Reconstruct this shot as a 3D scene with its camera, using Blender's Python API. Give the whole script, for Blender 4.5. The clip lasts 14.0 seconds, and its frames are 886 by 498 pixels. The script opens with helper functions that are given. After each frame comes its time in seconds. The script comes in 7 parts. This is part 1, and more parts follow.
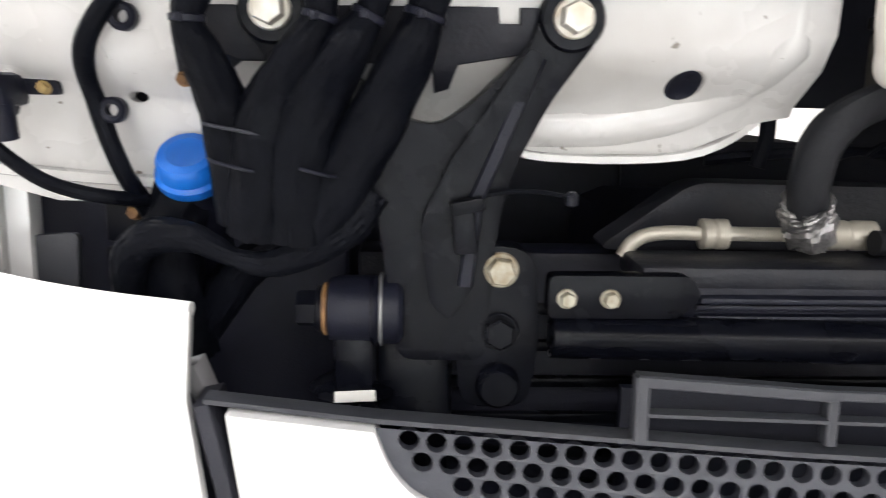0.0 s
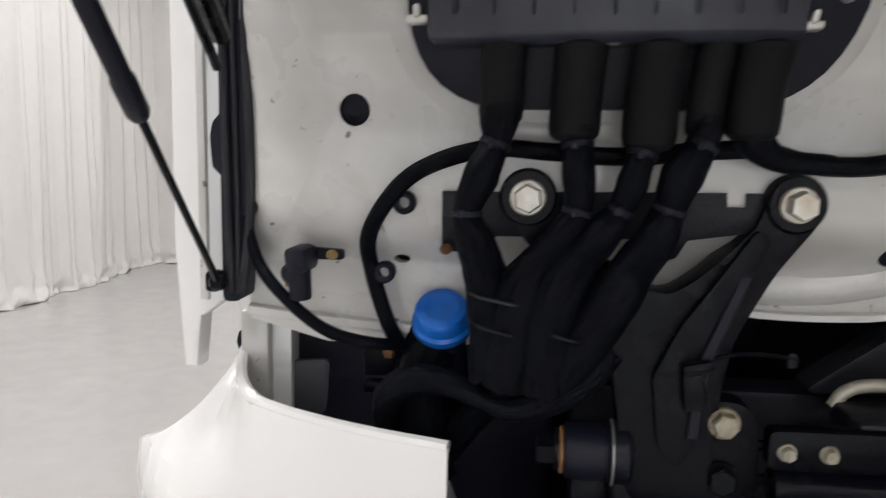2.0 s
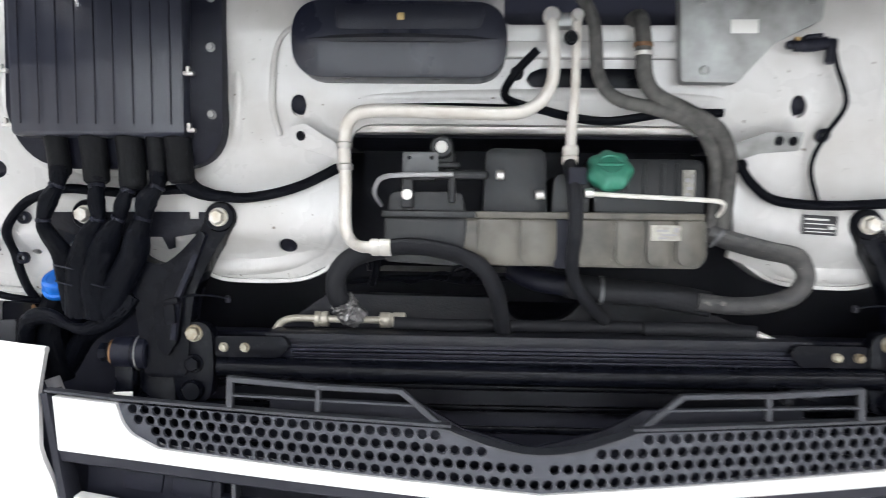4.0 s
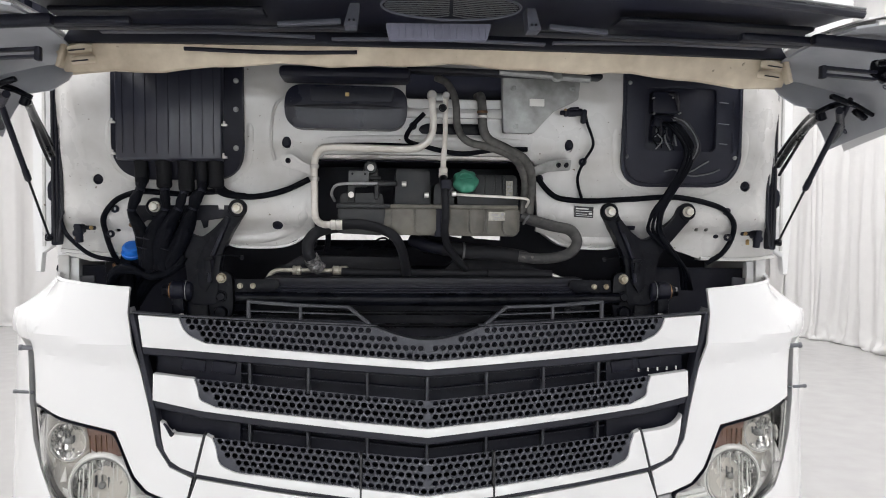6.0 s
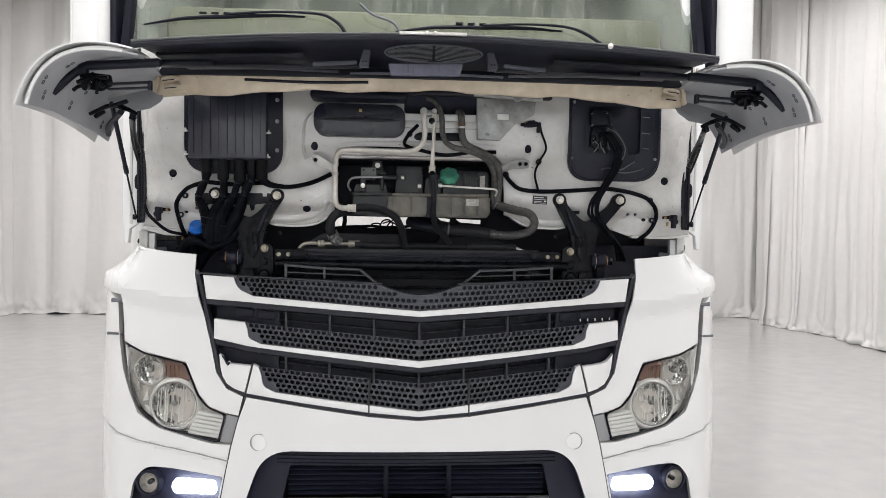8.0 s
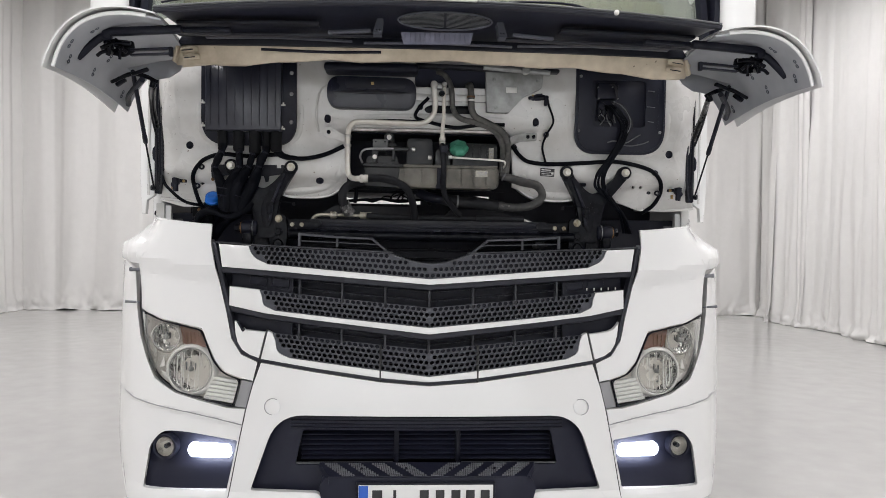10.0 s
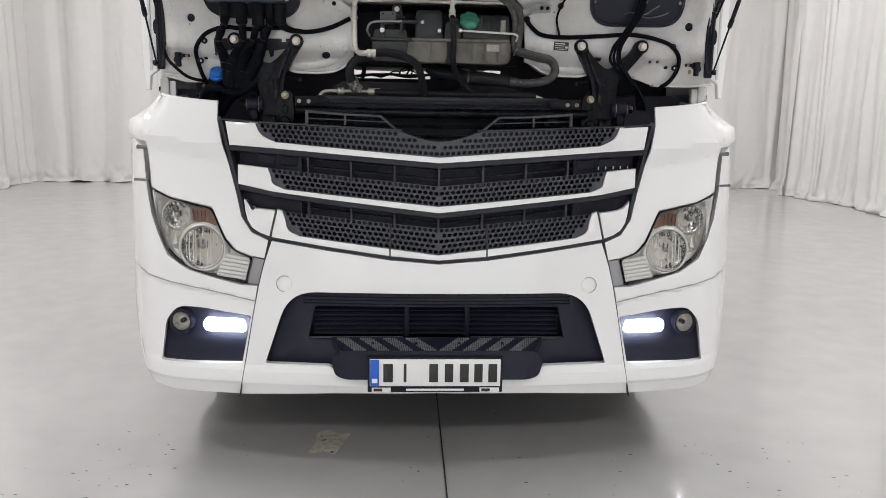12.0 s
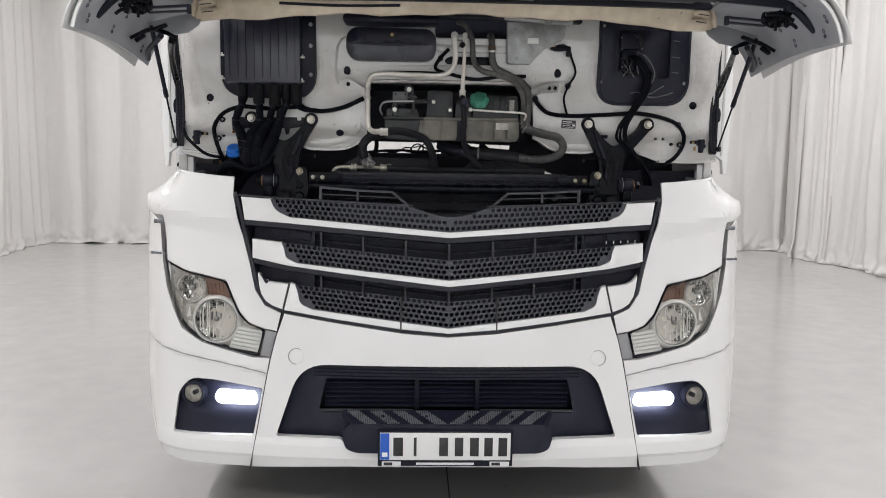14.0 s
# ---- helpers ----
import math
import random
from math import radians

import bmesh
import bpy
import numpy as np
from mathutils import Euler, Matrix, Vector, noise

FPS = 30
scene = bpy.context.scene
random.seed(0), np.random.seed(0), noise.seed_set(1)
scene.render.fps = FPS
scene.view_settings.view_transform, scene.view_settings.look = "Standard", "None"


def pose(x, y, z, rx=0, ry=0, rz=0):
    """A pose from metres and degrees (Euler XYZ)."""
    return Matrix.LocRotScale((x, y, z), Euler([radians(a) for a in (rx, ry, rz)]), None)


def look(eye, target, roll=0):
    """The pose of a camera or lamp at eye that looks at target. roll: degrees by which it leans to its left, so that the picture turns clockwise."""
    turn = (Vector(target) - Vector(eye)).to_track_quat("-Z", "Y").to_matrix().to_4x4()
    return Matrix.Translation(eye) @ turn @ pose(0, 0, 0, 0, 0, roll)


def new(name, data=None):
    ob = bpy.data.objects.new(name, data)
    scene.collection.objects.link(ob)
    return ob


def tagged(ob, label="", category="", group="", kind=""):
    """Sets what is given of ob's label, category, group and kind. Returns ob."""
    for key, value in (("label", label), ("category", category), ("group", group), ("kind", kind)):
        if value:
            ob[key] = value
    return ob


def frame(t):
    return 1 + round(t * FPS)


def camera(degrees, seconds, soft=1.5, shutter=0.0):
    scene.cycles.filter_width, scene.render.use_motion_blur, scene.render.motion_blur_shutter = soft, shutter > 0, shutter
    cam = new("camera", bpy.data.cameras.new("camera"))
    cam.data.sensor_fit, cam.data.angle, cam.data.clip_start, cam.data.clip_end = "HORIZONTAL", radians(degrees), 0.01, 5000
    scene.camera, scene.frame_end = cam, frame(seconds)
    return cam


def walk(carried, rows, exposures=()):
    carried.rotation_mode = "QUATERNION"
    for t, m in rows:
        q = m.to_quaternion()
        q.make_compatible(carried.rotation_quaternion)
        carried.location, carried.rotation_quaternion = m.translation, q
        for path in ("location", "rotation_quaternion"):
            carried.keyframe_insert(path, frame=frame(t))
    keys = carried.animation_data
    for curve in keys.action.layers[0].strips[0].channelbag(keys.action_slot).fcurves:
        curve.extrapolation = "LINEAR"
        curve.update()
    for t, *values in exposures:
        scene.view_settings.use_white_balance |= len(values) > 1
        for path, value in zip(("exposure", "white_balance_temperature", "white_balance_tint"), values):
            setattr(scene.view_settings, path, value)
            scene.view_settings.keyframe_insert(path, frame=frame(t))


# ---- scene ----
cam = camera(57.4, 14.0, soft=0.3, shutter=0.35)
PATH = [
    (0, (-0.695, -0.428, 1.666), (-0.612, 1.531, 1.27), 1.1),
    (0.5, (-0.796, -0.427, 1.666), (-0.799, 1.54, 1.303), 0.8),
    (1, (-0.872, -0.452, 1.71), (-0.942, 1.516, 1.361), 0.7),
    (1.5, (-0.868, -0.485, 1.757), (-1.039, 1.475, 1.399), 0.8),
    (2, (-0.798, -0.517, 1.771), (-1.025, 1.453, 1.513), 0.7),
    (2.5, (-0.59, -0.586, 1.744), (-0.83, 1.394, 1.608), 0.8),
    (3, (-0.339, -0.726, 1.738), (-0.555, 1.258, 1.613), 0.9),
    (3.5, (-0.192, -0.916, 1.716), (-0.402, 1.072, 1.633), 0.8),
    (4, (-0.117, -1.183, 1.726), (-0.189, 0.814, 1.646), 0.7),
    (4.2, (-0.107, -1.276, 1.723), (-0.094, 0.722, 1.637), 0.8),
    (6.3, (-0.141, -2.369, 1.685), (0.016, -0.377, 1.613), 0.6),
    (6.5, (-0.131, -2.466, 1.679), (0.027, -0.473, 1.606), 0.7),
    (7, (-0.128, -2.69, 1.66), (0.019, -0.696, 1.585), 0.8),
    (7.5, (-0.151, -2.879, 1.652), (-0.011, -0.885, 1.577), 0.8),
    (8, (-0.125, -3.003, 1.635), (0.01, -1.009, 1.562), 0.8),
    (10.3, (-0.15, -3.087, 1.487), (-0.032, -1.091, 1.429), 0.9),
    (10.5, (-0.13, -3.089, 1.486), (-0.026, -1.095, 1.374), 0.9),
    (11, (-0.133, -3.08, 1.47), (-0.029, -1.097, 1.227), 0.9),
    (11.5, (-0.138, -3.064, 1.474), (-0.039, -1.097, 1.126), 0.9),
    (12, (-0.135, -3.061, 1.524), (-0.04, -1.099, 1.148), 0.9),
    (12.5, (-0.134, -3.068, 1.565), (-0.047, -1.107, 1.185), 0.9),
    (13, (-0.136, -3.08, 1.586), (-0.054, -1.119, 1.204), 0.9),
    (13.5, (-0.14, -3.093, 1.594), (-0.064, -1.119, 1.281), 0.9),
    (14, (-0.142, -3.097, 1.593), (-0.071, -1.112, 1.358), 0.9),
]
EXPOSURES = [(0, 1.25, 6600, 10), (0.5, 0.57, 6650, 10), (1, 0.06, 6650, 10), (1.5, -0.02, 6650, 10), (2, 0.05, 6600, 10), (2.5, 0.28, 6450, 10), (3, 0.76, 6380, 10), (3.5, 1.04, 6280, 10),
             (4, 1.22, 6230, 9), (4.2, 1.18, 6230, 9), (6.3, 0.26, 6430, 10), (7.5, 0.18, 6480, 10), (8.2, 0.16, 6500, 10), (10.3, 0.06, 6500, 10), (14, 0.03, 6500, 10)]
walk(cam, [(t, look(eye, target, roll)) for t, eye, target, roll in PATH], EXPOSURES)

# ---- light ----
world = bpy.data.worlds.new("studio_world")
scene.world = world
world.use_nodes = True
world.node_tree.nodes["Background"].inputs[0].default_value = (0.9, 0.93, 1.0, 1)
world.node_tree.nodes["Background"].inputs[1].default_value = 0.05
LAMP_POWER = 79.0
LAMP_ROWS = [(-3.6, -6.4), (0.0, -6.4), (3.6, -6.4), (-3.9, -0.9), (0.0, -0.9), (3.9, -0.9),
             (-4.4, 3.4), (4.4, 3.4), (-4.0, 7.6), (0.0, 7.6), (4.0, 7.6)]
CEIL, HUNG = 6.5, 5.2
for lx, ly in LAMP_ROWS:
    lamp = bpy.data.lights.new("ceiling_lamp", "AREA")
    lamp.shape, lamp.size, lamp.size_y = "RECTANGLE", 2.4, 0.5
    lamp.energy, lamp.color = LAMP_POWER, (1.0, 0.985, 1.0)
    ob = new("ceiling_lamp", lamp)
    ob.location = (lx, ly, HUNG - 0.16)
# fill light from the front, set in an unseen gate added to the south wall
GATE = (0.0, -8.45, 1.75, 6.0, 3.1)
gate_fill_lamp = bpy.data.lights.new("gate_fill", "AREA")
gate_fill_lamp.shape, gate_fill_lamp.size, gate_fill_lamp.size_y = "RECTANGLE", GATE[3] - 0.1, GATE[4] - 0.1
gate_fill_lamp.energy, gate_fill_lamp.color = 18.0, (0.96, 0.97, 1.03)
ob = new("gate_fill", gate_fill_lamp)
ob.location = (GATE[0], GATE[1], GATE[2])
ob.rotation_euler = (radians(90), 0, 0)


# ---- materials ----
def material(name, color, rough=0.5, metal=0.0, var=0.08, scale=18.0, bump=0.0, bscale=120.0,
             spots=None, coat=0.0, rvar=0.1, spec=0.5, tone=None):
    """Principled surface with two scales of variation in tone, gloss and relief."""
    m = bpy.data.materials.new(name)
    m.use_nodes = True
    nt = m.node_tree
    n, l = nt.nodes, nt.links
    b = n["Principled BSDF"]
    b.inputs["Metallic"].default_value = metal
    b.inputs["Specular IOR Level"].default_value = spec
    b.inputs["Coat Weight"].default_value = coat
    b.inputs["Coat Roughness"].default_value = 0.06
    tc = n.new("ShaderNodeTexCoord")
    big = n.new("ShaderNodeTexNoise")
    big.inputs["Scale"].default_value, big.inputs["Detail"].default_value = scale * 0.12, 6
    fine = n.new("ShaderNodeTexNoise")
    fine.inputs["Scale"].default_value, fine.inputs["Detail"].default_value = scale, 4
    for t in (big, fine):
        l.new(tc.outputs["Object"], t.inputs["Vector"])
    mix = n.new("ShaderNodeMath")
    mix.operation = "ADD"
    l.new(big.outputs["Fac"], mix.inputs[0])
    l.new(fine.outputs["Fac"], mix.inputs[1])
    ramp = n.new("ShaderNodeMapRange")
    ramp.inputs["From Min"].default_value, ramp.inputs["From Max"].default_value = 0.7, 1.3
    l.new(mix.outputs[0], ramp.inputs["Value"])
    col = n.new("ShaderNodeMix")
    col.data_type = "RGBA"
    other = tone or tuple(c * (1 - 3 * var) for c in color)
    col.inputs[6].default_value = (*color, 1)
    col.inputs[7].default_value = (*other, 1)
    scl = n.new("ShaderNodeMath")
    scl.operation = "MULTIPLY"
    scl.inputs[1].default_value = 1.0 if tone else 0.7
    l.new(ramp.outputs[0], scl.inputs[0])
    l.new(scl.outputs[0], col.inputs[0])
    out = col.outputs[2]
    if spots:
        sc, amount, tint = spots
        sp = n.new("ShaderNodeTexNoise")
        sp.inputs["Scale"].default_value, sp.inputs["Detail"].default_value = sc, 3
        l.new(tc.outputs["Object"], sp.inputs["Vector"])
        thr = n.new("ShaderNodeMapRange")
        thr.inputs["From Min"].default_value, thr.inputs["From Max"].default_value = amount, amount + 0.05
        l.new(sp.outputs["Fac"], thr.inputs["Value"])
        c2 = n.new("ShaderNodeMix")
        c2.data_type = "RGBA"
        l.new(thr.outputs[0], c2.inputs[0])
        l.new(out, c2.inputs[6])
        c2.inputs[7].default_value = (*tint, 1)
        out = c2.outputs[2]
    l.new(out, b.inputs["Base Color"])
    rr = n.new("ShaderNodeMapRange")
    rr.inputs["From Min"].default_value, rr.inputs["From Max"].default_value = 0.7, 1.3
    rr.inputs["To Min"].default_value = max(0.02, rough * (1 - rvar))
    rr.inputs["To Max"].default_value = min(1, rough * (1 + rvar))
    l.new(mix.outputs[0], rr.inputs["Value"])
    l.new(rr.outputs[0], b.inputs["Roughness"])
    if bump:
        bn = n.new("ShaderNodeTexNoise")
        bn.inputs["Scale"].default_value, bn.inputs["Detail"].default_value = bscale, 5
        l.new(tc.outputs["Object"], bn.inputs["Vector"])
        bp = n.new("ShaderNodeBump")
        bp.inputs["Strength"].default_value, bp.inputs["Distance"].default_value = bump, 0.004
        l.new(bn.outputs["Fac"], bp.inputs["Height"])
        l.new(bp.outputs[0], b.inputs["Normal"])
    return m


WHITE = material("white_gloss_paint", (0.785, 0.783, 0.778), 0.22, var=0.0, coat=0.8, scale=6, rvar=0.05)
# the broad darker tone stands for soft shading as well as dirt
CABPAINT = material("cab_primer_paint", (0.655, 0.65, 0.64), 0.28, var=0.05, scale=9, coat=0.6, tone=(0.45, 0.438, 0.412),
                    spots=(75, 0.70, (0.17, 0.145, 0.12)), bump=0.05, bscale=40)
BEIGE = material("dusty_beige_sheet", (0.66, 0.58, 0.45), 0.55, tone=(0.42, 0.35, 0.26), scale=20, spots=(60, 0.71, (0.20, 0.17, 0.13)), bump=0.15, bscale=30)
# black plastic; also colours the added sheets that stand for deep shade
BLACK = material("black_plastic_and_shade", (0.0078, 0.0088, 0.0175), 0.45, spec=0.22, var=0.1, scale=40, bump=0.15, bscale=400)
DUCTMAT = material("dusty_duct_plastic", (0.009, 0.0104, 0.020), 0.36, spec=0.25, tone=(0.0155, 0.017, 0.026), scale=16, bump=0.08, bscale=60, rvar=0.4, coat=0.3)
COVER = material("glossy_dusty_cover", (0.012, 0.0135, 0.025), 0.34, spec=0.40, tone=(0.030, 0.0325, 0.046), scale=14, bump=0.015, bscale=90, rvar=0.2, coat=0.25)
DUSTY = material("dusty_black_plastic", (0.008, 0.0092, 0.0152), 0.46, spec=0.22, tone=(0.026, 0.026, 0.030), scale=22, bump=0.2, bscale=200)
SHEATH = material("cable_sheath", (0.0026, 0.0031, 0.0052), 0.44, spec=0.055, tone=(0.0052, 0.006, 0.0092), scale=30, bump=0.35, bscale=70)
BOOT = material("rubber_boot", (0.0038, 0.0042, 0.0056), 0.55, spec=0.12, tone=(0.0085, 0.009, 0.0105), scale=34, bump=0.2, bscale=160, spots=(16, 0.70, (0.020, 0.019, 0.0175)))
HOODBLUE = material("navy_hood_plastic", (0.018, 0.0195, 0.036), 0.42, spec=0.3, tone=(0.012, 0.0135, 0.024), scale=9, bump=0.12, bscale=300)
PODBLUE = material("navy_bumper_plastic", (0.0135, 0.015, 0.029), 0.42, spec=0.25, var=0.06, scale=30, bump=0.12, bscale=500)
NAVY = material("navy_black_plastic", (0.0095, 0.0105, 0.018), 0.42, spec=0.22, var=0.06, scale=30, bump=0.12, bscale=500)
GREY = material("grey_grille_plastic", (0.040, 0.0425, 0.052), 0.5, var=0.05, scale=30, bump=0.1, bscale=500)
STEELBLK = material("black_cast_steel", (0.0022, 0.0026, 0.0048), 0.28, spec=0.11, tone=(0.0046, 0.0052, 0.0085), scale=25)
RUBBER = material("grey_rubber_hose", (0.0105, 0.0115, 0.015), 0.6, spec=0.16, tone=(0.0195, 0.0198, 0.022), scale=25, bump=0.15, bscale=200)
DUSTHOSE = material("dust_grey_hose", (0.024, 0.025, 0.029), 0.6, spec=0.3, tone=(0.082, 0.080, 0.078), scale=42, bump=0.2, bscale=160, spots=(70, 0.66, (0.13, 0.125, 0.115)))
PALEHOSE = material("dust_pale_hose", (0.125, 0.122, 0.114), 0.62, spec=0.25, tone=(0.050, 0.050, 0.049), scale=60, bump=0.25, bscale=140)
TRAYNAVY = material("navy_tray_plastic", (0.0135, 0.0155, 0.029), 0.42, spec=0.3, tone=(0.0105, 0.012, 0.022), scale=22, bump=0.12, bscale=400)
ALU = material("dull_aluminium", (0.72, 0.71, 0.69), 0.38, metal=0.75, tone=(0.5, 0.48, 0.45), scale=40, bump=0.1)
PIPE = material("white_coated_pipe", (0.74, 0.72, 0.68), 0.42, metal=0.15, tone=(0.55, 0.51, 0.45), scale=30)
OLDPIPE = material("weathered_aluminium_pipe", (0.50, 0.47, 0.40), 0.45, metal=0.3, tone=(0.30, 0.265, 0.21), scale=40)
ZINC = material("zinc_bolt", (0.66, 0.65, 0.61), 0.4, metal=0.35, tone=(0.42, 0.35, 0.24), scale=60)
OLDZINC = material("tarnished_bolt", (0.46, 0.44, 0.36), 0.45, metal=0.35, tone=(0.17, 0.12, 0.06), scale=110, bump=0.2)
RUST = material("rusty_bolt", (0.30, 0.16, 0.06), 0.7, metal=0.2, tone=(0.10, 0.05, 0.03), scale=80, bump=0.4)
BRASS = material("oxidised_bolt", (0.50, 0.38, 0.16), 0.55, metal=0.4, tone=(0.22, 0.12, 0.05), scale=90)
BLUE = material("blue_cap_plastic", (0.004, 0.135, 0.57), 0.4, var=0.05, scale=40)
GREEN = material("green_cap_plastic", (0.030, 0.215, 0.135), 0.55, tone=(0.075, 0.26, 0.19), scale=50)
TANKLOW = material("cloudy_tank_plastic", (0.125, 0.116, 0.095), 0.32, spec=0.35, tone=(0.032, 0.031, 0.028), scale=26, bump=0.04, bscale=60)
TANKTOP = material("dusty_tank_plastic", (0.0085, 0.0098, 0.0125), 0.36, spec=0.3, tone=(0.026, 0.0275, 0.028), scale=24)
LIPDARK = material("dark_grille_lip", (0.0165, 0.0175, 0.0255), 0.45, spec=0.3, tone=(0.024, 0.025, 0.034), scale=30, bump=0.1, bscale=400)
MESHGREY = material("mesh_plastic", (0.041, 0.044, 0.057), 0.42, spec=0.45, tone=(0.051, 0.054, 0.067), scale=30, bump=0.1, bscale=500)
GREYMETAL = material("grey_sheet_metal", (0.37, 0.38, 0.375), 0.45, metal=0.45, tone=(0.19, 0.19, 0.185), scale=30, bump=0.12, bscale=28)
PALEPATCH = material("blotched_pale_patch", (0.66, 0.65, 0.56), 0.5, tone=(0.36, 0.345, 0.27), scale=45, spots=(30, 0.62, (0.10, 0.10, 0.09)))
TREAD = material("grey_step_tread", (0.15, 0.155, 0.17), 0.6, var=0.08, scale=60)
LINING = material("blue_grey_lining", (0.075, 0.080, 0.105), 0.45, var=0.08, scale=25)
LININGPALE = material("pale_lining_plate", (0.17, 0.175, 0.235), 0.5, tone=(0.12, 0.125, 0.175), scale=30)
LABEL = material("paper_label", (0.72, 0.71, 0.68), 0.6, var=0.05)
WORNLABEL = material("worn_paper_label", (0.46, 0.44, 0.39), 0.6, tone=(0.20, 0.19, 0.165), scale=120)
INK = material("dark_print", (0.02, 0.02, 0.022), 0.5)
FOIL = material("crumpled_foil", (0.44, 0.43, 0.42), 0.36, metal=0.85, tone=(0.10, 0.10, 0.11), scale=140)
CHROME = material("chrome_reflector", (0.93, 0.925, 0.91), 0.17, metal=0.9, var=0.02)
SILVER = material("silver_lamp_bezel", (0.68, 0.655, 0.615), 0.28, metal=0.35, tone=(0.50, 0.475, 0.44), scale=14)
# lamp ring, and the painted glints in the reflectors
BRIGHT = material("bright_lamp_ring_and_glints", (0.86, 0.85, 0.83), 0.25, metal=0.2, var=0.04)
AMBER = material("amber_indicator", (0.17, 0.085, 0.065), 0.22, tone=(0.25, 0.15, 0.12), scale=60)
WING = material("grey_hood_inner", (0.43, 0.44, 0.46), 0.45, tone=(0.30, 0.31, 0.335), scale=9)
TYRE = material("tyre_rubber", (0.022, 0.022, 0.023), 0.8, var=0.1, scale=30, bump=0.3, bscale=60)
STEPGREY = material("grey_tread", (0.13, 0.135, 0.14), 0.6, var=0.1, scale=60)
SIDEGREY = material("grey_trim", (0.30, 0.30, 0.31), 0.45, var=0.04)
PLATEWHITE = material("plate_white", (0.78, 0.78, 0.77), 0.35, var=0.02)
PLATEBLUE = material("plate_blue", (0.01, 0.10, 0.52), 0.35, var=0.03)
DASH = material("beige_dashboard", (0.56, 0.51, 0.42), 0.7, var=0.06)
CLOTH = material("white_curtain_cloth", (0.705, 0.693, 0.679), 0.85, var=0.02, scale=10, bump=0.15, bscale=300, spec=0.2)
WALLPAINT = material("white_wall_paint", (0.78, 0.78, 0.77), 0.8, var=0.02)


def streaked(m, size=(2.2, 2.2, 0.14)):
    """Draws the tones of a material out into upright streaks."""
    n, l = m.node_tree.nodes, m.node_tree.links
    for tx in [q for q in n if q.bl_idname == "ShaderNodeTexNoise"]:
        mp = n.new("ShaderNodeMapping")
        mp.inputs["Scale"].default_value = size
        l.new(tx.inputs["Vector"].links[0].from_socket, mp.inputs["Vector"])
        l.new(mp.outputs[0], tx.inputs["Vector"])


# the pale streaks paint upright highlights as well as dust
streaked(COVER)


def floor_material():
    m = material("grey_epoxy_floor", (0.45, 0.443, 0.434), 0.42, var=0.02, scale=5, tone=(0.41, 0.403, 0.394), coat=1.0, spec=0.8,
                 spots=(3.1, 0.76, (0.385, 0.38, 0.37)), bump=0.008, bscale=7, rvar=0.15)
    n, l = m.node_tree.nodes, m.node_tree.links
    b = n["Principled BSDF"]
    b.inputs["Coat IOR"].default_value = 1.8
    tc = n.new("ShaderNodeTexCoord")

    def calc(op, a, c):
        q = n.new("ShaderNodeMath")
        q.operation = op
        for i, v in enumerate((a, c)):
            if isinstance(v, (int, float)):
                q.inputs[i].default_value = v
            else:
                l.new(v, q.inputs[i])
        return q.outputs[0]
    # the varnish is glossy round the truck and trodden dull towards the walls
    xyz = n.new("ShaderNodeSeparateXYZ")
    l.new(tc.outputs["Object"], xyz.inputs[0])
    rag = n.new("ShaderNodeTexNoise")
    rag.inputs["Scale"].default_value, rag.inputs["Detail"].default_value = 1.2, 5
    l.new(tc.outputs["Object"], rag.inputs["Vector"])
    far_x = calc("DIVIDE", calc("ABSOLUTE", xyz.outputs["X"], 0.0), 2.6)
    far_y = calc("DIVIDE", calc("ABSOLUTE", calc("SUBTRACT", xyz.outputs["Y"], 0.6), 0.0), 2.4)
    reach = calc("ADD", calc("MAXIMUM", far_x, far_y), calc("MULTIPLY", calc("SUBTRACT", rag.outputs["Fac"], 0.5), 0.4))
    edge = n.new("ShaderNodeMapRange")
    edge.inputs["From Min"].default_value, edge.inputs["From Max"].default_value = 0.45, 1.25
    edge.inputs["To Min"].default_value, edge.inputs["To Max"].default_value = 0.03, 0.17
    l.new(reach, edge.inputs["Value"])
    l.new(edge.outputs[0], b.inputs["Coat Roughness"])
    return m


FLOOR = floor_material()


def glass_material(name, tint, gloss_rough=0.02, ior=1.45):
    m = bpy.data.materials.new(name)
    m.use_nodes = True
    n, l = m.node_tree.nodes, m.node_tree.links
    n.remove(n["Principled BSDF"])
    tr = n.new("ShaderNodeBsdfTransparent")
    tr.inputs[0].default_value = (*tint, 1)
    gl = n.new("ShaderNodeBsdfGlossy")
    gl.inputs["Roughness"].default_value = gloss_rough
    fr = n.new("ShaderNodeFresnel")
    fr.inputs[0].default_value = ior
    mx = n.new("ShaderNodeMixShader")
    l.new(fr.outputs[0], mx.inputs[0])
    l.new(tr.outputs[0], mx.inputs[1])
    l.new(gl.outputs[0], mx.inputs[2])
    l.new(mx.outputs[0], n["Material Output"].inputs[0])
    return m


LENS = glass_material("clear_lens", (0.97, 0.97, 0.96), ior=1.3)
SCREEN = glass_material("green_windscreen_glass", (0.70, 0.75, 0.70), ior=1.7)


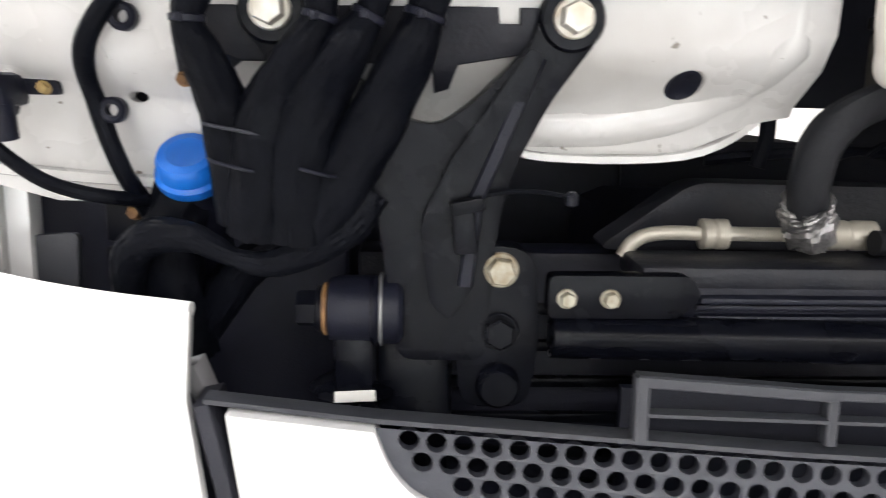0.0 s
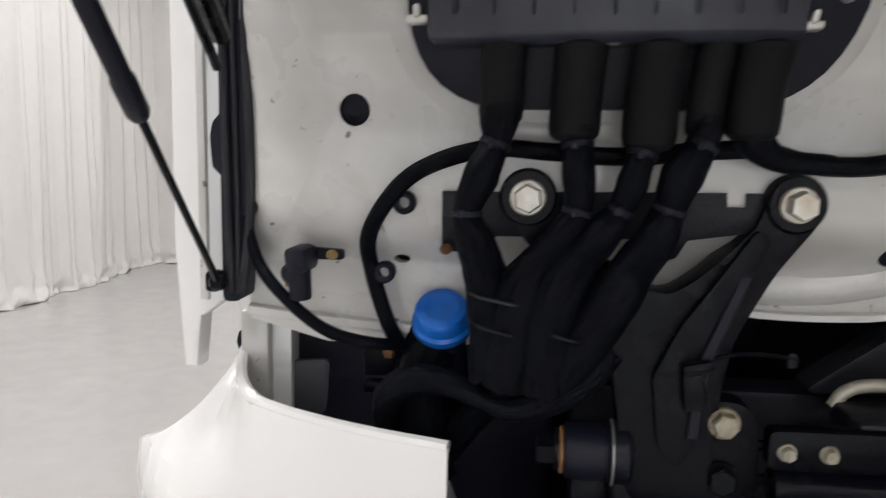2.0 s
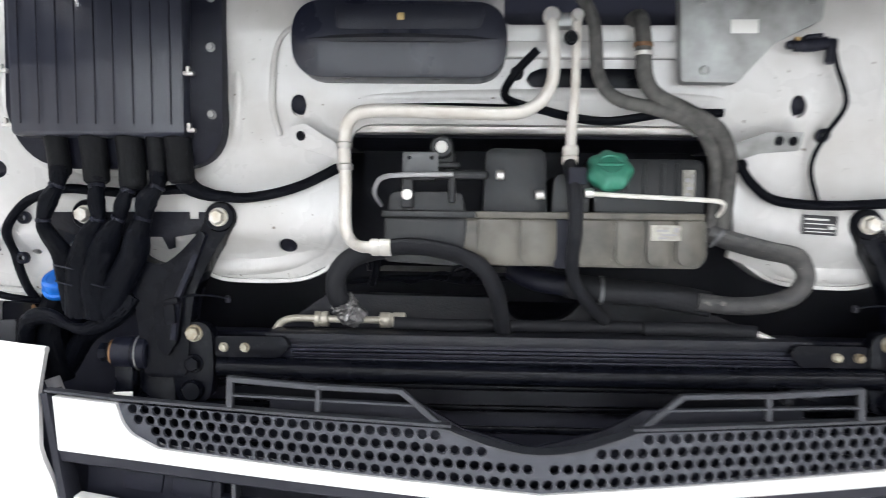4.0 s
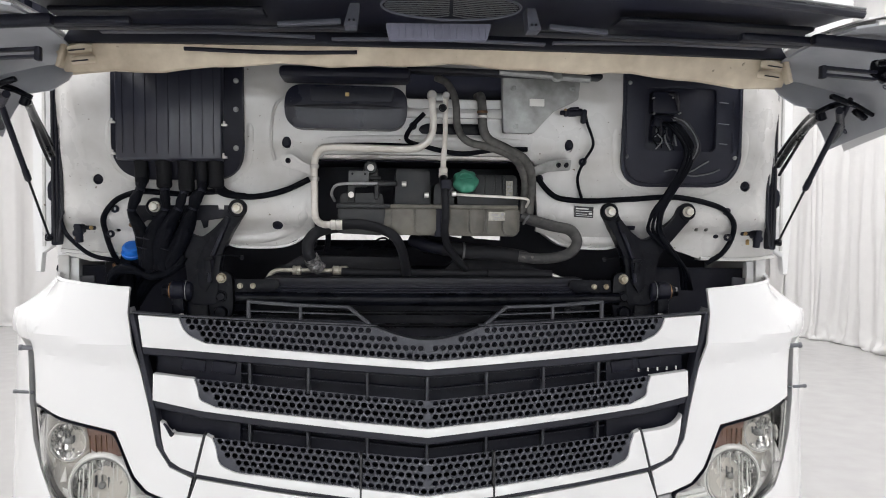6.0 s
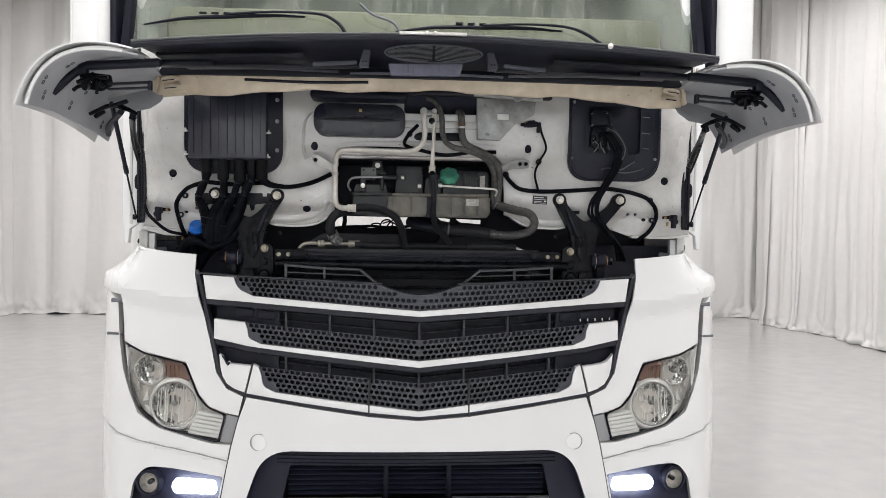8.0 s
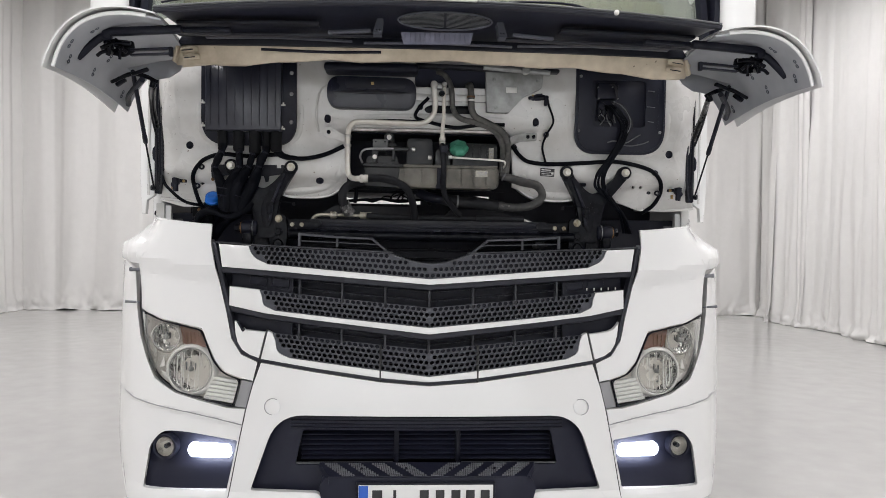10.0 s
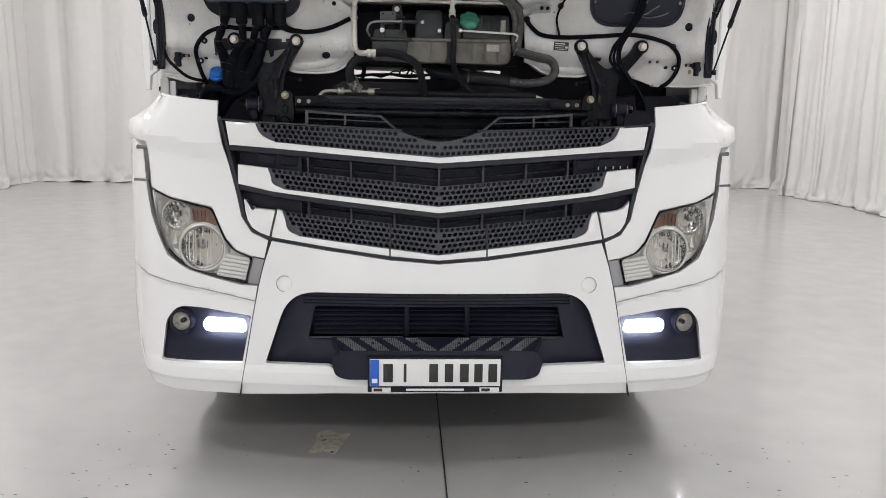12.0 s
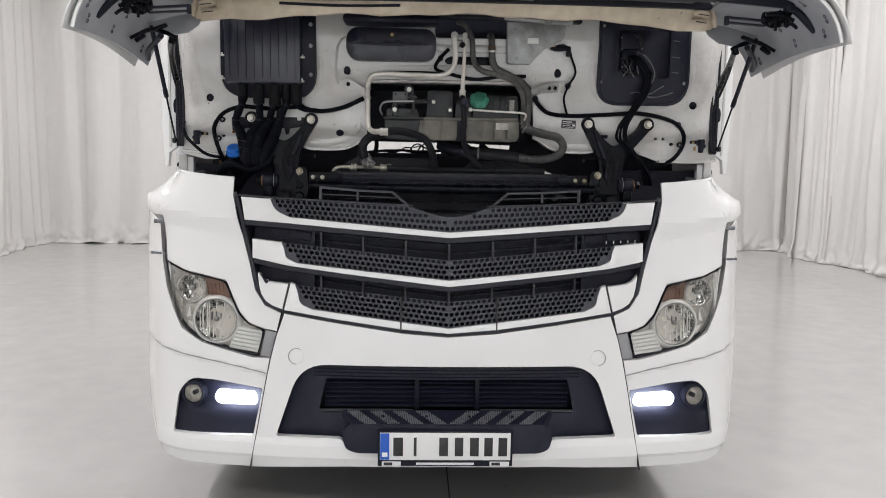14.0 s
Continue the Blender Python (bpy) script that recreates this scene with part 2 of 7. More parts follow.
def pale_film(m):
    """A thin pale film on a pane: dried dirt with rain runs, and patches painted in place of reflections."""
    n, l = m.node_tree.nodes, m.node_tree.links
    tc = n.new("ShaderNodeTexCoord")
    facs = []
    for size, lo, hi, most in (((5.0, 5.0, 1.6), 0.45, 0.72, 0.30), ((46.0, 46.0, 3.0), 0.52, 0.74, 0.20)):
        mp = n.new("ShaderNodeMapping")
        mp.inputs["Scale"].default_value = size
        l.new(tc.outputs["Object"], mp.inputs["Vector"])
        tx = n.new("ShaderNodeTexNoise")
        tx.inputs["Scale"].default_value, tx.inputs["Detail"].default_value = 1.0, 5
        l.new(mp.outputs[0], tx.inputs["Vector"])
        rg = n.new("ShaderNodeMapRange")
        rg.inputs["From Min"].default_value, rg.inputs["From Max"].default_value, rg.inputs["To Max"].default_value = lo, hi, most
        l.new(tx.outputs["Fac"], rg.inputs["Value"])
        facs.append(rg.outputs[0])
    add = n.new("ShaderNodeMath")
    l.new(facs[0], add.inputs[0])
    l.new(facs[1], add.inputs[1])
    df = n.new("ShaderNodeBsdfDiffuse")
    df.inputs[0].default_value = (0.36, 0.37, 0.33, 1)
    mx = n.new("ShaderNodeMixShader")
    out = n["Material Output"]
    l.new(out.inputs[0].links[0].from_socket, mx.inputs[1])
    l.new(df.outputs[0], mx.inputs[2])
    l.new(add.outputs[0], mx.inputs[0])
    l.new(mx.outputs[0], out.inputs[0])


pale_film(SCREEN)


def emitter(name, color, strength):
    m = bpy.data.materials.new(name)
    m.use_nodes = True
    b = m.node_tree.nodes["Principled BSDF"]
    b.inputs["Base Color"].default_value = (0.8, 0.8, 0.8, 1)
    b.inputs["Emission Color"].default_value = (*color, 1)
    b.inputs["Emission Strength"].default_value = strength
    return m


DRL = emitter("led_daylight", (0.90, 0.93, 1.0), 22.0)
DIFFUSER = emitter("lamp_diffuser", (1.0, 0.98, 0.95), 4.0)


# ---- mesh helpers ----
def finish(bm, angle=35):
    bmesh.ops.remove_doubles(bm, verts=bm.verts, dist=1e-5)
    bmesh.ops.recalc_face_normals(bm, faces=bm.faces)
    lim = radians(angle)
    for f in bm.faces:
        f.smooth = True
    for e in bm.edges:
        e.smooth = e.is_manifold and e.calc_face_angle(0) < lim


def skin(p):
    """Sets the outer skin a few centimetres forward of the bay."""
    return Vector((0.990 * p.x, -3.07 + 0.979 * (p.y + 3.1), 1.56 + 0.988 * (p.z - 1.56)))


def tilt_forward(p):
    """The bulkhead and what hangs on it lean forward towards the top."""
    def ease(t):
        t = max(0.0, min(1.0, t))
        return t * t * (3 - 2 * t)
    if p.y > 0.45:
        return p
    f = 0.045 * ease((p.z - 1.64) / 0.06) + 0.055 * ease((p.z - 1.78) / 0.15)
    f *= ease((1.122 - abs(p.x)) / 0.085)
    return Vector((p.x * (1 - 0.18 * f), p.y - f, p.z + 0.003))


def reach_out(p):
    """Brace and latch sit out and up on the hood's wings."""
    return p + Vector((math.copysign(0.030, p.x), 0.0, 0.015))


SETTLE = [None]


def part(name, bm, mat, parent=None, label="", keep=False):
    """Links a bmesh as one mesh object, under its thing or part."""
    if SETTLE[0]:
        for v in bm.verts:
            v.co = SETTLE[0](v.co)
    if not keep:
        finish(bm)
    me = bpy.data.meshes.new(name)
    bm.to_mesh(me)
    bm.free()
    me.materials.append(mat)
    ob = new(name, me)
    if parent is not None:
        up = parent
        while up.parent is not None and up.parent.parent is not None:
            up = up.parent
        ob.parent = up
    if label:
        tagged(ob, label)
    return ob


def thing(name, label, category, at=(0, 0, 0), group="", kind=""):
    ob = new(name)
    ob.empty_display_size = 0.1
    ob.location = at
    return tagged(ob, label, category, group, kind)


def B():
    return bmesh.new()


def spline(pts, per=6):
    """Smooth line through a few points."""
    P = [Vector(p) for p in pts]
    if len(P) < 3:
        return P
    out = []
    for i in range(len(P) - 1):
        p0 = P[i - 1] if i else P[0] * 2 - P[1]
        p1, p2 = P[i], P[i + 1]
        p3 = P[i + 2] if i + 2 < len(P) else P[-1] * 2 - P[-2]
        for k in range(per):
            t = k / per
            out.append(0.5 * ((2 * p1) + (p2 - p0) * t + (2 * p0 - 5 * p1 + 4 * p2 - p3) * t * t + (3 * p1 - p0 - 3 * p2 + p3) * t ** 3))
    out.append(P[-1])
    return out


def tube(bm, pts, r, n=12, per=6, wobble=0.0, flat=1.0, crease=0.0):
    """A round tube along a smooth line; r is one radius or one for each point; crease wrinkles its wrapping lengthwise and aslant."""
    line = spline(pts, per)
    rs = [r] * len(line)
    if isinstance(r, (list, tuple)):
        rs = []
        for i in range(len(line)):
            f = i / (len(line) - 1) * (len(r) - 1)
            a = min(int(f), len(r) - 2)
            rs.append(r[a] + (r[a + 1] - r[a]) * (f - a))
    rings = []
    up = None
    for i, p in enumerate(line):
        d = (line[min(i + 1, len(line) - 1)] - line[max(i - 1, 0)]).normalized()
        if up is None:
            up = d.orthogonal().normalized()
        up = (up - d * up.dot(d))
        up = up.normalized() if up.length > 1e-6 else d.orthogonal().normalized()
        side = d.cross(up)
        ring = []
        for k in range(n):
            a = 2 * math.pi * k / n
            rr = rs[i]
            if crease:
                q = a + 0.05 * i
                fold = noise.noise((math.cos(q) * 2.6 + p.x * 9, math.sin(q) * 2.6 + p.y * 9, i * 0.10 + p.x * 20))
                rr *= 1 - crease * max(0.0, 1 - abs(fold) * 5.5)
            rr *= (1 + wobble * (noise.noise((p.x * 40 + k * 0.7, p.y * 40, p.z * 40 + k * 0.3))))
            ring.append(bm.verts.new(p + up * (math.cos(a) * rr) + side * (math.sin(a) * rr * flat)))
        rings.append(ring)
    for a, b in zip(rings, rings[1:]):
        for k in range(n):
            bm.faces.new((a[k], a[(k + 1) % n], b[(k + 1) % n], b[k]))
    bm.faces.new(rings[0][::-1])
    bm.faces.new(rings[-1])
    return bm


def lathe(bm, at, axis, profile, n=24, caps=True, phase=0.0):
    """Turns a profile of (radius, height) round an axis."""
    ax = Vector(axis).normalized()
    u = ax.orthogonal().normalized()
    v = ax.cross(u)
    at = Vector(at)
    rings = []
    for r, h in profile:
        rings.append([bm.verts.new(at + ax * h + (u * math.cos(phase + 2 * math.pi * k / n) + v * math.sin(phase + 2 * math.pi * k / n)) * r) for k in range(n)])
    for a, b in zip(rings, rings[1:]):
        for k in range(n):
            bm.faces.new((a[k], a[(k + 1) % n], b[(k + 1) % n], b[k]))
    if caps:
        bm.faces.new(rings[0][::-1])
        bm.faces.new(rings[-1])
    return bm


def join(bm, other):
    me = bpy.data.meshes.new("tmp")
    other.to_mesh(me)
    other.free()
    bm.from_mesh(me)
    bpy.data.meshes.remove(me)
    return bm


def box(bm, c, size, bev=0.004, rot=(0, 0, 0), seg=2):
    """A box with rounded edges."""
    b = bmesh.new()
    bmesh.ops.create_cube(b, size=1)
    bmesh.ops.scale(b, vec=size, verts=b.verts)
    if bev:
        bmesh.ops.bevel(b, geom=b.edges[:], offset=min(bev, min(size) * 0.45), segments=seg, affect="EDGES", profile=0.5)
    bmesh.ops.transform(b, matrix=pose(*c, *rot), verts=b.verts)
    return join(bm, b)


def rounded(pts, r, n=5):
    """The outline with its corners rounded; r is one radius or one for each corner."""
    out = []
    N = len(pts)
    for i in range(N):
        ri = r[i] if isinstance(r, (list, tuple)) else r
        p, a, b = Vector(pts[i]), Vector(pts[i - 1]), Vector(pts[(i + 1) % N])
        if ri <= 0:
            out.append(tuple(p))
            continue
        da, db = (a - p), (b - p)
        k = min(ri, da.length * 0.45, db.length * 0.45)
        s, e = p + da.normalized() * k, p + db.normalized() * k
        for j in range(n + 1):
            t = j / n
            out.append(tuple(s * (1 - t) ** 2 + p * 2 * t * (1 - t) + e * t * t))
    return out


def circle(cx, cz, r, n=16, rz=None):
    return [(cx + r * math.cos(2 * math.pi * k / n), cz + (rz or r) * math.sin(2 * math.pi * k / n)) for k in range(n)]


def panel(bm, outline, thick, at, holes=(), step=0.0, bev=0.0015, zstep=0.0):
    """A sheet cut to an outline in x and z, laid on the surface y = at(x, z) and given its thickness towards +y."""
    b = bmesh.new()
    edges = []
    for loop in (outline, *holes):
        vs = [b.verts.new((p[0], 0, p[1])) for p in loop]
        edges += [b.edges.new((vs[i - 1], vs[i])) for i in range(len(vs))]
    bmesh.ops.triangle_fill(b, use_beauty=True, use_dissolve=False, edges=edges, normal=(0, -1, 0))
    for no, co, st in (((1, 0, 0), 0, step), ((0, 0, 1), 2, zstep)):
        if st:
            lo, hi = min(v.co[co] for v in b.verts), max(v.co[co] for v in b.verts)
            k = math.floor(lo / st) + 1
            while k * st < hi - 1e-4:
                bmesh.ops.bisect_plane(b, geom=b.verts[:] + b.edges[:] + b.faces[:], dist=1e-5, plane_co=[c * k * st for c in no], plane_no=no)
                k += 1
    fn = at if callable(at) else (lambda x, z: at)
    for v in b.verts:
        v.co.y = fn(v.co.x, v.co.z)
    front = b.faces[:]
    bmesh.ops.recalc_face_normals(b, faces=front)
    if front and sum(f.normal.y * f.calc_area() for f in front) > 0:
        bmesh.ops.reverse_faces(b, faces=front)
    rim = [e for e in b.edges if e.is_boundary]
    ret = bmesh.ops.extrude_face_region(b, geom=front)
    moved = [g for g in ret["geom"] if isinstance(g, bmesh.types.BMVert)]
    bmesh.ops.translate(b, verts=moved, vec=(0, thick, 0))
    bmesh.ops.recalc_face_normals(b, faces=b.faces)
    if bev:
        rim = [e for e in rim if e.is_valid and e.is_manifold]
        bmesh.ops.bevel(b, geom=rim, offset=bev, segments=2, affect="EDGES", profile=0.5, clamp_overlap=True)
    return join(bm, b)


def strip(bm, pts, w, d, per=1):
    """A bar of width w (in the x-z plane) and depth d along points (x, y, z)."""
    line = spline(pts, per) if per > 1 else [Vector(p) for p in pts]
    rings = []
    for i, p in enumerate(line):
        t = (line[min(i + 1, len(line) - 1)] - line[max(i - 1, 0)])
        nrm = Vector((-t.z, 0, t.x)).normalized()
        rings.append([bm.verts.new(p + nrm * (w / 2 * s) + Vector((0, q * d, 0))) for s, q in ((-1, 1), (-1, 0.12), (-0.7, 0), (0.7, 0), (1, 0.12), (1, 1))])
    for a, b in zip(rings, rings[1:]):
        for k in range(6):
            bm.faces.new((a[k], a[(k + 1) % 6], b[(k + 1) % 6], b[k]))
    bm.faces.new(rings[0][::-1])
    bm.faces.new(rings[-1])
    return bm


def bolt(bm, at, r, axis=(0, -1, 0), h=0.012, turn=0.3):
    """Washer flange and hexagon head."""
    lathe(bm, at, axis, [(r * 1.0, 0), (r * 1.0, h * 0.25), (r * 0.92, h * 0.35)], 20)
    a = Vector(at) + Vector(axis).normalized() * h * 0.3
    lathe(bm, a, axis, [(r * 0.8, 0), (r * 0.8, h * 0.85), (r * 0.7, h)], 6, phase=turn)
    return bm


def front(x, z):
    """The truck's front surface."""
    ax = abs(x)
    return 0.11 + 0.09 * x * x + 0.083 * (z - 0.8) + 0.13 * (max(0.0, ax - 0.88) / 0.39) ** 4


def chin(x, z):
    """The front surface with its lower lip turned under."""
    return front(x, z) + 0.45 * max(0.0, 0.352 - z) - 0.006 * max(0.0, min(1.0, (0.425 - z) / 0.02)) * max(0.0, min(1.0, (z - 0.345) / 0.01))


def onfront(dy):
    return lambda x, z: front(x, z) + dy


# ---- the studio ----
# glow of the fill panel behind the added gate
FILLGLOW = emitter("gate_fill_glow", (0.90, 0.95, 1.0), 1.2)
bm = B()
box(bm, (0, 1.6, -0.1), (14.2, 20.6, 0.2), 0)
tagged(part("floor", bm, FLOOR), "glossy light grey epoxy studio floor", "floor", kind="structure")
bm = B()
box(bm, (0.035, -3.2, 0.0022), (0.006, 8.4, 0.002), 0)
tagged(part("floor_joint", bm, INK), "thin dark expansion joint in the floor", "floor joint", kind="structure")
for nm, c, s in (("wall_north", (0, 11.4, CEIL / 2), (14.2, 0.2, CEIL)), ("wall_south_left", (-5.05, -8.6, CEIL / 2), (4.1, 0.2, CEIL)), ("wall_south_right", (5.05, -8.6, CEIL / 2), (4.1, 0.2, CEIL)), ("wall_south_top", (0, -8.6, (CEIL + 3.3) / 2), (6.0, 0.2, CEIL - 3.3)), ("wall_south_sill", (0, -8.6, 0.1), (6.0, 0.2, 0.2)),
                 ("wall_west", (-7.0, 1.6, CEIL / 2), (0.2, 19.8, CEIL)), ("wall_east", (7.0, 1.6, CEIL / 2), (0.2, 19.8, CEIL))):
    bm = B()
    box(bm, c, s, 0)
    tagged(part(nm, bm, WALLPAINT), "plain white studio wall behind the curtains", "wall", kind="structure")
bm = B()
box(bm, (0, 1.4, CEIL + 0.1), (14.2, 20.2, 0.2), 0)
tagged(part("ceiling", bm, WALLPAINT), "plain white studio ceiling", "ceiling", kind="structure")
for lx, ly in LAMP_ROWS:
    light = thing("ceiling_light", "long white ceiling light panel, switched on", "ceiling light", (lx, ly, HUNG), "ceiling lights")
    bm = B()
    box(bm, (0, 0, -0.05), (2.5, 0.6, 0.1), 0.01)
    part("frame", bm, WALLPAINT, light)
    bm = B()
    box(bm, (0, 0, -0.108), (2.4, 0.5, 0.012), 0.004)
    part("diffuser", bm, DIFFUSER, light, "glowing white diffuser")
    for dx in (-1.0, 1.0):
        bm = B()
        tube(bm, [(dx, 0, 0), (dx, 0, CEIL - HUNG)], 0.004, 6)
        part("suspension_wire", bm, GREYMETAL, light)
# unseen gate and glowing panel, added to brighten the truck's front
gate = thing("window_1", "unseen wide glazed gate, added to go with the front fill light", "window", kind="structure")
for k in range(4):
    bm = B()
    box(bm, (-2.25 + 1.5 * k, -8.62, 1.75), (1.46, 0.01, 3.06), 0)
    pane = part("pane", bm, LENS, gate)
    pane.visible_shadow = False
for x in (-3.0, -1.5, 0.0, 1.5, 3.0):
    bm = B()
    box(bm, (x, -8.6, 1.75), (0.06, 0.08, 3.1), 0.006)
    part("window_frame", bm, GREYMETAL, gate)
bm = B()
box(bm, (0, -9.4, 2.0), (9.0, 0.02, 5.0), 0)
tagged(part("backdrop", bm, FILLGLOW), "pale glowing fill panel outside the added gate", "sky", kind="structure")


def curtain(a, b, seed, height=6.1):
    """A hanging cloth in irregular soft folds from a to b (floor points); its folds bulge to the left of a-b."""
    rnd = random.Random(seed)
    a, b = Vector((*a, 0)), Vector((*b, 0))
    d = b - a
    w = d.length
    d.normalize()
    nrm = Vector((-d.y, d.x, 0))
    # each fold: place, half width before and after its crest, depth, drift towards the floor, height where it fades
    folds, x = [], 0.05
    while x < w:
        wide = rnd.choice((rnd.uniform(0.06, 0.11), rnd.uniform(0.10, 0.20), rnd.uniform(0.18, 0.36)))
        skew = rnd.uniform(0.3, 0.7)
        folds.append((x, wide * 2 * skew, wide * 2 * (1 - skew), rnd.uniform(0.04, 0.13) * (0.6 + 1.5 * wide), rnd.uniform(-0.16, 0.16), rnd.choice((9.0, 9.0, rnd.uniform(0.8, 2.6)))))
        x += wide * rnd.uniform(1.3, 2.6)
    seams, x = [], rnd.uniform(0.5, 1.2)
    while x < w:
        seams.append((x, rnd.choice((-1, 1)) * rnd.uniform(0.006, 0.014)))
        x += rnd.uniform(0.9, 1.6)
    nu, nv = int(w / 0.02), 44
    bm = B()
    grid = []
    for j in range(nv + 1):
        v = (j / nv) ** 2.1
        z0 = height * v
        fall = max(0.0, 1 - z0 / 3.2)
        live = [(c + dr * fall * fall, l, r, am * min(1.0, max(0.15, (fade + 1.2 - z0) / 1.2))) for c, l, r, am, dr, fade in folds]
        low = max(0.0, 1 - z0 / 0.5)
        row = []
        for i in range(nu + 1):
            s = w * i / nu
            out = 0.0
            for c, l, r, am in live:
                t = s - c
                if -2.2 * l < t < 2.2 * r:
                    q = t / (r if t > 0 else l)
                    out = max(out, am * math.exp(-1.5 * abs(q) ** 1.7))
            for c, step in seams:
                t = s - c - 0.05 * fall
                if -0.35 < t < 0.35:
                    out += step * (1 - abs(t) / 0.35) * (1 if t > 0 else -1) * min(1.0, abs(t) / 0.03)
            out += 0.035 * noise.noise((s * 0.9, seed * 3.7, z0 * 0.30)) + 0.016 * noise.noise((s * 4.2 + z0 * 0.5, seed * 1.9, z0 * 0.5))
            crease = 1 - min(1.0, abs(noise.noise((s * 2.1 + z0 * 0.9, seed * 5.3, z0 * 0.42))) * 7)
            out += 0.012 * crease * crease
            hem = 0.05 * noise.noise((s * 2.6, seed * 2.0, 0)) * low
            out += low * low * (0.07 * (0.5 + noise.noise((s * 2.3, seed * 1.7, 1))) + 0.07 * noise.noise((s * 5.0 + z0 * 3.0, z0 * 8.0, seed)))
            out += low * (0.035 * noise.noise((s * 11.0 + z0 * 9.0, z0 * 14.0 - s * 5.0, seed + 4)))
            p = a + d * s + nrm * (out + 0.02)
            row.append(bm.verts.new((p.x, p.y, max(0.003, z0 + hem + 0.004))))
        grid.append(row)
    for r0, r1 in zip(grid, grid[1:]):
        for i in range(nu):
            bm.faces.new((r0[i], r0[i + 1], r1[i + 1], r1[i]))
    for f in bm.faces:
        f.smooth = True
    ob = part("curtain", bm, CLOTH, keep=True)
    sol = ob.modifiers.new("thickness", "SOLIDIFY")
    sol.thickness = 0.004
    return tagged(ob, "white floor-length studio curtain hanging in soft folds", "curtain", "studio curtains")


def curtain_run(points, seed):
    for (a, b) in zip(points, points[1:]):
        d = (Vector(b) - Vector(a)).normalized()
        side = Vector((-d.y, d.x)) * (0.0 if seed % 2 else 0.05)
        curtain(Vector(a) - d * 0.12 + side, Vector(b) + d * 0.12 + side, seed)
        seed += 1


curtain_run([(6.45, 10.75), (4.0, 10.75), (1.4, 10.75), (-1.2, 10.75), (-3.9, 10.75), (-6.35, 10.72)], 11)
curtain_run([(-6.38, 10.6), (-6.3, 8.75), (-6.45, 6.4), (-6.45, 3.6), (-6.45, 0.8), (-6.45, -2.0), (-6.45, -5.0), (-6.45, -8.0)], 31)
curtain_run([(6.45, -8.0), (6.45, -5.0), (6.45, -2.0), (6.45, 0.8), (6.45, 3.6), (6.47, 7.0), (6.42, 8.5), (6.24, 9.1), (6.12, 9.7), (6.3, 10.6)], 51)
curtain_run([(-6.4, -8.2), (-3.1, -8.2)], 71)
curtain_run([(3.1, -8.2), (6.4, -8.2)], 74)

# ---- the truck: outer skin ----
truck = thing("truck", "white truck cab with its front hood open and engine bay bared", "truck")


def mirror(pts):
    return [(-x, z) for x, z in pts][::-1]


def full(half):
    """Outline from its right half, listed from the middle top round to the middle bottom."""
    return half + [(-x, z) for x, z in half[::-1] if abs(x) > 1e-6]


SETTLE[0] = skin
# bumper middle with the lower intake cut out
half = [(0.0, 0.851), (0.194, 0.866), (0.45, 0.901), (0.668, 0.934), (0.700, 0.84), (0.722, 0.752), (0.744, 0.64), (0.772, 0.48), (0.806, 0.292), (0.41, 0.312), (0.0, 0.318)]
cut = rounded([(0.60, 0.732), (0.70, 0.434), (0.43, 0.432), (0.41, 0.396), (-0.41, 0.396), (-0.43, 0.432), (-0.70, 0.434), (-0.60, 0.732)], [0.11, 0.012, 0.02, 0.03, 0.03, 0.02, 0.012, 0.11], 7)
bm = B()
panel(bm, full(half), 0.03, chin, [cut], 0.06, 0.004, 0.025)
finish(bm, 10)
bumper = part("bumper", bm, WHITE, truck, "glossy white painted bumper with wide dark intake", keep=True)
for s in (1, -1):
    bm = B()
    cx = 0.6175 * s
    panel(bm, circle(cx, 0.763, 0.0305, 28), 0.006, onfront(-0.0015), bev=0.002)
    part("tow_cover", bm, WHITE, bumper, "round white tow eye cover")
    bm = B()
    lathe(bm, (cx, front(cx, 0.763) - 0.0006, 0.763), (0, -1, 0.05), [(0.0335, -0.004), (0.0335, 0.0003), (0.0308, 0.0003), (0.0308, -0.004)], 32, caps=False)
    part("cover_gap", bm, SIDEGREY, bumper)

# bumper corners with the fog lamp recess cut out
def gapline(x):
    """Height of the seam below the headlight."""
    pts = ((0.70, 0.679), (0.845, 0.710), (0.955, 0.730), (1.089, 0.750), (1.206, 0.767), (1.32, 0.800))
    for (xa, za), (xb, zb) in zip(pts, pts[1:]):
        if x <= xb:
            return za + (zb - za) * (x - xa) / (xb - xa)
    return pts[-1][1]



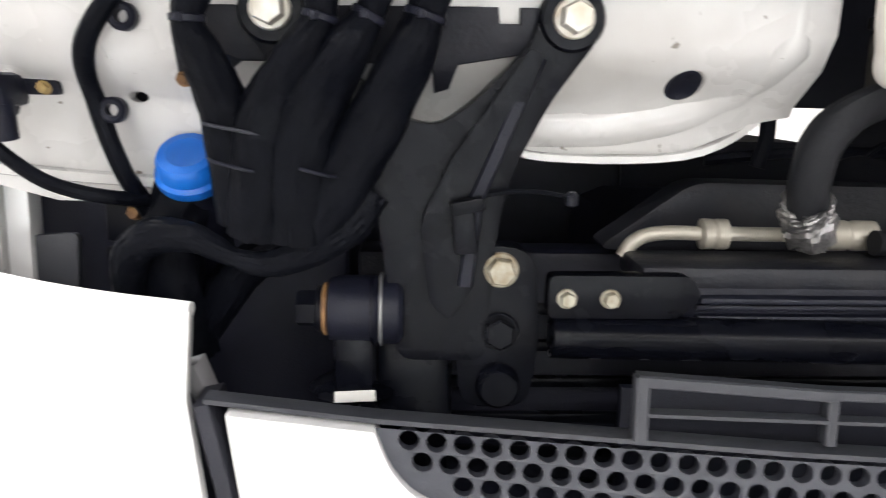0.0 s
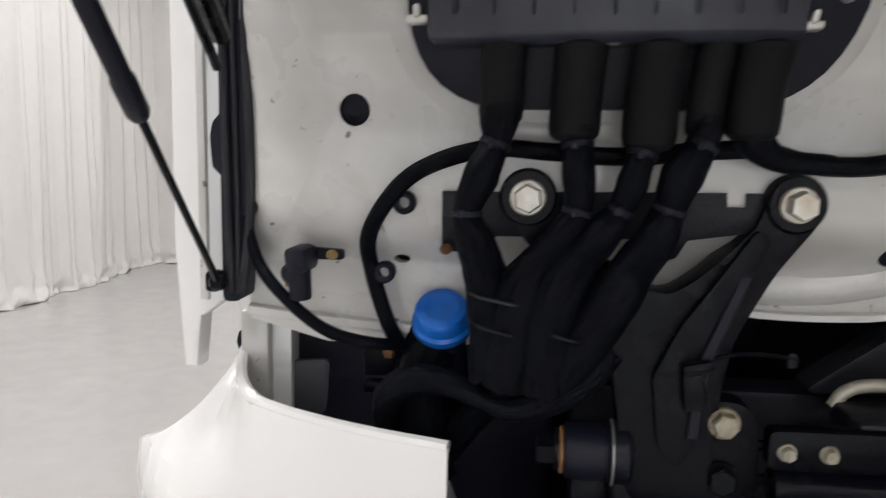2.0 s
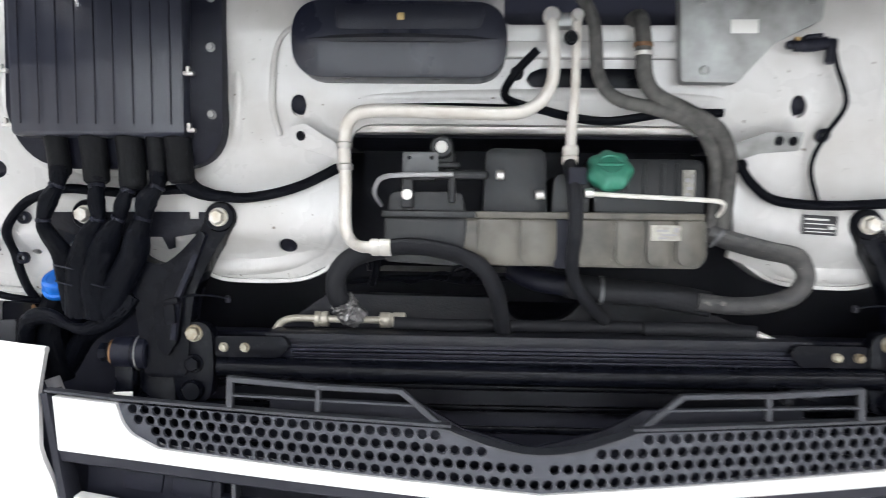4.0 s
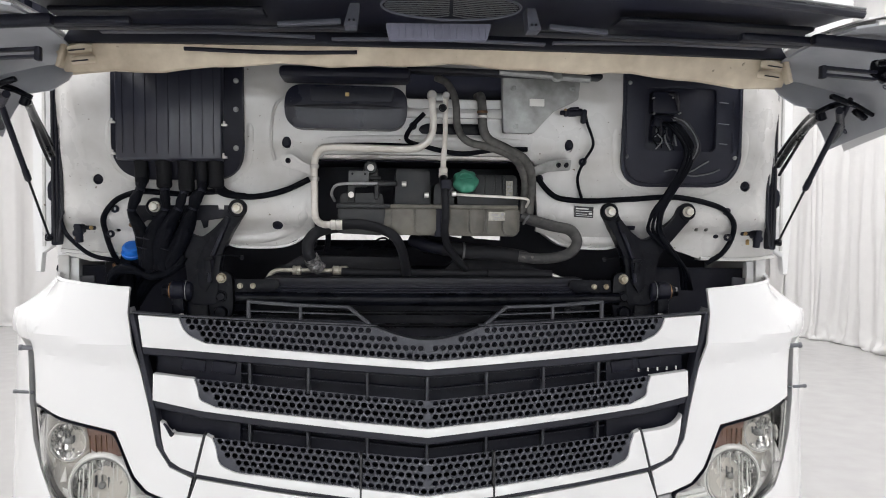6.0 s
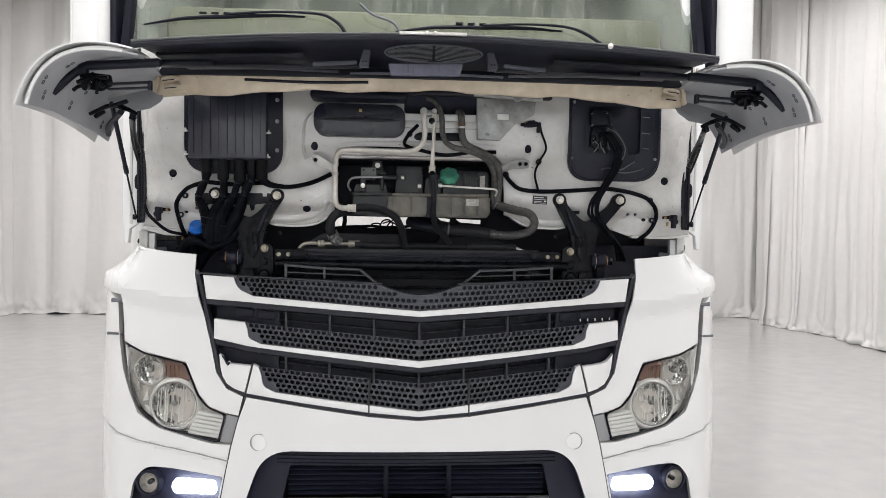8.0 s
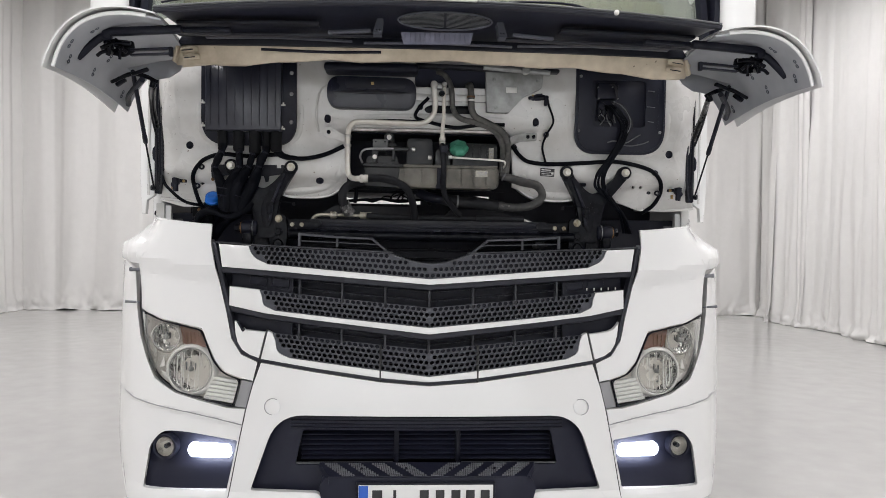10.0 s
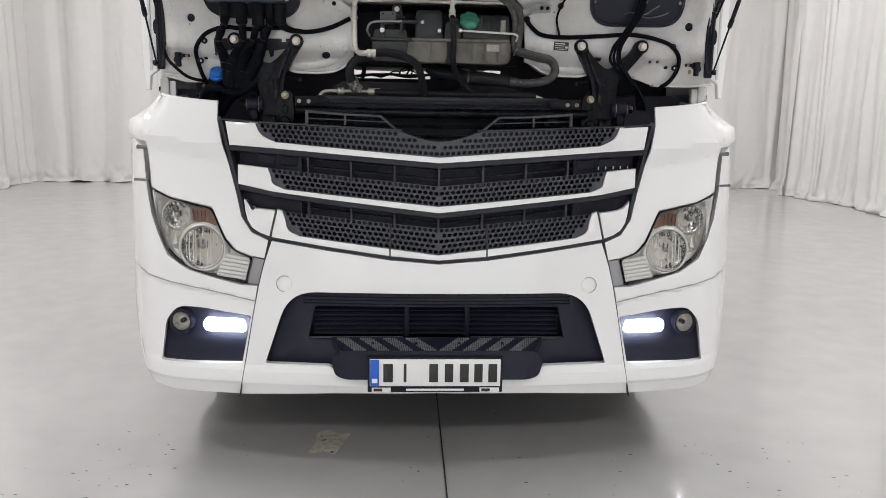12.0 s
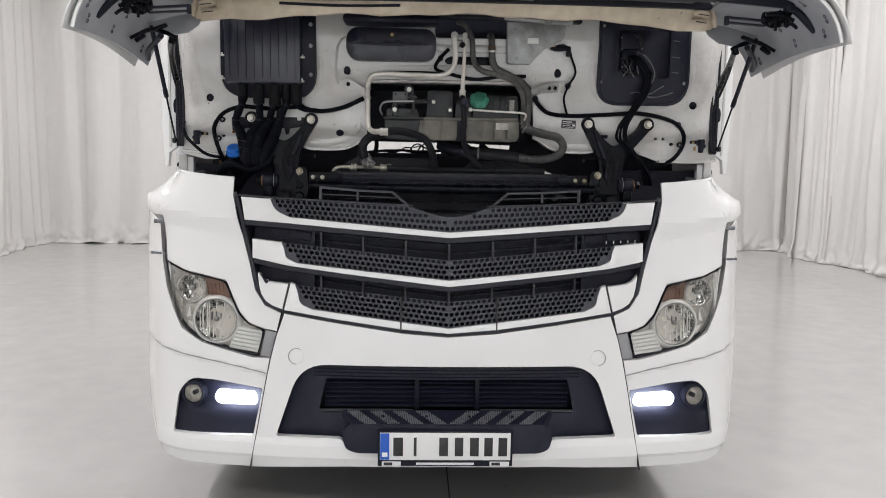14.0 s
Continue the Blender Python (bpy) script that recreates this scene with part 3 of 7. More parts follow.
POD = [(1.146, 0.415), (1.12, 0.588), (1.066, 0.652), (0.968, 0.652), (0.757, 0.624), (0.797, 0.427)]
for s in (1, -1):
    base = [(0.728, 0.750), (0.80, 0.752), (0.90, 0.775), (1.013, 0.804), (1.104, 0.857), (1.146, 0.94), (1.178, 1.02), (1.20, 1.13), (1.215, 1.29),
            (1.292, 1.33), (1.310, 1.1), (1.312, 0.85), (1.302, 0.62), (1.275, 0.45), (1.225, 0.345), (1.19, 0.300), (1.12, 0.290), (0.81, 0.289), (0.776, 0.48), (0.748, 0.64)]

    def corner(x, z):
        y = chin(x, z)
        # a shallow shoulder runs along the corner below the lamp
        return y + 0.010 * max(0.0, min(1.0, (gapline(abs(x)) - 0.004 - z) / 0.012 + 0.5))
    pod = rounded(POD, [0.01, 0.03, 0.05, 0.04, 0.01, 0.008])
    bm = B()
    panel(bm, [(x * s, z) for x, z in base], 0.03, corner, [[(x * s, z) for x, z in pod]], 0.022, 0.004, 0.016)
    finish(bm, 10)
    corner_ob = part("bumper_corner", bm, WHITE, truck, "white bumper corner with fog lamp recess", keep=True)
    # the corner turns back along the flank
    bm = B()
    flank = []
    for z in (0.30, 0.345, 0.40, 0.50, 0.60, 0.85, 1.1, 1.32):
        y0 = chin(1.30 - 0.36 * max(0, 0.56 - z), z)
        flank.append([bm.verts.new((s * (1.298 + dx - 0.36 * max(0, 0.56 - z)), y0 + dy, z)) for dx, dy in ((-0.004, 0.0), (0.022, 0.05), (0.034, 0.14), (0.036, 0.4), (0.036, 0.95))])
    for a, b in zip(flank, flank[1:]):
        for k in range(4):
            bm.faces.new((a[k], a[k + 1], b[k + 1], b[k]))
    bmesh.ops.solidify(bm, geom=bm.faces[:], thickness=0.02)
    part("flank_panel", bm, WHITE, truck)
    bm = B()
    strip(bm, [(s * x, min(corner(x, gapline(x) + d) for d in (-0.006, 0.0, 0.006)) - 0.0012, gapline(x)) for x in [0.735 + 0.0134 * k for k in range(41)]], 0.0045, 0.02)
    part("panel_gap", bm, SIDEGREY, corner_ob)
    # fog lamp pod
    bm = B()
    grown = rounded([(1.165, 0.405), (1.14, 0.60), (1.07, 0.67), (0.96, 0.67), (0.74, 0.64), (0.785, 0.415)], 0.03)
    panel(bm, [(x * s, z) for x, z in grown], 0.02, lambda x, z: front(x, z) + 0.055 - 0.02 * max(0, min(1, (0.55 - z) / 0.04)), [], 0.04, 0.001, 0.02)
    pod_ob = part("fog_lamp_pod", bm, PODBLUE, corner_ob, "dark navy plastic lamp pod")
    bm = B()
    fx, fz = 1.046 * s, 0.584
    fy = front(fx, fz)
    ax = Vector((0.25 * s, -1, 0))
    lathe(bm, (fx, fy + 0.06, fz), ax, [(0.047, 0), (0.052, 0.03), (0.05, 0.045), (0.043, 0.043), (0.036, 0.02), (0.012, 0.004)], 32)
    part("fog_lamp", bm, PODBLUE, corner_ob, "round clear fog lamp")
    bm = B()
    lathe(bm, (fx, fy + 0.06, fz), ax, [(0.010, 0.008), (0.024, 0.012), (0.034, 0.026), (0.039, 0.039)], 18, caps=False)
    part("fog_reflector", bm, SILVER, corner_ob)
    bm = B()
    lathe(bm, (fx, fy + 0.06, fz), ax, [(0.010, 0.006), (0.010, 0.030), (0.005, 0.034)], 14)
    part("fog_bulb", bm, BLACK, corner_ob)
    bm = B()
    lathe(bm, (fx, fy + 0.06, fz), ax, [(0.044, 0.038), (0.03, 0.045), (0.004, 0.048)], 32)
    part("fog_lens", bm, LENS, corner_ob)
    bm = B()
    panel(bm, [(x * s, z) for x, z in rounded([(0.780, 0.556), (0.792, 0.602), (0.950, 0.604), (0.960, 0.578), (0.945, 0.553)], 0.016)], 0.03, onfront(0.012), [], 0.04, 0.006)
    part("daylight_lamp", bm, DRL, corner_ob, "lit white LED daytime running lamp")
    bm = B()
    strip(bm, [(s * x, front(x, 0.53) + 0.050, 0.532 - 0.01 * (x - 0.8)) for x in (0.79, 0.9, 1.0)], 0.0025, 0.012)
    part("pod_ridge", bm, STEPGREY, corner_ob)

# lower intake: tray, ribs and step
bm = B()
panel(bm, rounded([(0.62, 0.75), (0.725, 0.42), (0.44, 0.415), (0.44, 0.38), (-0.44, 0.38), (-0.44, 0.415), (-0.725, 0.42), (-0.62, 0.75)], 0.02), 0.02,
      lambda x, z: front(x, z) + 0.05, [rounded([(0.50, 0.665), (0.53, 0.525), (-0.53, 0.525), (-0.50, 0.665)], 0.015)], 0.08, 0.001)
intake = part("intake_surround", bm, PODBLUE, truck, "dark navy lower intake surround")
for k in range(4):
    bm = B()
    z = 0.716 - 0.014 * k
    strip(bm, [(x, front(x, z) + 0.044, z) for x in (-0.55, -0.3, 0, 0.3, 0.55)], 0.006, 0.012)
    part("rib", bm, BLACK, intake)
bm = B()
panel(bm, [(-0.52, 0.675), (-0.55, 0.515), (0.55, 0.515), (0.52, 0.675)], 0.02, 0.27, [], 0, 0)
part("intake_back", bm, BLACK, intake)
for k in range(7):
    bm = B()
    box(bm, (0, 0.225, 0.54 + 0.02 * k), (1.02, 0.03, 0.007), 0.002, (25, 0, 0))
    part("louvre", bm, PODBLUE, intake)
for x in (-0.125, 0.125):
    bm = B()
    box(bm, (x, 0.2, 0.598), (0.02, 0.03, 0.14), 0.003)
    part("louvre_post", bm, BLACK, intake)
for s in (1, -1):
    bm = B()
    strip(bm, [(s * x, 0.165, 0.529) for x in (0.14, 0.3, 0.54)], 0.003, 0.02)
    part("trim_line", bm, STEPGREY, intake)
bm = B()
prof = rounded([(-0.40, 0.512), (-0.425, 0.47), (-0.41, 0.41), (-0.37, 0.396), (0.37, 0.396), (0.41, 0.41), (0.425, 0.47), (0.40, 0.512)], 0.02)
panel(bm, prof, 0.10, lambda x, z: 0.028 + 0.16 * max(0, abs(x) - 0.34), [], 0.05, 0.008)
step = part("step", bm, PODBLUE, truck, "dark plastic step above the number plate")
bm = B()
vs = [(-0.385, 0.033, 0.516), (0.385, 0.033, 0.516), (0.43, 0.125, 0.545), (-0.43, 0.125, 0.545)]
b2 = [bm.verts.new(v) for v in vs] + [bm.verts.new((v[0], v[1], v[2] - 0.03)) for v in vs]
for f in ((0, 1, 2, 3), (7, 6, 5, 4), (0, 4, 5, 1), (1, 5, 6, 2), (2, 6, 7, 3), (3, 7, 4, 0)):
    bm.faces.new([b2[i] for i in f])
part("step_top", bm, PODBLUE, step)
for k in range(-4, 5):
    if k == 0:
        continue
    bm = B()
    x0 = 0.093 * k + (0.02 if k < 0 else -0.02)
    lean = -0.05 if k > 0 else 0.05
    for q in range(8):
        for j in range(6):
            t = q / 8
            x = x0 + lean * (t - 0.5) * -1.6 + (j - 2.5) * 0.0085
            y = 0.038 + 0.0105 * q
            if abs(x) < 0.385 + 0.35 * (y - 0.033):
                box(bm, (x, y, 0.5175 + 0.315 * (y - 0.033)), (0.006, 0.0075, 0.006), 0)
    part("tread_patch", bm, TREAD, step)
for k in (-3, -1, 1, 3):
    bm = B()
    bolt(bm, (0.087 * k, 0.075, 0.53), 0.008, (0, -0.3, 1), 0.006)
    part("step_bolt", bm, BLACK, step)

# number plate with unreadable bars
bm = B()
box(bm, (-0.011, 0.006, 0.428), (0.536, 0.014, 0.148), 0.004)
plate = part("plate_holder", bm, BLACK, truck, "black number plate holder")
bm = B()
box(bm, (-0.011, -0.0025, 0.437), (0.518, 0.004, 0.112), 0.002)
sheet = part("number_plate", bm, PLATEWHITE, plate, "white number plate with blue band")
bm = B()
box(bm, (-0.251, -0.0052, 0.437), (0.036, 0.002, 0.108), 0.0008)
part("blue_band", bm, PLATEBLUE, sheet)
for x, w in ((-0.198, 0.048), (-0.131, 0.014), (-0.018, 0.044), (0.043, 0.042), (0.104, 0.044), (0.160, 0.042), (0.217, 0.044)):
    bm = B()
    box(bm, (x, -0.0052, 0.436), (w * 0.8, 0.002, 0.076), 0.001)
    part("print_bar", bm, INK, sheet)
bm = B()
box(bm, (-0.251, -0.0068, 0.404), (0.022, 0.0015, 0.018), 0.0005)
part("band_mark", bm, PLATEWHITE, sheet)
for x, w, m in ((-0.225, 0.075, PLATEWHITE), (0.205, 0.078, PLATEWHITE), (-0.012, 0.23, PLATEWHITE)):
    bm = B()
    box(bm, (x, -0.0018, 0.3655), (w, 0.003, 0.018 if w < 0.1 else 0.009), 0.0008)
    part("holder_print", bm, m, plate)
for x in (-0.238, 0.19):
    bm = B()
    box(bm, (x, -0.0042, 0.3655), (0.034, 0.002, 0.012), 0.0005)
    part("holder_mark", bm, INK, plate)

# ---- grille ----
def vline(pairs):
    """A broken line of (|x|, z) as a function of x."""
    def f(x):
        ax = abs(x)
        for (a, za), (b, zb) in zip(pairs, pairs[1:]):
            if ax <= b:
                return za + (zb - za) * (ax - a) / (b - a)
        return pairs[-1][1]
    return f


SLATS = [
    # bottom edge, mesh bottom, mesh top, end of mesh (top, bottom), outer top, outer bottom
    dict(low=[(0, 1.254), (0.664, 1.303), (0.833, 1.313)], mlow=[(0, 1.276), (0.9, 1.346)], top=[(0, 1.376), (0.134, 1.376), (0.9, 1.405)], me=(0.728, 0.648), ot=(0.848, 1.405), ob=(0.833, 1.313)),
    dict(low=[(0, 1.057), (0.64, 1.128), (0.80, 1.160)], mlow=[(0, 1.082), (0.9, 1.169)], top=[(0, 1.162), (0.9, 1.244)], me=(0.680, 0.615), ot=(0.800, 1.236), ob=(0.80, 1.160)),
    dict(low=[(0, 0.868), (0.194, 0.884), (0.45, 0.918), (0.668, 0.951)], mlow=[(0, 0.888), (0.9, 0.998)], top=[(0, 0.995), (0.9, 1.080)], me=(0.624, 0.555), ot=(0.642, 1.062), ob=(0.668, 0.951)),
]
bm = B()
strip(bm, [(x, front(x, z) + 0.002, z) for x, z in ((-0.870, 1.408), (-0.80, 1.128), (-0.780, 1.03), (-0.742, 0.972), (-0.672, 0.944), (-0.45, 0.911), (-0.194, 0.877), (0, 0.862),
                                                  (0.194, 0.877), (0.45, 0.911), (0.672, 0.944), (0.742, 0.972), (0.780, 1.03), (0.80, 1.128), (0.870, 1.408))], 0.017, 0.05)
grille = part("grille_frame", bm, LIPDARK, truck, "dark grey grille surround")
bm = B()
strip(bm, [(x, front(x, 1.40) + 0.003, z) for x, z in ((-0.868, 1.412), (-0.73, 1.404), (-0.4, 1.391), (-0.15, 1.381))], 0.006, 0.02)
strip(bm, [(x, front(x, 1.40) + 0.003, z) for x, z in ((0.15, 1.381), (0.4, 1.391), (0.73, 1.404), (0.868, 1.412))], 0.006, 0.02)
part("grille_top_edge", bm, GREY, grille)
PITCH = 0.0219


def notch(x):
    """The round dip in the top edge of the upper slat."""
    return 1.376 - 0.040 * math.cos(min(abs(x) / 0.16, 1) * math.pi / 2) if abs(x) < 0.16 else None


for si, S in enumerate(SLATS):
    low, mlow, top = vline(S["low"]), vline(S["mlow"]), vline(S["top"])
    mt, mb = S["me"]
    zmb = mlow(mb)
    xs = [mb * k / 8 for k in range(9)]
    # painted slat: end blocks and the band under the mesh
    right = [(x, mlow(x)) for x in xs] + rounded([(mb, zmb), (mb + 0.05, zmb + 0.022), (mt - 0.012, top(mt) - 0.03), (mt, top(mt))], [0, 0.02, 0.02, 0], 3)[1:]
    right += [S["ot"], S["ob"]]
    under = [(x, low(x)) for x in (0.66, 0.45, 0.194, 0.0) if x < S["ob"][0] - 0.02]
    half = right + under
    out = half + [(-x, z) for x, z in half[::-1][1:-1]]
    bm = B()
    panel(bm, out, 0.03, onfront(-0.006), [], 0.1, 0.0025)
    slat = part("grille_slat", bm, WHITE, grille, "white painted grille slat with perforated mesh")
    # grey lip under the slat
    bm = B()
    ends = S["ob"][0] + 0.004
    lipx = [-ends, -0.66, -0.45, -0.194, 0, 0.194, 0.45, 0.66, ends]
    lipx = [x for i, x in enumerate(lipx) if i in (0, len(lipx) - 1) or abs(x) < ends - 0.02]
    if si < 2:
        strip(bm, [(x, front(x, low(x)) + 0.006, low(x) - 0.012) for x in lipx], 0.026, 0.06)
        part("slat_lip", bm, LIPDARK, slat)
    # perforated mesh: a plate with rows of round holes that shear outwards from the middle
    bm = B()
    rows, hole, tall, shear = (4, 4, 5)[si], 0.0085, 0.0082, PITCH / 2

    def edge_at(v):
        return mb + (mt - mb) * v

    def spot(x, v, depth):
        z = mlow(x) + v * (top(x) - mlow(x))
        if si == 0 and notch(x) is not None:
            z = min(z, notch(x))
        return bm.verts.new((x, front(x, z) + depth, z))

    for s in (1, -1):
        for k in range(rows):
            v0, v1 = k / rows, (k + 1) / rows
            vm = (v0 + v1) / 2
            i, x0 = 0, 0.0
            first = (shear * k) % PITCH
            first += PITCH if first < 0.6 * PITCH else 0
            while x0 < edge_at(v1) + 0.03:
                x1 = first + i * PITCH
                xc = x1 - PITCH / 2
                hgt = top(xc) - mlow(xc)
                solid = xc > edge_at(vm) - 0.008
                if si == 0 and notch(xc) is not None and mlow(xc) + vm * hgt + tall > notch(xc) - 0.002:
                    solid = True
                ring = [(x0 + (x1 - x0) * q / 4, v0) for q in range(4)] + [(x1, v0 + (v1 - v0) * q / 4) for q in range(4)]
                ring += [(x1 - (x1 - x0) * q / 4, v1) for q in range(4)] + [(x0, v1 - (v1 - v0) * q / 4) for q in range(4)]
                outer = [spot(s * x, v, 0.004) for x, v in ring]
                if solid:
                    bm.faces.new(outer)
                else:
                    angs = [math.atan2((v - vm) * hgt, x - xc) for x, v in ring]
                    inner = [spot(s * (xc + hole * math.cos(g)), vm + tall * math.sin(g) / hgt, 0.0048) for g in angs]
                    back = [spot(s * (xc + hole * math.cos(g)), vm + tall * math.sin(g) / hgt, 0.014) for g in angs]
                    for q in range(16):
                        r = (q + 1) % 16
                        bm.faces.new((outer[q], outer[r], inner[r], inner[q]))
                        bm.faces.new((inner[q], inner[r], back[r], back[q]))
                x0, i = x1, i + 1
    part("perforated_mesh", bm, MESHGREY, slat, "dark grey mesh with round holes")
    if si == 0:
        bm = B()
        strip(bm, [(x, front(x, 1.35) + 0.003, notch(x) if notch(x) is not None else 1.376) for x in [-0.17 + 0.017 * k for k in range(21)]], 0.007, 0.04)
        part("notch_rim", bm, GREY, slat)
    if si == 2:
        for x in (-0.194, 0.194):
            bm = B()
            strip(bm, [(x, front(x, 0.95) - 0.013, 0.868), (x, front(x, 0.95) - 0.006, 1.013)], 0.0075, 0.03)
            part("slat_gap", bm, INK, slat)
# white corner pieces beside the lowest slat
for s in (1, -1):
    bm = B()
    panel(bm, [(s * x, z) for x, z in ([(0.778, 1.098), (0.766, 1.092), (0.758, 1.078), (0.748, 1.068), (0.741, 1.071), (0.735, 1.063), (0.722, 1.062), (0.70, 1.060)] if s < 0 else [(0.780, 1.104), (0.770, 1.090), (0.755, 1.076), (0.735, 1.067), (0.70, 1.061)]) + [(0.652, 1.056), (0.676, 0.953), (0.715, 0.966), (0.745, 0.985), (0.764, 1.015), (0.773, 1.05)]], 0.03, onfront(-0.004), [], 0.04, 0.003)
    part("grille_end_piece", bm, WHITE, grille, "white end piece with a broken corner" if s < 0 else "")
    if s < 0:
        bm = B()
        tube(bm, [(-0.764, front(0.76, 1.1) - 0.008, 1.094), (-0.752, front(0.75, 1.08) - 0.012, 1.082), (-0.744, front(0.74, 1.07) - 0.010, 1.068), (-0.738, front(0.74, 1.06) - 0.012, 1.064)], [0.003, 0.005, 0.006, 0.008], 8, 4)
        part("broken_clip", bm, BLACK, grille, "snapped black plastic clip")
    bm = B()
    strip(bm, [(s * 0.646, front(0.646, 1.06) - 0.004, 1.064), (s * 0.672, front(0.672, 0.95) - 0.004, 0.946)], 0.008, 0.03)
    part("seam", bm, INK, grille)
    bm = B()
    strip(bm, [(s * x, front(x, z) + 0.001, z) for x, z in ((0.672, 0.942), (0.702, 0.84), (0.724, 0.752), (0.746, 0.64), (0.774, 0.48), (0.808, 0.289))], 0.005, 0.02)
    part("bumper_seam", bm, INK, bumper)
# dark louvre work between the slats
for zlo, zhi in ((vline([(0, 1.160), (0.9, 1.246)]), vline([(0, 1.240), (0.9, 1.302)])), (vline([(0, 0.99), (0.9, 1.085)]), vline([(0, 1.04), (0.9, 1.145)]))):
    bm = B()
    pts = [(x, zlo(x) - 0.03) for x in (-0.82, -0.4, 0, 0.4, 0.82)] + [(x, zhi(x) + 0.03) for x in (0.82, 0.4, 0, -0.4, -0.82)]
    panel(bm, pts, 0.01, onfront(0.10), [], 0.1, 0)
    backing = part("louvre_back", bm, BLACK, grille)
    bm = B()
    for q in (0.3, 0.75):
        strip(bm, [(x, front(x, 1.2) + 0.05, zlo(x) * (1 - q) + zhi(x) * q) for x in (-0.55, -0.3, 0, 0.3, 0.55)], 0.005, 0.02)
    part("louvre_rail", bm, NAVY, backing)
    for x in (-0.524, -0.352, -0.178, 0, 0.178, 0.352, 0.524):
        bm = B()
        strip(bm, [(x, front(x, 1.2) + 0.04, zlo(x) - 0.02), (x, front(x, 1.2) + 0.04, zhi(x) + 0.02)], 0.010, 0.03)
        part("louvre_post", bm, GREY, backing)
    for s in (1, -1):
        bm = B()
        panel(bm, [(s * 0.55, zlo(0.55) - 0.02), (s * 0.80, zlo(0.8) - 0.02), (s * 0.80, zhi(0.8) + 0.02), (s * 0.55, zhi(0.55) + 0.02)], 0.02, onfront(0.045), [], 0.1, 0.002)
        part("louvre_end", bm, NAVY, backing)
        for x in (0.60, 0.69):
            bm = B()
            box(bm, (s * x, front(x, 1.2) + 0.044, (zlo(x) + zhi(x)) / 2), (0.07, 0.008, 0.035), 0.003, (0, 8 * -s, 0))
            part("louvre_pad", bm, BLACK, backing)

for k in range(5):
    bm = B()
    x = 0.652 + 0.031 * k
    box(bm, (x, front(x, 1.2) + 0.038, 1.236 + 0.03 * (x - 0.65)), (0.005, 0.006, 0.012), 0.002)
    part("louvre_clip", bm, LABEL, grille)

# ---- corner panels, headlights ----
LAMP = [(1.172, 1.122), (1.086, 1.090), (0.917, 1.057), (0.893, 1.004), (0.862, 0.932), (0.820, 0.886), (0.752, 0.862), (0.778, 0.757), (0.90, 0.781), (1.012, 0.808), (1.105, 0.864), (1.145, 0.955)]
for s in (1, -1):
    brow = [(p.x, p.z) for p in spline([(0.886, 0, 1.477), (0.96, 0, 1.482), (1.04, 0, 1.490), (1.10, 0, 1.498), (1.145, 0, 1.507), (1.166, 0, 1.514), (1.178, 0, 1.508), (1.190, 0, 1.484), (1.212, 0, 1.452), (1.25, 0, 1.422), (1.298, 0, 1.398)], 4)]
    shape = brow + [(1.302, 1.335), (1.25, 1.322),
             (1.195, 1.318), (1.18, 1.20), (1.176, 1.132), (1.086, 1.098), (0.912, 1.065), (0.884, 1.004), (0.853, 0.936), (0.812, 0.894), (0.750, 0.871), (0.700, 0.862),
             (0.683, 0.935), (0.750, 0.965), (0.790, 1.026), (0.812, 1.128), (0.884, 1.409)]

    def wing(x, z):
        y = front(x, min(z, 1.5))
        crease = 1.313 + 0.14 * max(0.0, min(0.30, abs(x) - 0.908))
        up = max(0, z - crease)
        lift = -0.036 + 0.32 * up + min(0.028, 0.42 * max(0, crease - z))
        flare = max(0.0, min(1.0, (abs(x) - 1.12) / 0.18)) * max(0, min(1, (z - 1.25) / 0.1))
        wrap = 0.13 * min(1.0, max(0.0, (abs(x) - 1.09) / 0.08)) ** 2 * max(0.0, min(1.0, (z - 1.40) / 0.09))
        return y + lift + 0.014 - 0.02 * flare + wrap
    bm = B()
    panel(bm, [(s * x, z) for x, z in shape], 0.014, wing, [], 0.028, 0.003, 0.022)
    finish(bm, 18)
    cp = part("corner_panel", bm, WHITE, truck, "glossy white corner panel above the headlight", keep=True)
    bm = B()
    tube(bm, [(s * x, wing(x, z) + 0.007, z) for x, z in brow[:22]], 0.0075, 8, 1)
    part("panel_lip", bm, WHITE, cp, "rounded white upper lip of the corner panel")
    # grey trim and pins in the gap behind the corner panel
    bm = B()
    panel(bm, [(s * x, z) for x, z in ((1.176, 1.31), (1.215, 1.31), (1.212, 1.13), (1.185, 1.02), (1.15, 0.93), (1.135, 0.90), (1.155, 1.0), (1.172, 1.13))], 0.02, lambda x, z: front(x, z) + 0.06, [], 0.03, 0.002)
    part("gap_trim", bm, SIDEGREY, cp)
    for z, r, x in ((1.288, 0.0075, 1.178), (1.155, 0.005, 1.192)):
        bm = B()
        lathe(bm, (s * x, front(1.17, z) + 0.035, z), (s, 0, 0.06), [(r * 0.6, 0), (r, 0.004), (r, 0.050), (r * 1.25, 0.052), (r * 1.25, 0.060)], 14)
        part("hinge_pin", bm, TREAD, cp, "dark grey hinge pin")
    # headlight
    outline = [(s * x, z) for x, z in rounded(LAMP, [0.01, 0.02, 0.02, 0.02, 0.02, 0.02, 0.006, 0.006, 0.03, 0.04, 0.05, 0.05], 4)]
    inner = [(s * (x + (0.99 - x) * 0.014), z + (0.93 - z) * 0.014) for x, z in rounded(LAMP, 0.02, 4)]
    bm = B()
    panel(bm, outline, 0.02, onfront(0.006), [inner], 0.05, 0.002)
    hl = part("headlight", bm, BLACK, truck, "clear headlight with chrome reflectors and amber indicator")
    bm = B()
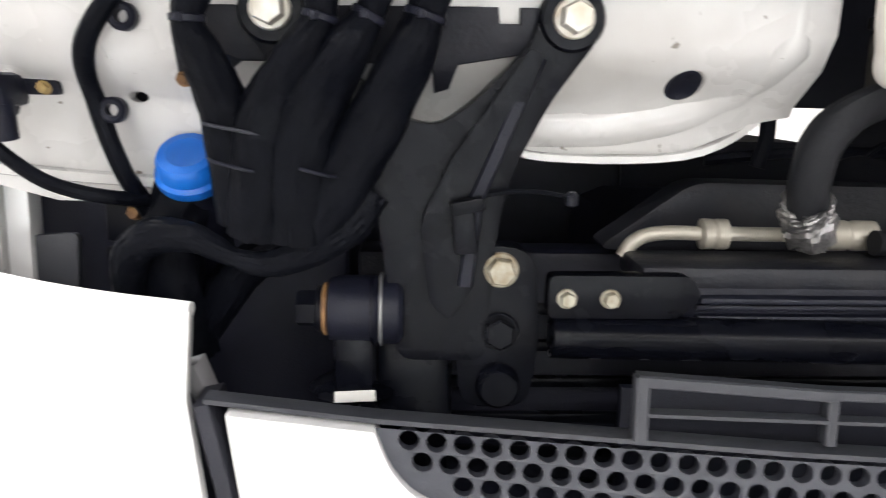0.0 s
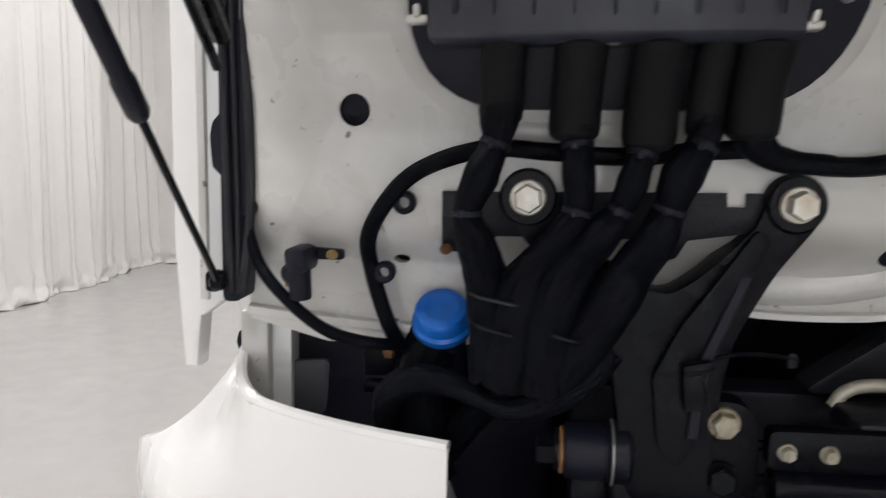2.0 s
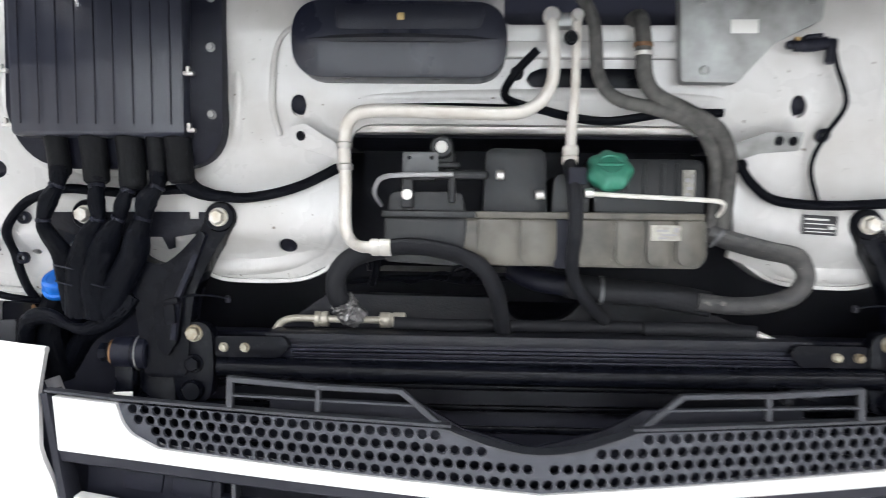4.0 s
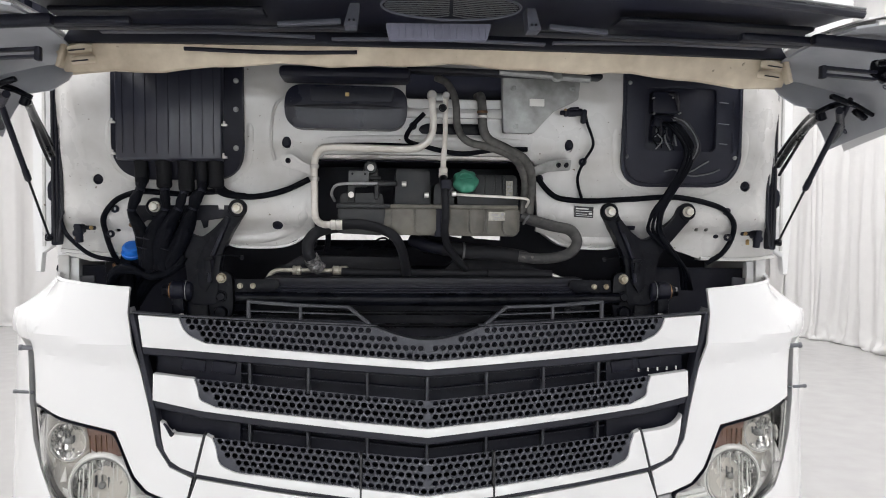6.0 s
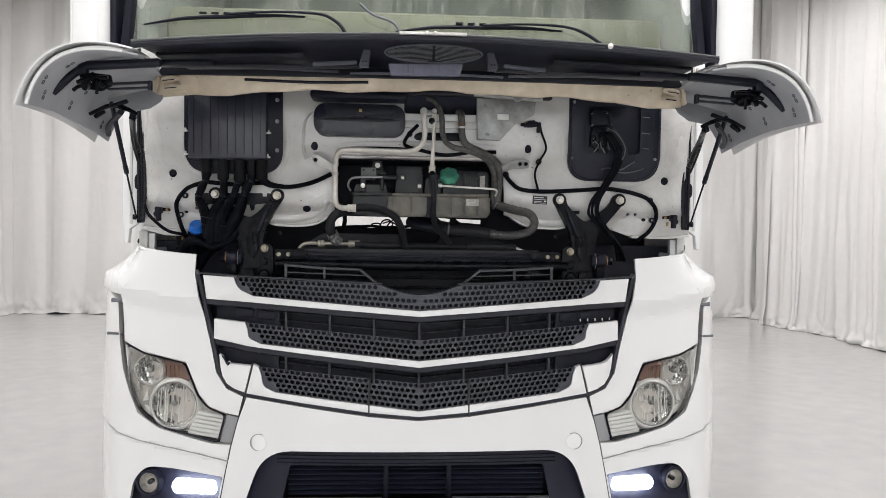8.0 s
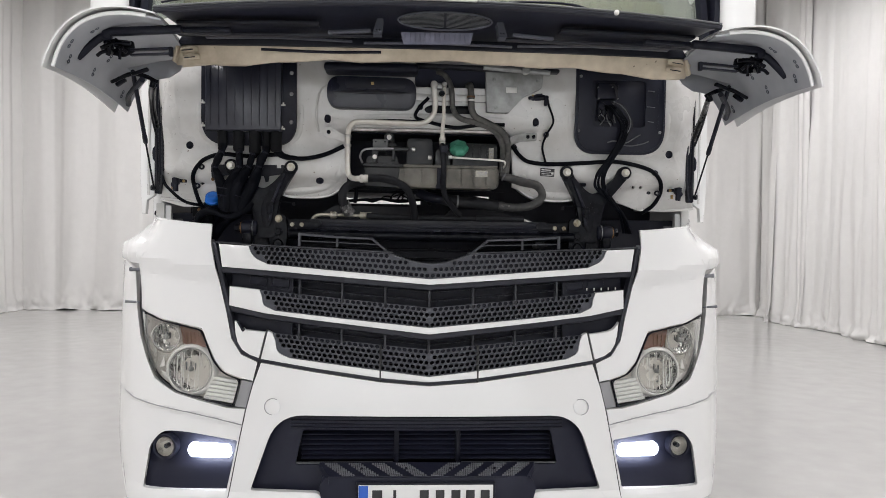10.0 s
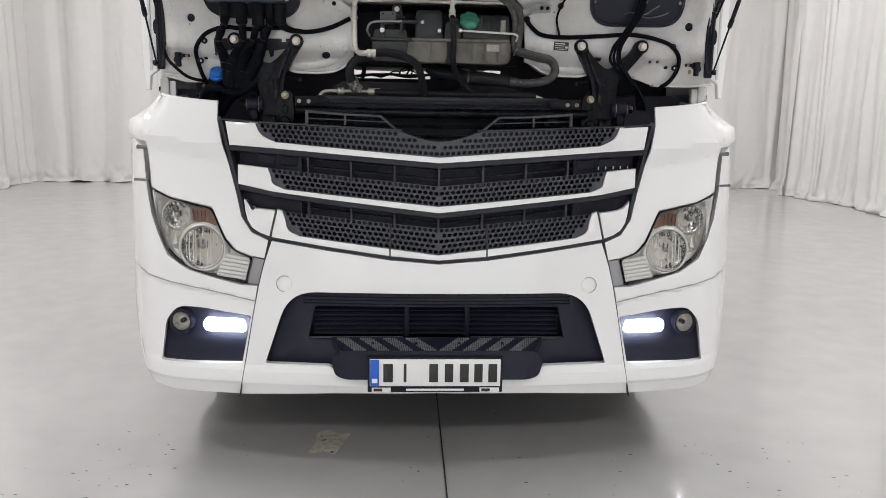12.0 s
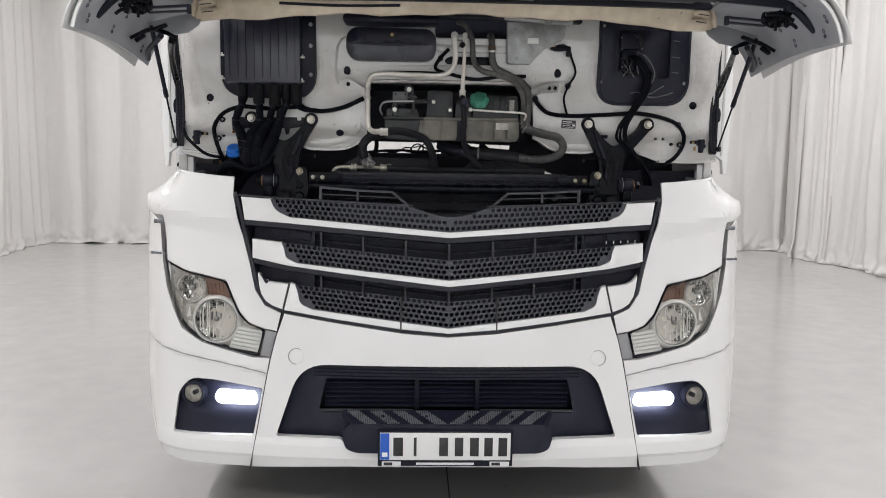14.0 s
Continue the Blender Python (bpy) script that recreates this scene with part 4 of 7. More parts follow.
    panel(bm, outline, 0.01, lambda x, z: front(x, z) + 0.050, [], 0.05, 0)
    part("housing", bm, SILVER, hl)
    for (lx, lz, r, dep) in ((0.957, 0.893, 0.086, 0.05), (1.062, 1.022, 0.054, 0.036)):
        bm = B()
        lx *= s
        y = front(lx, lz) + 0.022
        ax = Vector((0.12 * s, -1, 0.05))
        lathe(bm, (lx, y + dep, lz), ax, [(r * 0.93, dep * 0.8), (r * 1.02, dep), (r * 1.10, dep), (r * 1.12, dep * 0.4)], 40, caps=False)
        refl = part("reflector", bm, CHROME, hl, "round chrome reflector bowl")
        # the bowl is cut into upright flutes, each broken into small mirrors at slightly different tilts
        rnd = random.Random(17 if r > 0.06 else 23)
        nf, nq = 13, 5
        for k in range(nf):
            bm = B()
            x0, x1 = -r + 2 * r * k / nf, -r + 2 * r * (k + 1) / nf
            hgt = math.sqrt(max(0.0, r * r - (min(abs(x0), abs(x1)) + 0.3 * r / nf) ** 2)) * 0.97
            for q in range(nq):
                z0, z1 = -hgt + 2 * hgt * q / nq, -hgt + 2 * hgt * (q + 1) / nq
                tx, tz = rnd.uniform(-0.0022, 0.0022), rnd.uniform(-0.006, 0.006) * (1.0 if r > 0.06 else 0.4)
                quad = []
                for x, z in ((x0 + 0.0005, z0 + 0.0004), (x1 - 0.0005, z0 + 0.0004), (x1 - 0.0005, z1 - 0.0004), (x0 + 0.0005, z1 - 0.0004)):
                    bowl = dep * (1 - 0.75 * min(1.0, (x * x + z * z) / (r * r)))
                    quad.append(bm.verts.new((lx + s * x, y + bowl + tx * (1 if x > (x0 + x1) / 2 else -1) + tz * (1 if z > (z0 + z1) / 2 else -1), lz + z)))
                bm.faces.new(quad)
            for f in bm.faces:
                f.smooth = False
                if f.normal.y > 0:
                    f.normal_flip()
            part("facet", bm, CHROME, refl, keep=True)
        bm = B()
        lathe(bm, (lx, y + dep + 0.004, lz), ax, [(r * 0.98, 0), (r * 0.98, 0.001)], 32)
        part("bowl_back", bm, STEPGREY, refl)
        bm = B()
        lathe(bm, (lx, y + dep * 0.98, lz), ax, [(r * 0.22, 0), (r * 0.24, 0.012), (r * 0.18, 0.016), (0.010, 0.018), (0.010, 0.034), (0.004, 0.038)], 18)
        part("bulb", bm, GREYMETAL, refl)
        for qx, qz, w, h in ((-0.28, 0.14, 0.06, 0.40), (-0.06, 0.20, 0.05, 0.30), (0.16, 0.08, 0.06, 0.42), (0.12, -0.52, 0.11, 0.11)):
            bm = B()
            box(bm, (lx + r * qx, y + dep * 0.62, lz + r * qz), (r * w, 0.012, r * h), 0.002)
            part("dark_facet", bm, STEPGREY, refl)
        # bright upright strips paint the glints on the ridges between the flutes
        for k in range(11 if r > 0.06 else 0):
            qx = -0.82 + 1.64 * k / 10 + rnd.uniform(-0.05, 0.05)
            top, low = 0.86 * math.sqrt(1 - qx * qx), -0.80 * math.sqrt(1 - qx * qx)
            if abs(qx) < 0.3:
                top, low = (0.86, 0.45) if k % 2 else (-0.20, -0.86)
            bm = B()
            strip(bm, [(lx + r * qx, y + dep * 0.34, lz + r * top), (lx + r * (qx + 0.04 * s), y + dep * 0.46, lz + r * (top + low) / 2), (lx + r * (qx + 0.05 * s), y + dep * 0.34, lz + r * low)], r * rnd.uniform(0.025, 0.06), 0.004)
            part("flute_glint", bm, BRIGHT, refl)
        bm = B()
        lathe(bm, (lx, y + 0.004, lz), ax, [(r * 1.03, 0.004), (r * 1.08, 0.007), (r * 1.15, 0.004), (r * 1.24, -0.010), (r * 1.28, -0.026)], 44, caps=False)
        part("bezel_ring", bm, BRIGHT if r > 0.06 else SILVER, refl, "bright ring round the reflector")
        bm = B()
        lathe(bm, (lx, y - 0.001, lz), ax, [(r * 1.0, 0), (r * 1.025, 0.001), (r * 1.05, 0)], 40, caps=False)
        part("bowl_line", bm, GREYMETAL, refl)
    bm = B()
    panel(bm, [(s * x, z) for x, z in rounded([(0.916, 1.050), (1.010, 1.070), (0.990, 0.997), (0.896, 0.984)], 0.01)], 0.02, onfront(0.03), [], 0.03, 0.003)
    ind = part("indicator", bm, AMBER, hl, "amber indicator lamp")
    # bright wedges paint the chrome's reflections beside the main bowl
    for pts in (((1.076, 0.942), (1.070, 0.902), (1.094, 0.896)), ((1.085, 0.882), (1.048, 0.872), (1.040, 0.850), (1.066, 0.848)), ((1.118, 0.985), (1.110, 0.955), (1.122, 0.950))):
        bm = B()
        panel(bm, [(s * x, z) for x, z in pts], 0.006, onfront(0.034), [], 0, 0.001)
        part("wedge_glint", bm, BRIGHT, hl)
    for k in range(5):
        bm = B()
        strip(bm, [(s * (0.93 + 0.016 * k), front(0.95, 1.02) + 0.026, 1.045), (s * (0.927 + 0.016 * k), front(0.95, 1.0) + 0.026, 0.995)], 0.0016, 0.008)
        part("indicator_rib", bm, RUST, ind)
    for k in range(6):
        bm = B()
        z = 0.775 + 0.0155 * k
        xa, xb = 0.778 - 0.004 * k, 0.865 + 0.012 * (5 - k) * 0.6
        strip(bm, [(s * xa, front(xa, z) + 0.018, z), (s * xb, front(xb, z) + 0.026, z + 0.012)], 0.0138, 0.03)
        part("lamp_fin", bm, PLATEWHITE, hl)
    bm = B()
    panel(bm, outline, 0.004, onfront(0.0), [], 0.03, 0.001)
    lens = part("lens", bm, LENS, hl, "clear curved lamp cover")
    lens.visible_shadow = False
    bm = B()
    panel(bm, [(s * x, z) for x, z in ((0.746, 0.862), (0.70, 0.855), (0.726, 0.752), (0.772, 0.757))], 0.03, onfront(0.012), [], 0.03, 0.002)
    part("lamp_end_block", bm, SIDEGREY, hl, "grey plastic block beside the headlight")

# ---- cab shell ----
SETTLE[0] = tilt_forward
WALL = 0.30
arch = rounded([(-0.345, 1.64), (-0.338, 1.882), (0.332, 1.882), (0.348, 1.655)], [0, 0.05, 0.05, 0], 6)
edge = [(-1.105, 2.30), (-1.108, 1.575), (-1.02, 1.552), (-0.93, 1.552), (-0.76, 1.558), (-0.70, 1.61), (-0.62, 1.615), (-0.57, 1.601), (-0.44, 1.604), (-0.375, 1.634)] + arch + \
       [(0.39, 1.639), (0.45, 1.608), (0.57, 1.602), (0.63, 1.614), (0.72, 1.635), (0.80, 1.60), (0.90, 1.565), (1.03, 1.562), (1.135, 1.572), (1.13, 2.30)]
HOLES = [circle(-0.982, 1.799, 0.0155, 18), circle(1.010, 1.801, 0.0165, 18), circle(-0.456, 1.667, 0.017, 18, 0.013),
         circle(-0.425, 1.911, 0.014, 14, 0.019), circle(0.434, 1.915, 0.014, 14, 0.019), circle(-0.937, 1.648, 0.009, 12, 0.005),
         circle(0.866, 1.664, 0.006, 10), circle(0.898, 1.664, 0.006, 10), circle(0.938, 1.642, 0.010, 12, 0.007), circle(0.425, 1.668, 0.010, 12, 0.008),
         rounded([(0.60, 2.135), (0.60, 1.80), (0.972, 1.80), (0.972, 2.135)], [0.02, 0.09, 0.09, 0.02], 8),
         rounded([(-0.07, 2.125), (-0.07, 2.045), (0.245, 2.045), (0.245, 2.125)], 0.012, 4)]
bm = B()


def wallface(x, z):
    """The bulkhead leans and has a shallow pressed shoulder towards its foot."""
    return WALL + 0.03 * max(0.0, min(1.0, (1.70 - z) / 0.10)) - 0.012 * max(0, min(1, (z - 1.95) / 0.08))


panel(bm, edge, 0.02, wallface, HOLES, 0.06, 0.003, 0.03)
bulk = part("bulkhead", bm, CABPAINT, truck, "off-white painted cab bulkhead with dirt specks")
for run, w in ((((-1.108, 1.586), (-1.02, 1.577), (-0.93, 1.571), (-0.77, 1.562)), 0.012), (((0.89, 1.570), (1.03, 1.568), (1.135, 1.578)), 0.012),
               (((-0.62, 1.614), (-0.57, 1.599), (-0.44, 1.602), (-0.375, 1.634), (-0.355, 1.67)), 0.009), (((0.362, 1.67), (0.39, 1.639), (0.45, 1.608), (0.57, 1.600), (0.63, 1.614)), 0.009)):
    bm = B()
    strip(bm, spline([(x, WALL + 0.02, z) for x, z in run], 5), w, 0.05)
    part("bulkhead_flange", bm, CABPAINT, bulk)
bm = B()
tube(bm, [(-0.62, 0.320, 1.628), (-0.50, 0.318, 1.632), (-0.40, 0.316, 1.66), (-0.375, 0.304, 1.71), (-0.372, 0.301, 1.83), (-0.35, 0.300, 1.905), (-0.28, 0.298, 1.925), (0.0, 0.296, 1.93),
          (0.28, 0.298, 1.925), (0.36, 0.300, 1.90), (0.385, 0.302, 1.83), (0.39, 0.306, 1.70), (0.42, 0.318, 1.652), (0.50, 0.320, 1.630), (0.62, 0.320, 1.628)], 0.022, 24, 6)
for v in bm.verts:
    v.co.y += 0.0170 + 0.0065 * max(0.0, min(1.0, (v.co.z - 1.70) / 0.12))
part("pressed_bead", bm, CABPAINT, bulk)
for s, cx, hw in ((-1, -0.7365, 0.203), (1, 0.786, 0.205)):
    bm = B()
    tube(bm, [(cx - hw, 0.302, 2.13), (cx - hw, 0.302, 2.0), (cx - hw, 0.302, 1.90), (cx - hw + 0.02, 0.302, 1.835), (cx - hw + 0.10, 0.302, 1.785), (cx, 0.302, 1.781),
              (cx + hw - 0.10, 0.302, 1.785), (cx + hw - 0.02, 0.302, 1.835), (cx + hw, 0.302, 1.90), (cx + hw, 0.302, 2.0), (cx + hw, 0.302, 2.13)], 0.024, 24, 6)
    for v in bm.verts:
        v.co.y += 0.0192
    part("recess_rim", bm, CABPAINT, bulk)
bm = B()
tube(bm, [(-0.39, 0.290, 2.06), (-0.455, 0.290, 2.02), (-0.47, 0.292, 1.92), (-0.46, 0.294, 1.86)], 0.005, 8, 5)
part("pressed_rib", bm, CABPAINT, bulk)
for i, (x, z) in enumerate(((-0.982, 1.799), (1.010, 1.801), (-0.456, 1.667), (-0.425, 1.913), (0.434, 1.918), (0.425, 1.668), (0.938, 1.642))):
    bm = B()
    y = wallface(x, z)
    lathe(bm, (x, y + 0.004, z), (0, -1, 0), [(0.016, -0.02), (0.016, -0.002), (0.012, 0.0), (0.006, -0.004)], 18)
    part("grommet", bm, BLACK, bulk, "black rubber blanking grommet")

# black boxes paint the shade of the hollow behind the bulkhead; then cab body
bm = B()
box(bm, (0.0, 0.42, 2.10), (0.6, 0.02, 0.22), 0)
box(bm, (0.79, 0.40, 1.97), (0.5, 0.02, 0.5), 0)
part("hollow_shade", bm, BLACK, bulk)
SETTLE[0] = None
bm = B()
box(bm, (0, 1.35, 1.93), (2.2, 1.9, 0.10), 0.01)
box(bm, (0, 2.32, 2.75), (2.3, 0.06, 1.9), 0.01)
box(bm, (0, 1.40, 3.70), (2.36, 1.95, 0.06), 0.02)
for s in (1, -1):
    box(bm, (s * 1.165, 1.42, 2.45), (0.05, 1.86, 2.4), 0.02)
body = part("cab_body", bm, WHITE, truck, "white cab body")
for s in (1, -1):
    # door jamb, seal and side edge beside the bulkhead
    bm = B()
    panel(bm, [(s * x, z) for x, z in ((1.128, 2.30), (1.131, 1.60), (1.160, 1.580), (1.166, 1.522), (1.182, 1.522), (1.190, 1.66), (1.186, 2.30))], 0.03, 0.318, [], 0, 0.006)
    part("door_jamb", bm, WHITE, body, "white cab edge beside the bulkhead")
    bm = B()
    strip(bm, [(s * 1.152, 0.313, 2.28), (s * 1.154, 0.313, 1.60)], 0.010, 0.02)
    part("jamb_fold", bm, CABPAINT, body)
    bm = B()
    panel(bm, rounded([(s * x, z) for x, z in ((1.121, 2.29), (1.121, 1.605), (1.103, 1.605), (1.095, 1.66), (1.093, 1.694), (1.082, 1.700), (1.080, 1.78), (1.083, 1.90), (1.085, 2.29))], 0.006, 3), 0.06, 0.284, [], 0, 0.004)
    part("door_seal", bm, BLACK, body, "black rubber seal")
    for run, r in (((1.116, 1.115, 1.113, 1.110), 0.0045), ((1.105, 1.104, 1.102, 1.104), 0.0026), ((1.094, 1.091, 1.088, 1.099), 0.005)):
        bm = B()
        tube(bm, [(s * x, 0.281, z) for x, z in zip(run, (2.26, 1.9, 1.72, 1.615))], r, 8, 6)
        part("seal_bead", bm, DUSTY, body)
    bm = B()
    panel(bm, rounded([(s * x, z) for x, z in ((1.118, 1.80), (1.118, 1.735), (1.128, 1.745), (1.130, 1.775), (1.127, 1.79))], 0.003, 2), 0.01, 0.280, [], 0, 0.002)
    part("seal_lug", bm, BLACK, body)
    bm = B()
    box(bm, (s * 1.126, 0.275, 1.628), (0.016, 0.02, 0.022), 0.005)
    part("strut_bracket", bm, STEELBLK, body)
    bm = B()
    panel(bm, [(s * x, z) for x, z in ((1.09, 1.56), (1.15, 1.562), (1.15, 1.40), (1.092, 1.40))], 0.03, 0.42, [], 0, 0.004)
    part("cab_post", bm, WHITE, body, "pale painted post below the bulkhead")
    bm = B()
    box(bm, (s * 1.132, 0.415, 1.49), (0.035, 0.02, 0.16), 0.004)
    part("post_edge", bm, CABPAINT, body)
    # windscreen pillar and mirror
    bm = B()
    strip(bm, [(s * 1.215, 0.38, 2.18), (s * 1.17, 0.64, 3.5)], 0.04, 0.12)
    part("screen_pillar", bm, BLACK, body)
    bm = B()
    box(bm, (s * 1.335, 0.44, 2.62), (0.15, 0.22, 0.72), 0.05, seg=4)
    mirror_ob = part("mirror_housing", bm, WHITE, body, "white wing mirror housing")
    bm = B()
    tube(bm, [(s * 1.2, 0.50, 2.95), (s * 1.27, 0.47, 2.97), (s * 1.33, 0.45, 2.9)], 0.025, 10)
    tube(bm, [(s * 1.2, 0.50, 2.32), (s * 1.262, 0.46, 2.33), (s * 1.30, 0.45, 2.4)], 0.025, 10)
    box(bm, (s * 1.250, 0.47, 2.62), (0.03, 0.16, 0.66), 0.012)
    part("mirror_arm", bm, BLACK, mirror_ob)
# windscreen
bm = B()
panel(bm, [(-1.195, 2.16), (1.195, 2.16), (1.15, 3.40), (-1.15, 3.40)], 0.008, lambda x, z: 0.36 + 0.04 * x * x + 0.2 * (z - 2.16), [], 0.15, 0)
ws = part("windscreen", bm, SCREEN, body, "greenish windscreen glass")
ws.visible_shadow = False
bm = B()
box(bm, (0, 0.98, 2.44), (2.2, 0.8, 0.22), 0.06)
box(bm, (0, 1.1, 2.2), (2.2, 0.5, 0.3), 0.02)
part("dashboard", bm, DASH, body, "pale dashboard behind the windscreen")
bm = B()
strip(bm, [(x, 0.345 + 0.04 * x * x, 2.165) for x in (-1.18, -0.8, -0.4, 0, 0.4, 0.8, 1.18)], 0.05, 0.06)
part("cowl", bm, BLACK, body)
for arm, blade in ((((-0.30, 2.36), (-0.318, 2.432), (-0.36, 2.475), (-0.431, 2.501), (-0.62, 2.505), (-0.80, 2.492)), ((-1.145, 2.448), (-0.98, 2.476), (-0.80, 2.486), (-0.62, 2.494), (-0.48, 2.490))),
                   (((0.80, 2.34), (0.777, 2.396), (0.69, 2.455), (0.593, 2.480), (0.42, 2.482), (0.26, 2.470)), ((-0.105, 2.436), (0.06, 2.460), (0.26, 2.466), (0.44, 2.470), (0.60, 2.462)))):
    def glassy(x, z, off):
        return (x, 0.355 + 0.04 * x * x + 0.2 * (z - 2.16) - off, z - 0.024)
    wp = B()
    tube(wp, [glassy(x, z, 0.030) for x, z in arm], [0.008, 0.008, 0.007, 0.006, 0.005, 0.005], 8)
    w = part("wiper", wp, BLACK, body, "black windscreen wiper")
    wp = B()
    tube(wp, [glassy(x, z, 0.012) for x, z in blade], [0.004, 0.008, 0.009, 0.008, 0.004], 8)
    part("wiper_blade", wp, BLACK, w)
    wp = B()
    for k in range(5):
        x = blade[2][0] - 0.1 + 0.05 * k
        box(wp, glassy(x, blade[2][1] + 0.012, 0.02), (0.030, 0.012, 0.010), 0.003)
    part("wiper_bracket", wp, BLACK, w)
bm = B()
tube(bm, [(-0.252, 0.385, 2.518), (-0.20, 0.375, 2.475), (-0.111, 0.37, 2.439), (-0.08, 0.37, 2.38)], 0.0055, 8)
part("washer_arm", bm, TREAD, body)
# front wheels and chassis under the cab
for s in (1, -1):
    bm = B()
    lathe(bm, (s * 0.86, 1.45, 0.5), (s, 0, 0), [(0.29, 0.0), (0.46, 0.0), (0.495, 0.03), (0.50, 0.15), (0.495, 0.27), (0.46, 0.30), (0.30, 0.30)], 40)
    wheel = part("wheel", bm, TYRE, truck, "black truck tyre")
    bm = B()
    lathe(bm, (s * 0.86, 1.45, 0.5), (s, 0, 0), [(0.05, 0.05), (0.12, 0.08), (0.2, 0.18), (0.27, 0.29), (0.295, 0.295)], 32)
    part("rim", bm, GREYMETAL, wheel)
    bm = B()
    box(bm, (s * 0.42, 1.6, 0.78), (0.08, 2.3, 0.26), 0.01)
    part("frame_rail", bm, STEELBLK, truck)
# chassis box made wide and low to keep light off the floor
bm = B()
box(bm, (0, 3.3, 0.55), (2.42, 4.7, 0.78), 0.05)
box(bm, (0, 0.52, 0.52), (2.3, 0.36, 0.40), 0.03)
part("chassis", bm, BLACK, truck, "dark chassis block below the cab, enlarged to shade the floor")
bm = B()
box(bm, (0, 1.45, 0.52), (1.7, 0.14, 0.12), 0.03)
part("axle", bm, STEELBLK, truck)
# unseen boxes added to darken the floor under the bumper
bm = B()
box(bm, (0, 1.15, 0.42), (1.5, 1.9, 0.03), 0.01)
box(bm, (0, 1.9, 0.75), (1.2, 0.5, 0.6), 0.03)
box(bm, (0, 0.5, 0.36), (1.9, 0.6, 0.02), 0.01)
part("underbody_light_block", bm, BLACK, truck)

# ---- radiator and cross member ----
bm = B()
box(bm, (0, 0.46, 1.14), (1.5, 0.06, 0.70), 0.006)
rad = part("radiator", bm, BLACK, truck, "black radiator behind the grille")
for k in range(15):
    bm = B()
    box(bm, (0, 0.425, 0.84 + 0.042 * k), (1.4, 0.012, 0.012), 0.003)
    part("radiator_fin", bm, STEELBLK, rad)
for s in (1, -1):
    bm = B()
    box(bm, (s * 0.98, 0.56, 1.0), (0.42, 0.04, 1.06), 0.01)
    part("side_baffle", bm, BLACK, rad)
bm = B()
panel(bm, rounded([(-0.50, 1.50), (-0.40, 1.572), (-0.062, 1.568), (-0.04, 1.53), (0.005, 1.513), (0.07, 1.53), (0.10, 1.562), (0.30, 1.560), (0.46, 1.50)], [0.02, 0.02, 0.01, 0.02, 0.03, 0.02, 0.01, 0.02, 0.02]), 0.05, 0.40, [], 0, 0.006)
part("fan_cowl", bm, DUSTY, rad, "dusty black fan cowl")
bm = B()
box(bm, (0, 0.95, 1.30), (0.9, 0.9, 0.44), 0.05)
part("engine_block", bm, BLACK, truck)
bm = B()
box(bm, (0, 0.30, 1.502), (0.98, 0.08, 0.022), 0.006)
beam = part("cross_member", bm, DUSTY, truck, "dusty black cross member above the grille")
bm = B()
tube(bm, [(-0.57, 0.25, 1.452), (-0.2, 0.25, 1.447), (0.2, 0.25, 1.447), (0.60, 0.25, 1.450)], 0.0195, 16, 4)
part("cross_tube", bm, STEELBLK, beam)
for z, dy in ((1.485, 0.0), (1.477, 0.008), (1.468, 0.004)):
    bm = B()
    box(bm, (0.02, 0.262 + dy, z), (0.92, 0.03, 0.006), 0.002)
    part("beam_rail", bm, BLACK, beam)
bm = B()
box(bm, (0, 0.285, 1.478), (1.08, 0.05, 0.04), 0.008)
part("beam_core", bm, BLACK, beam)
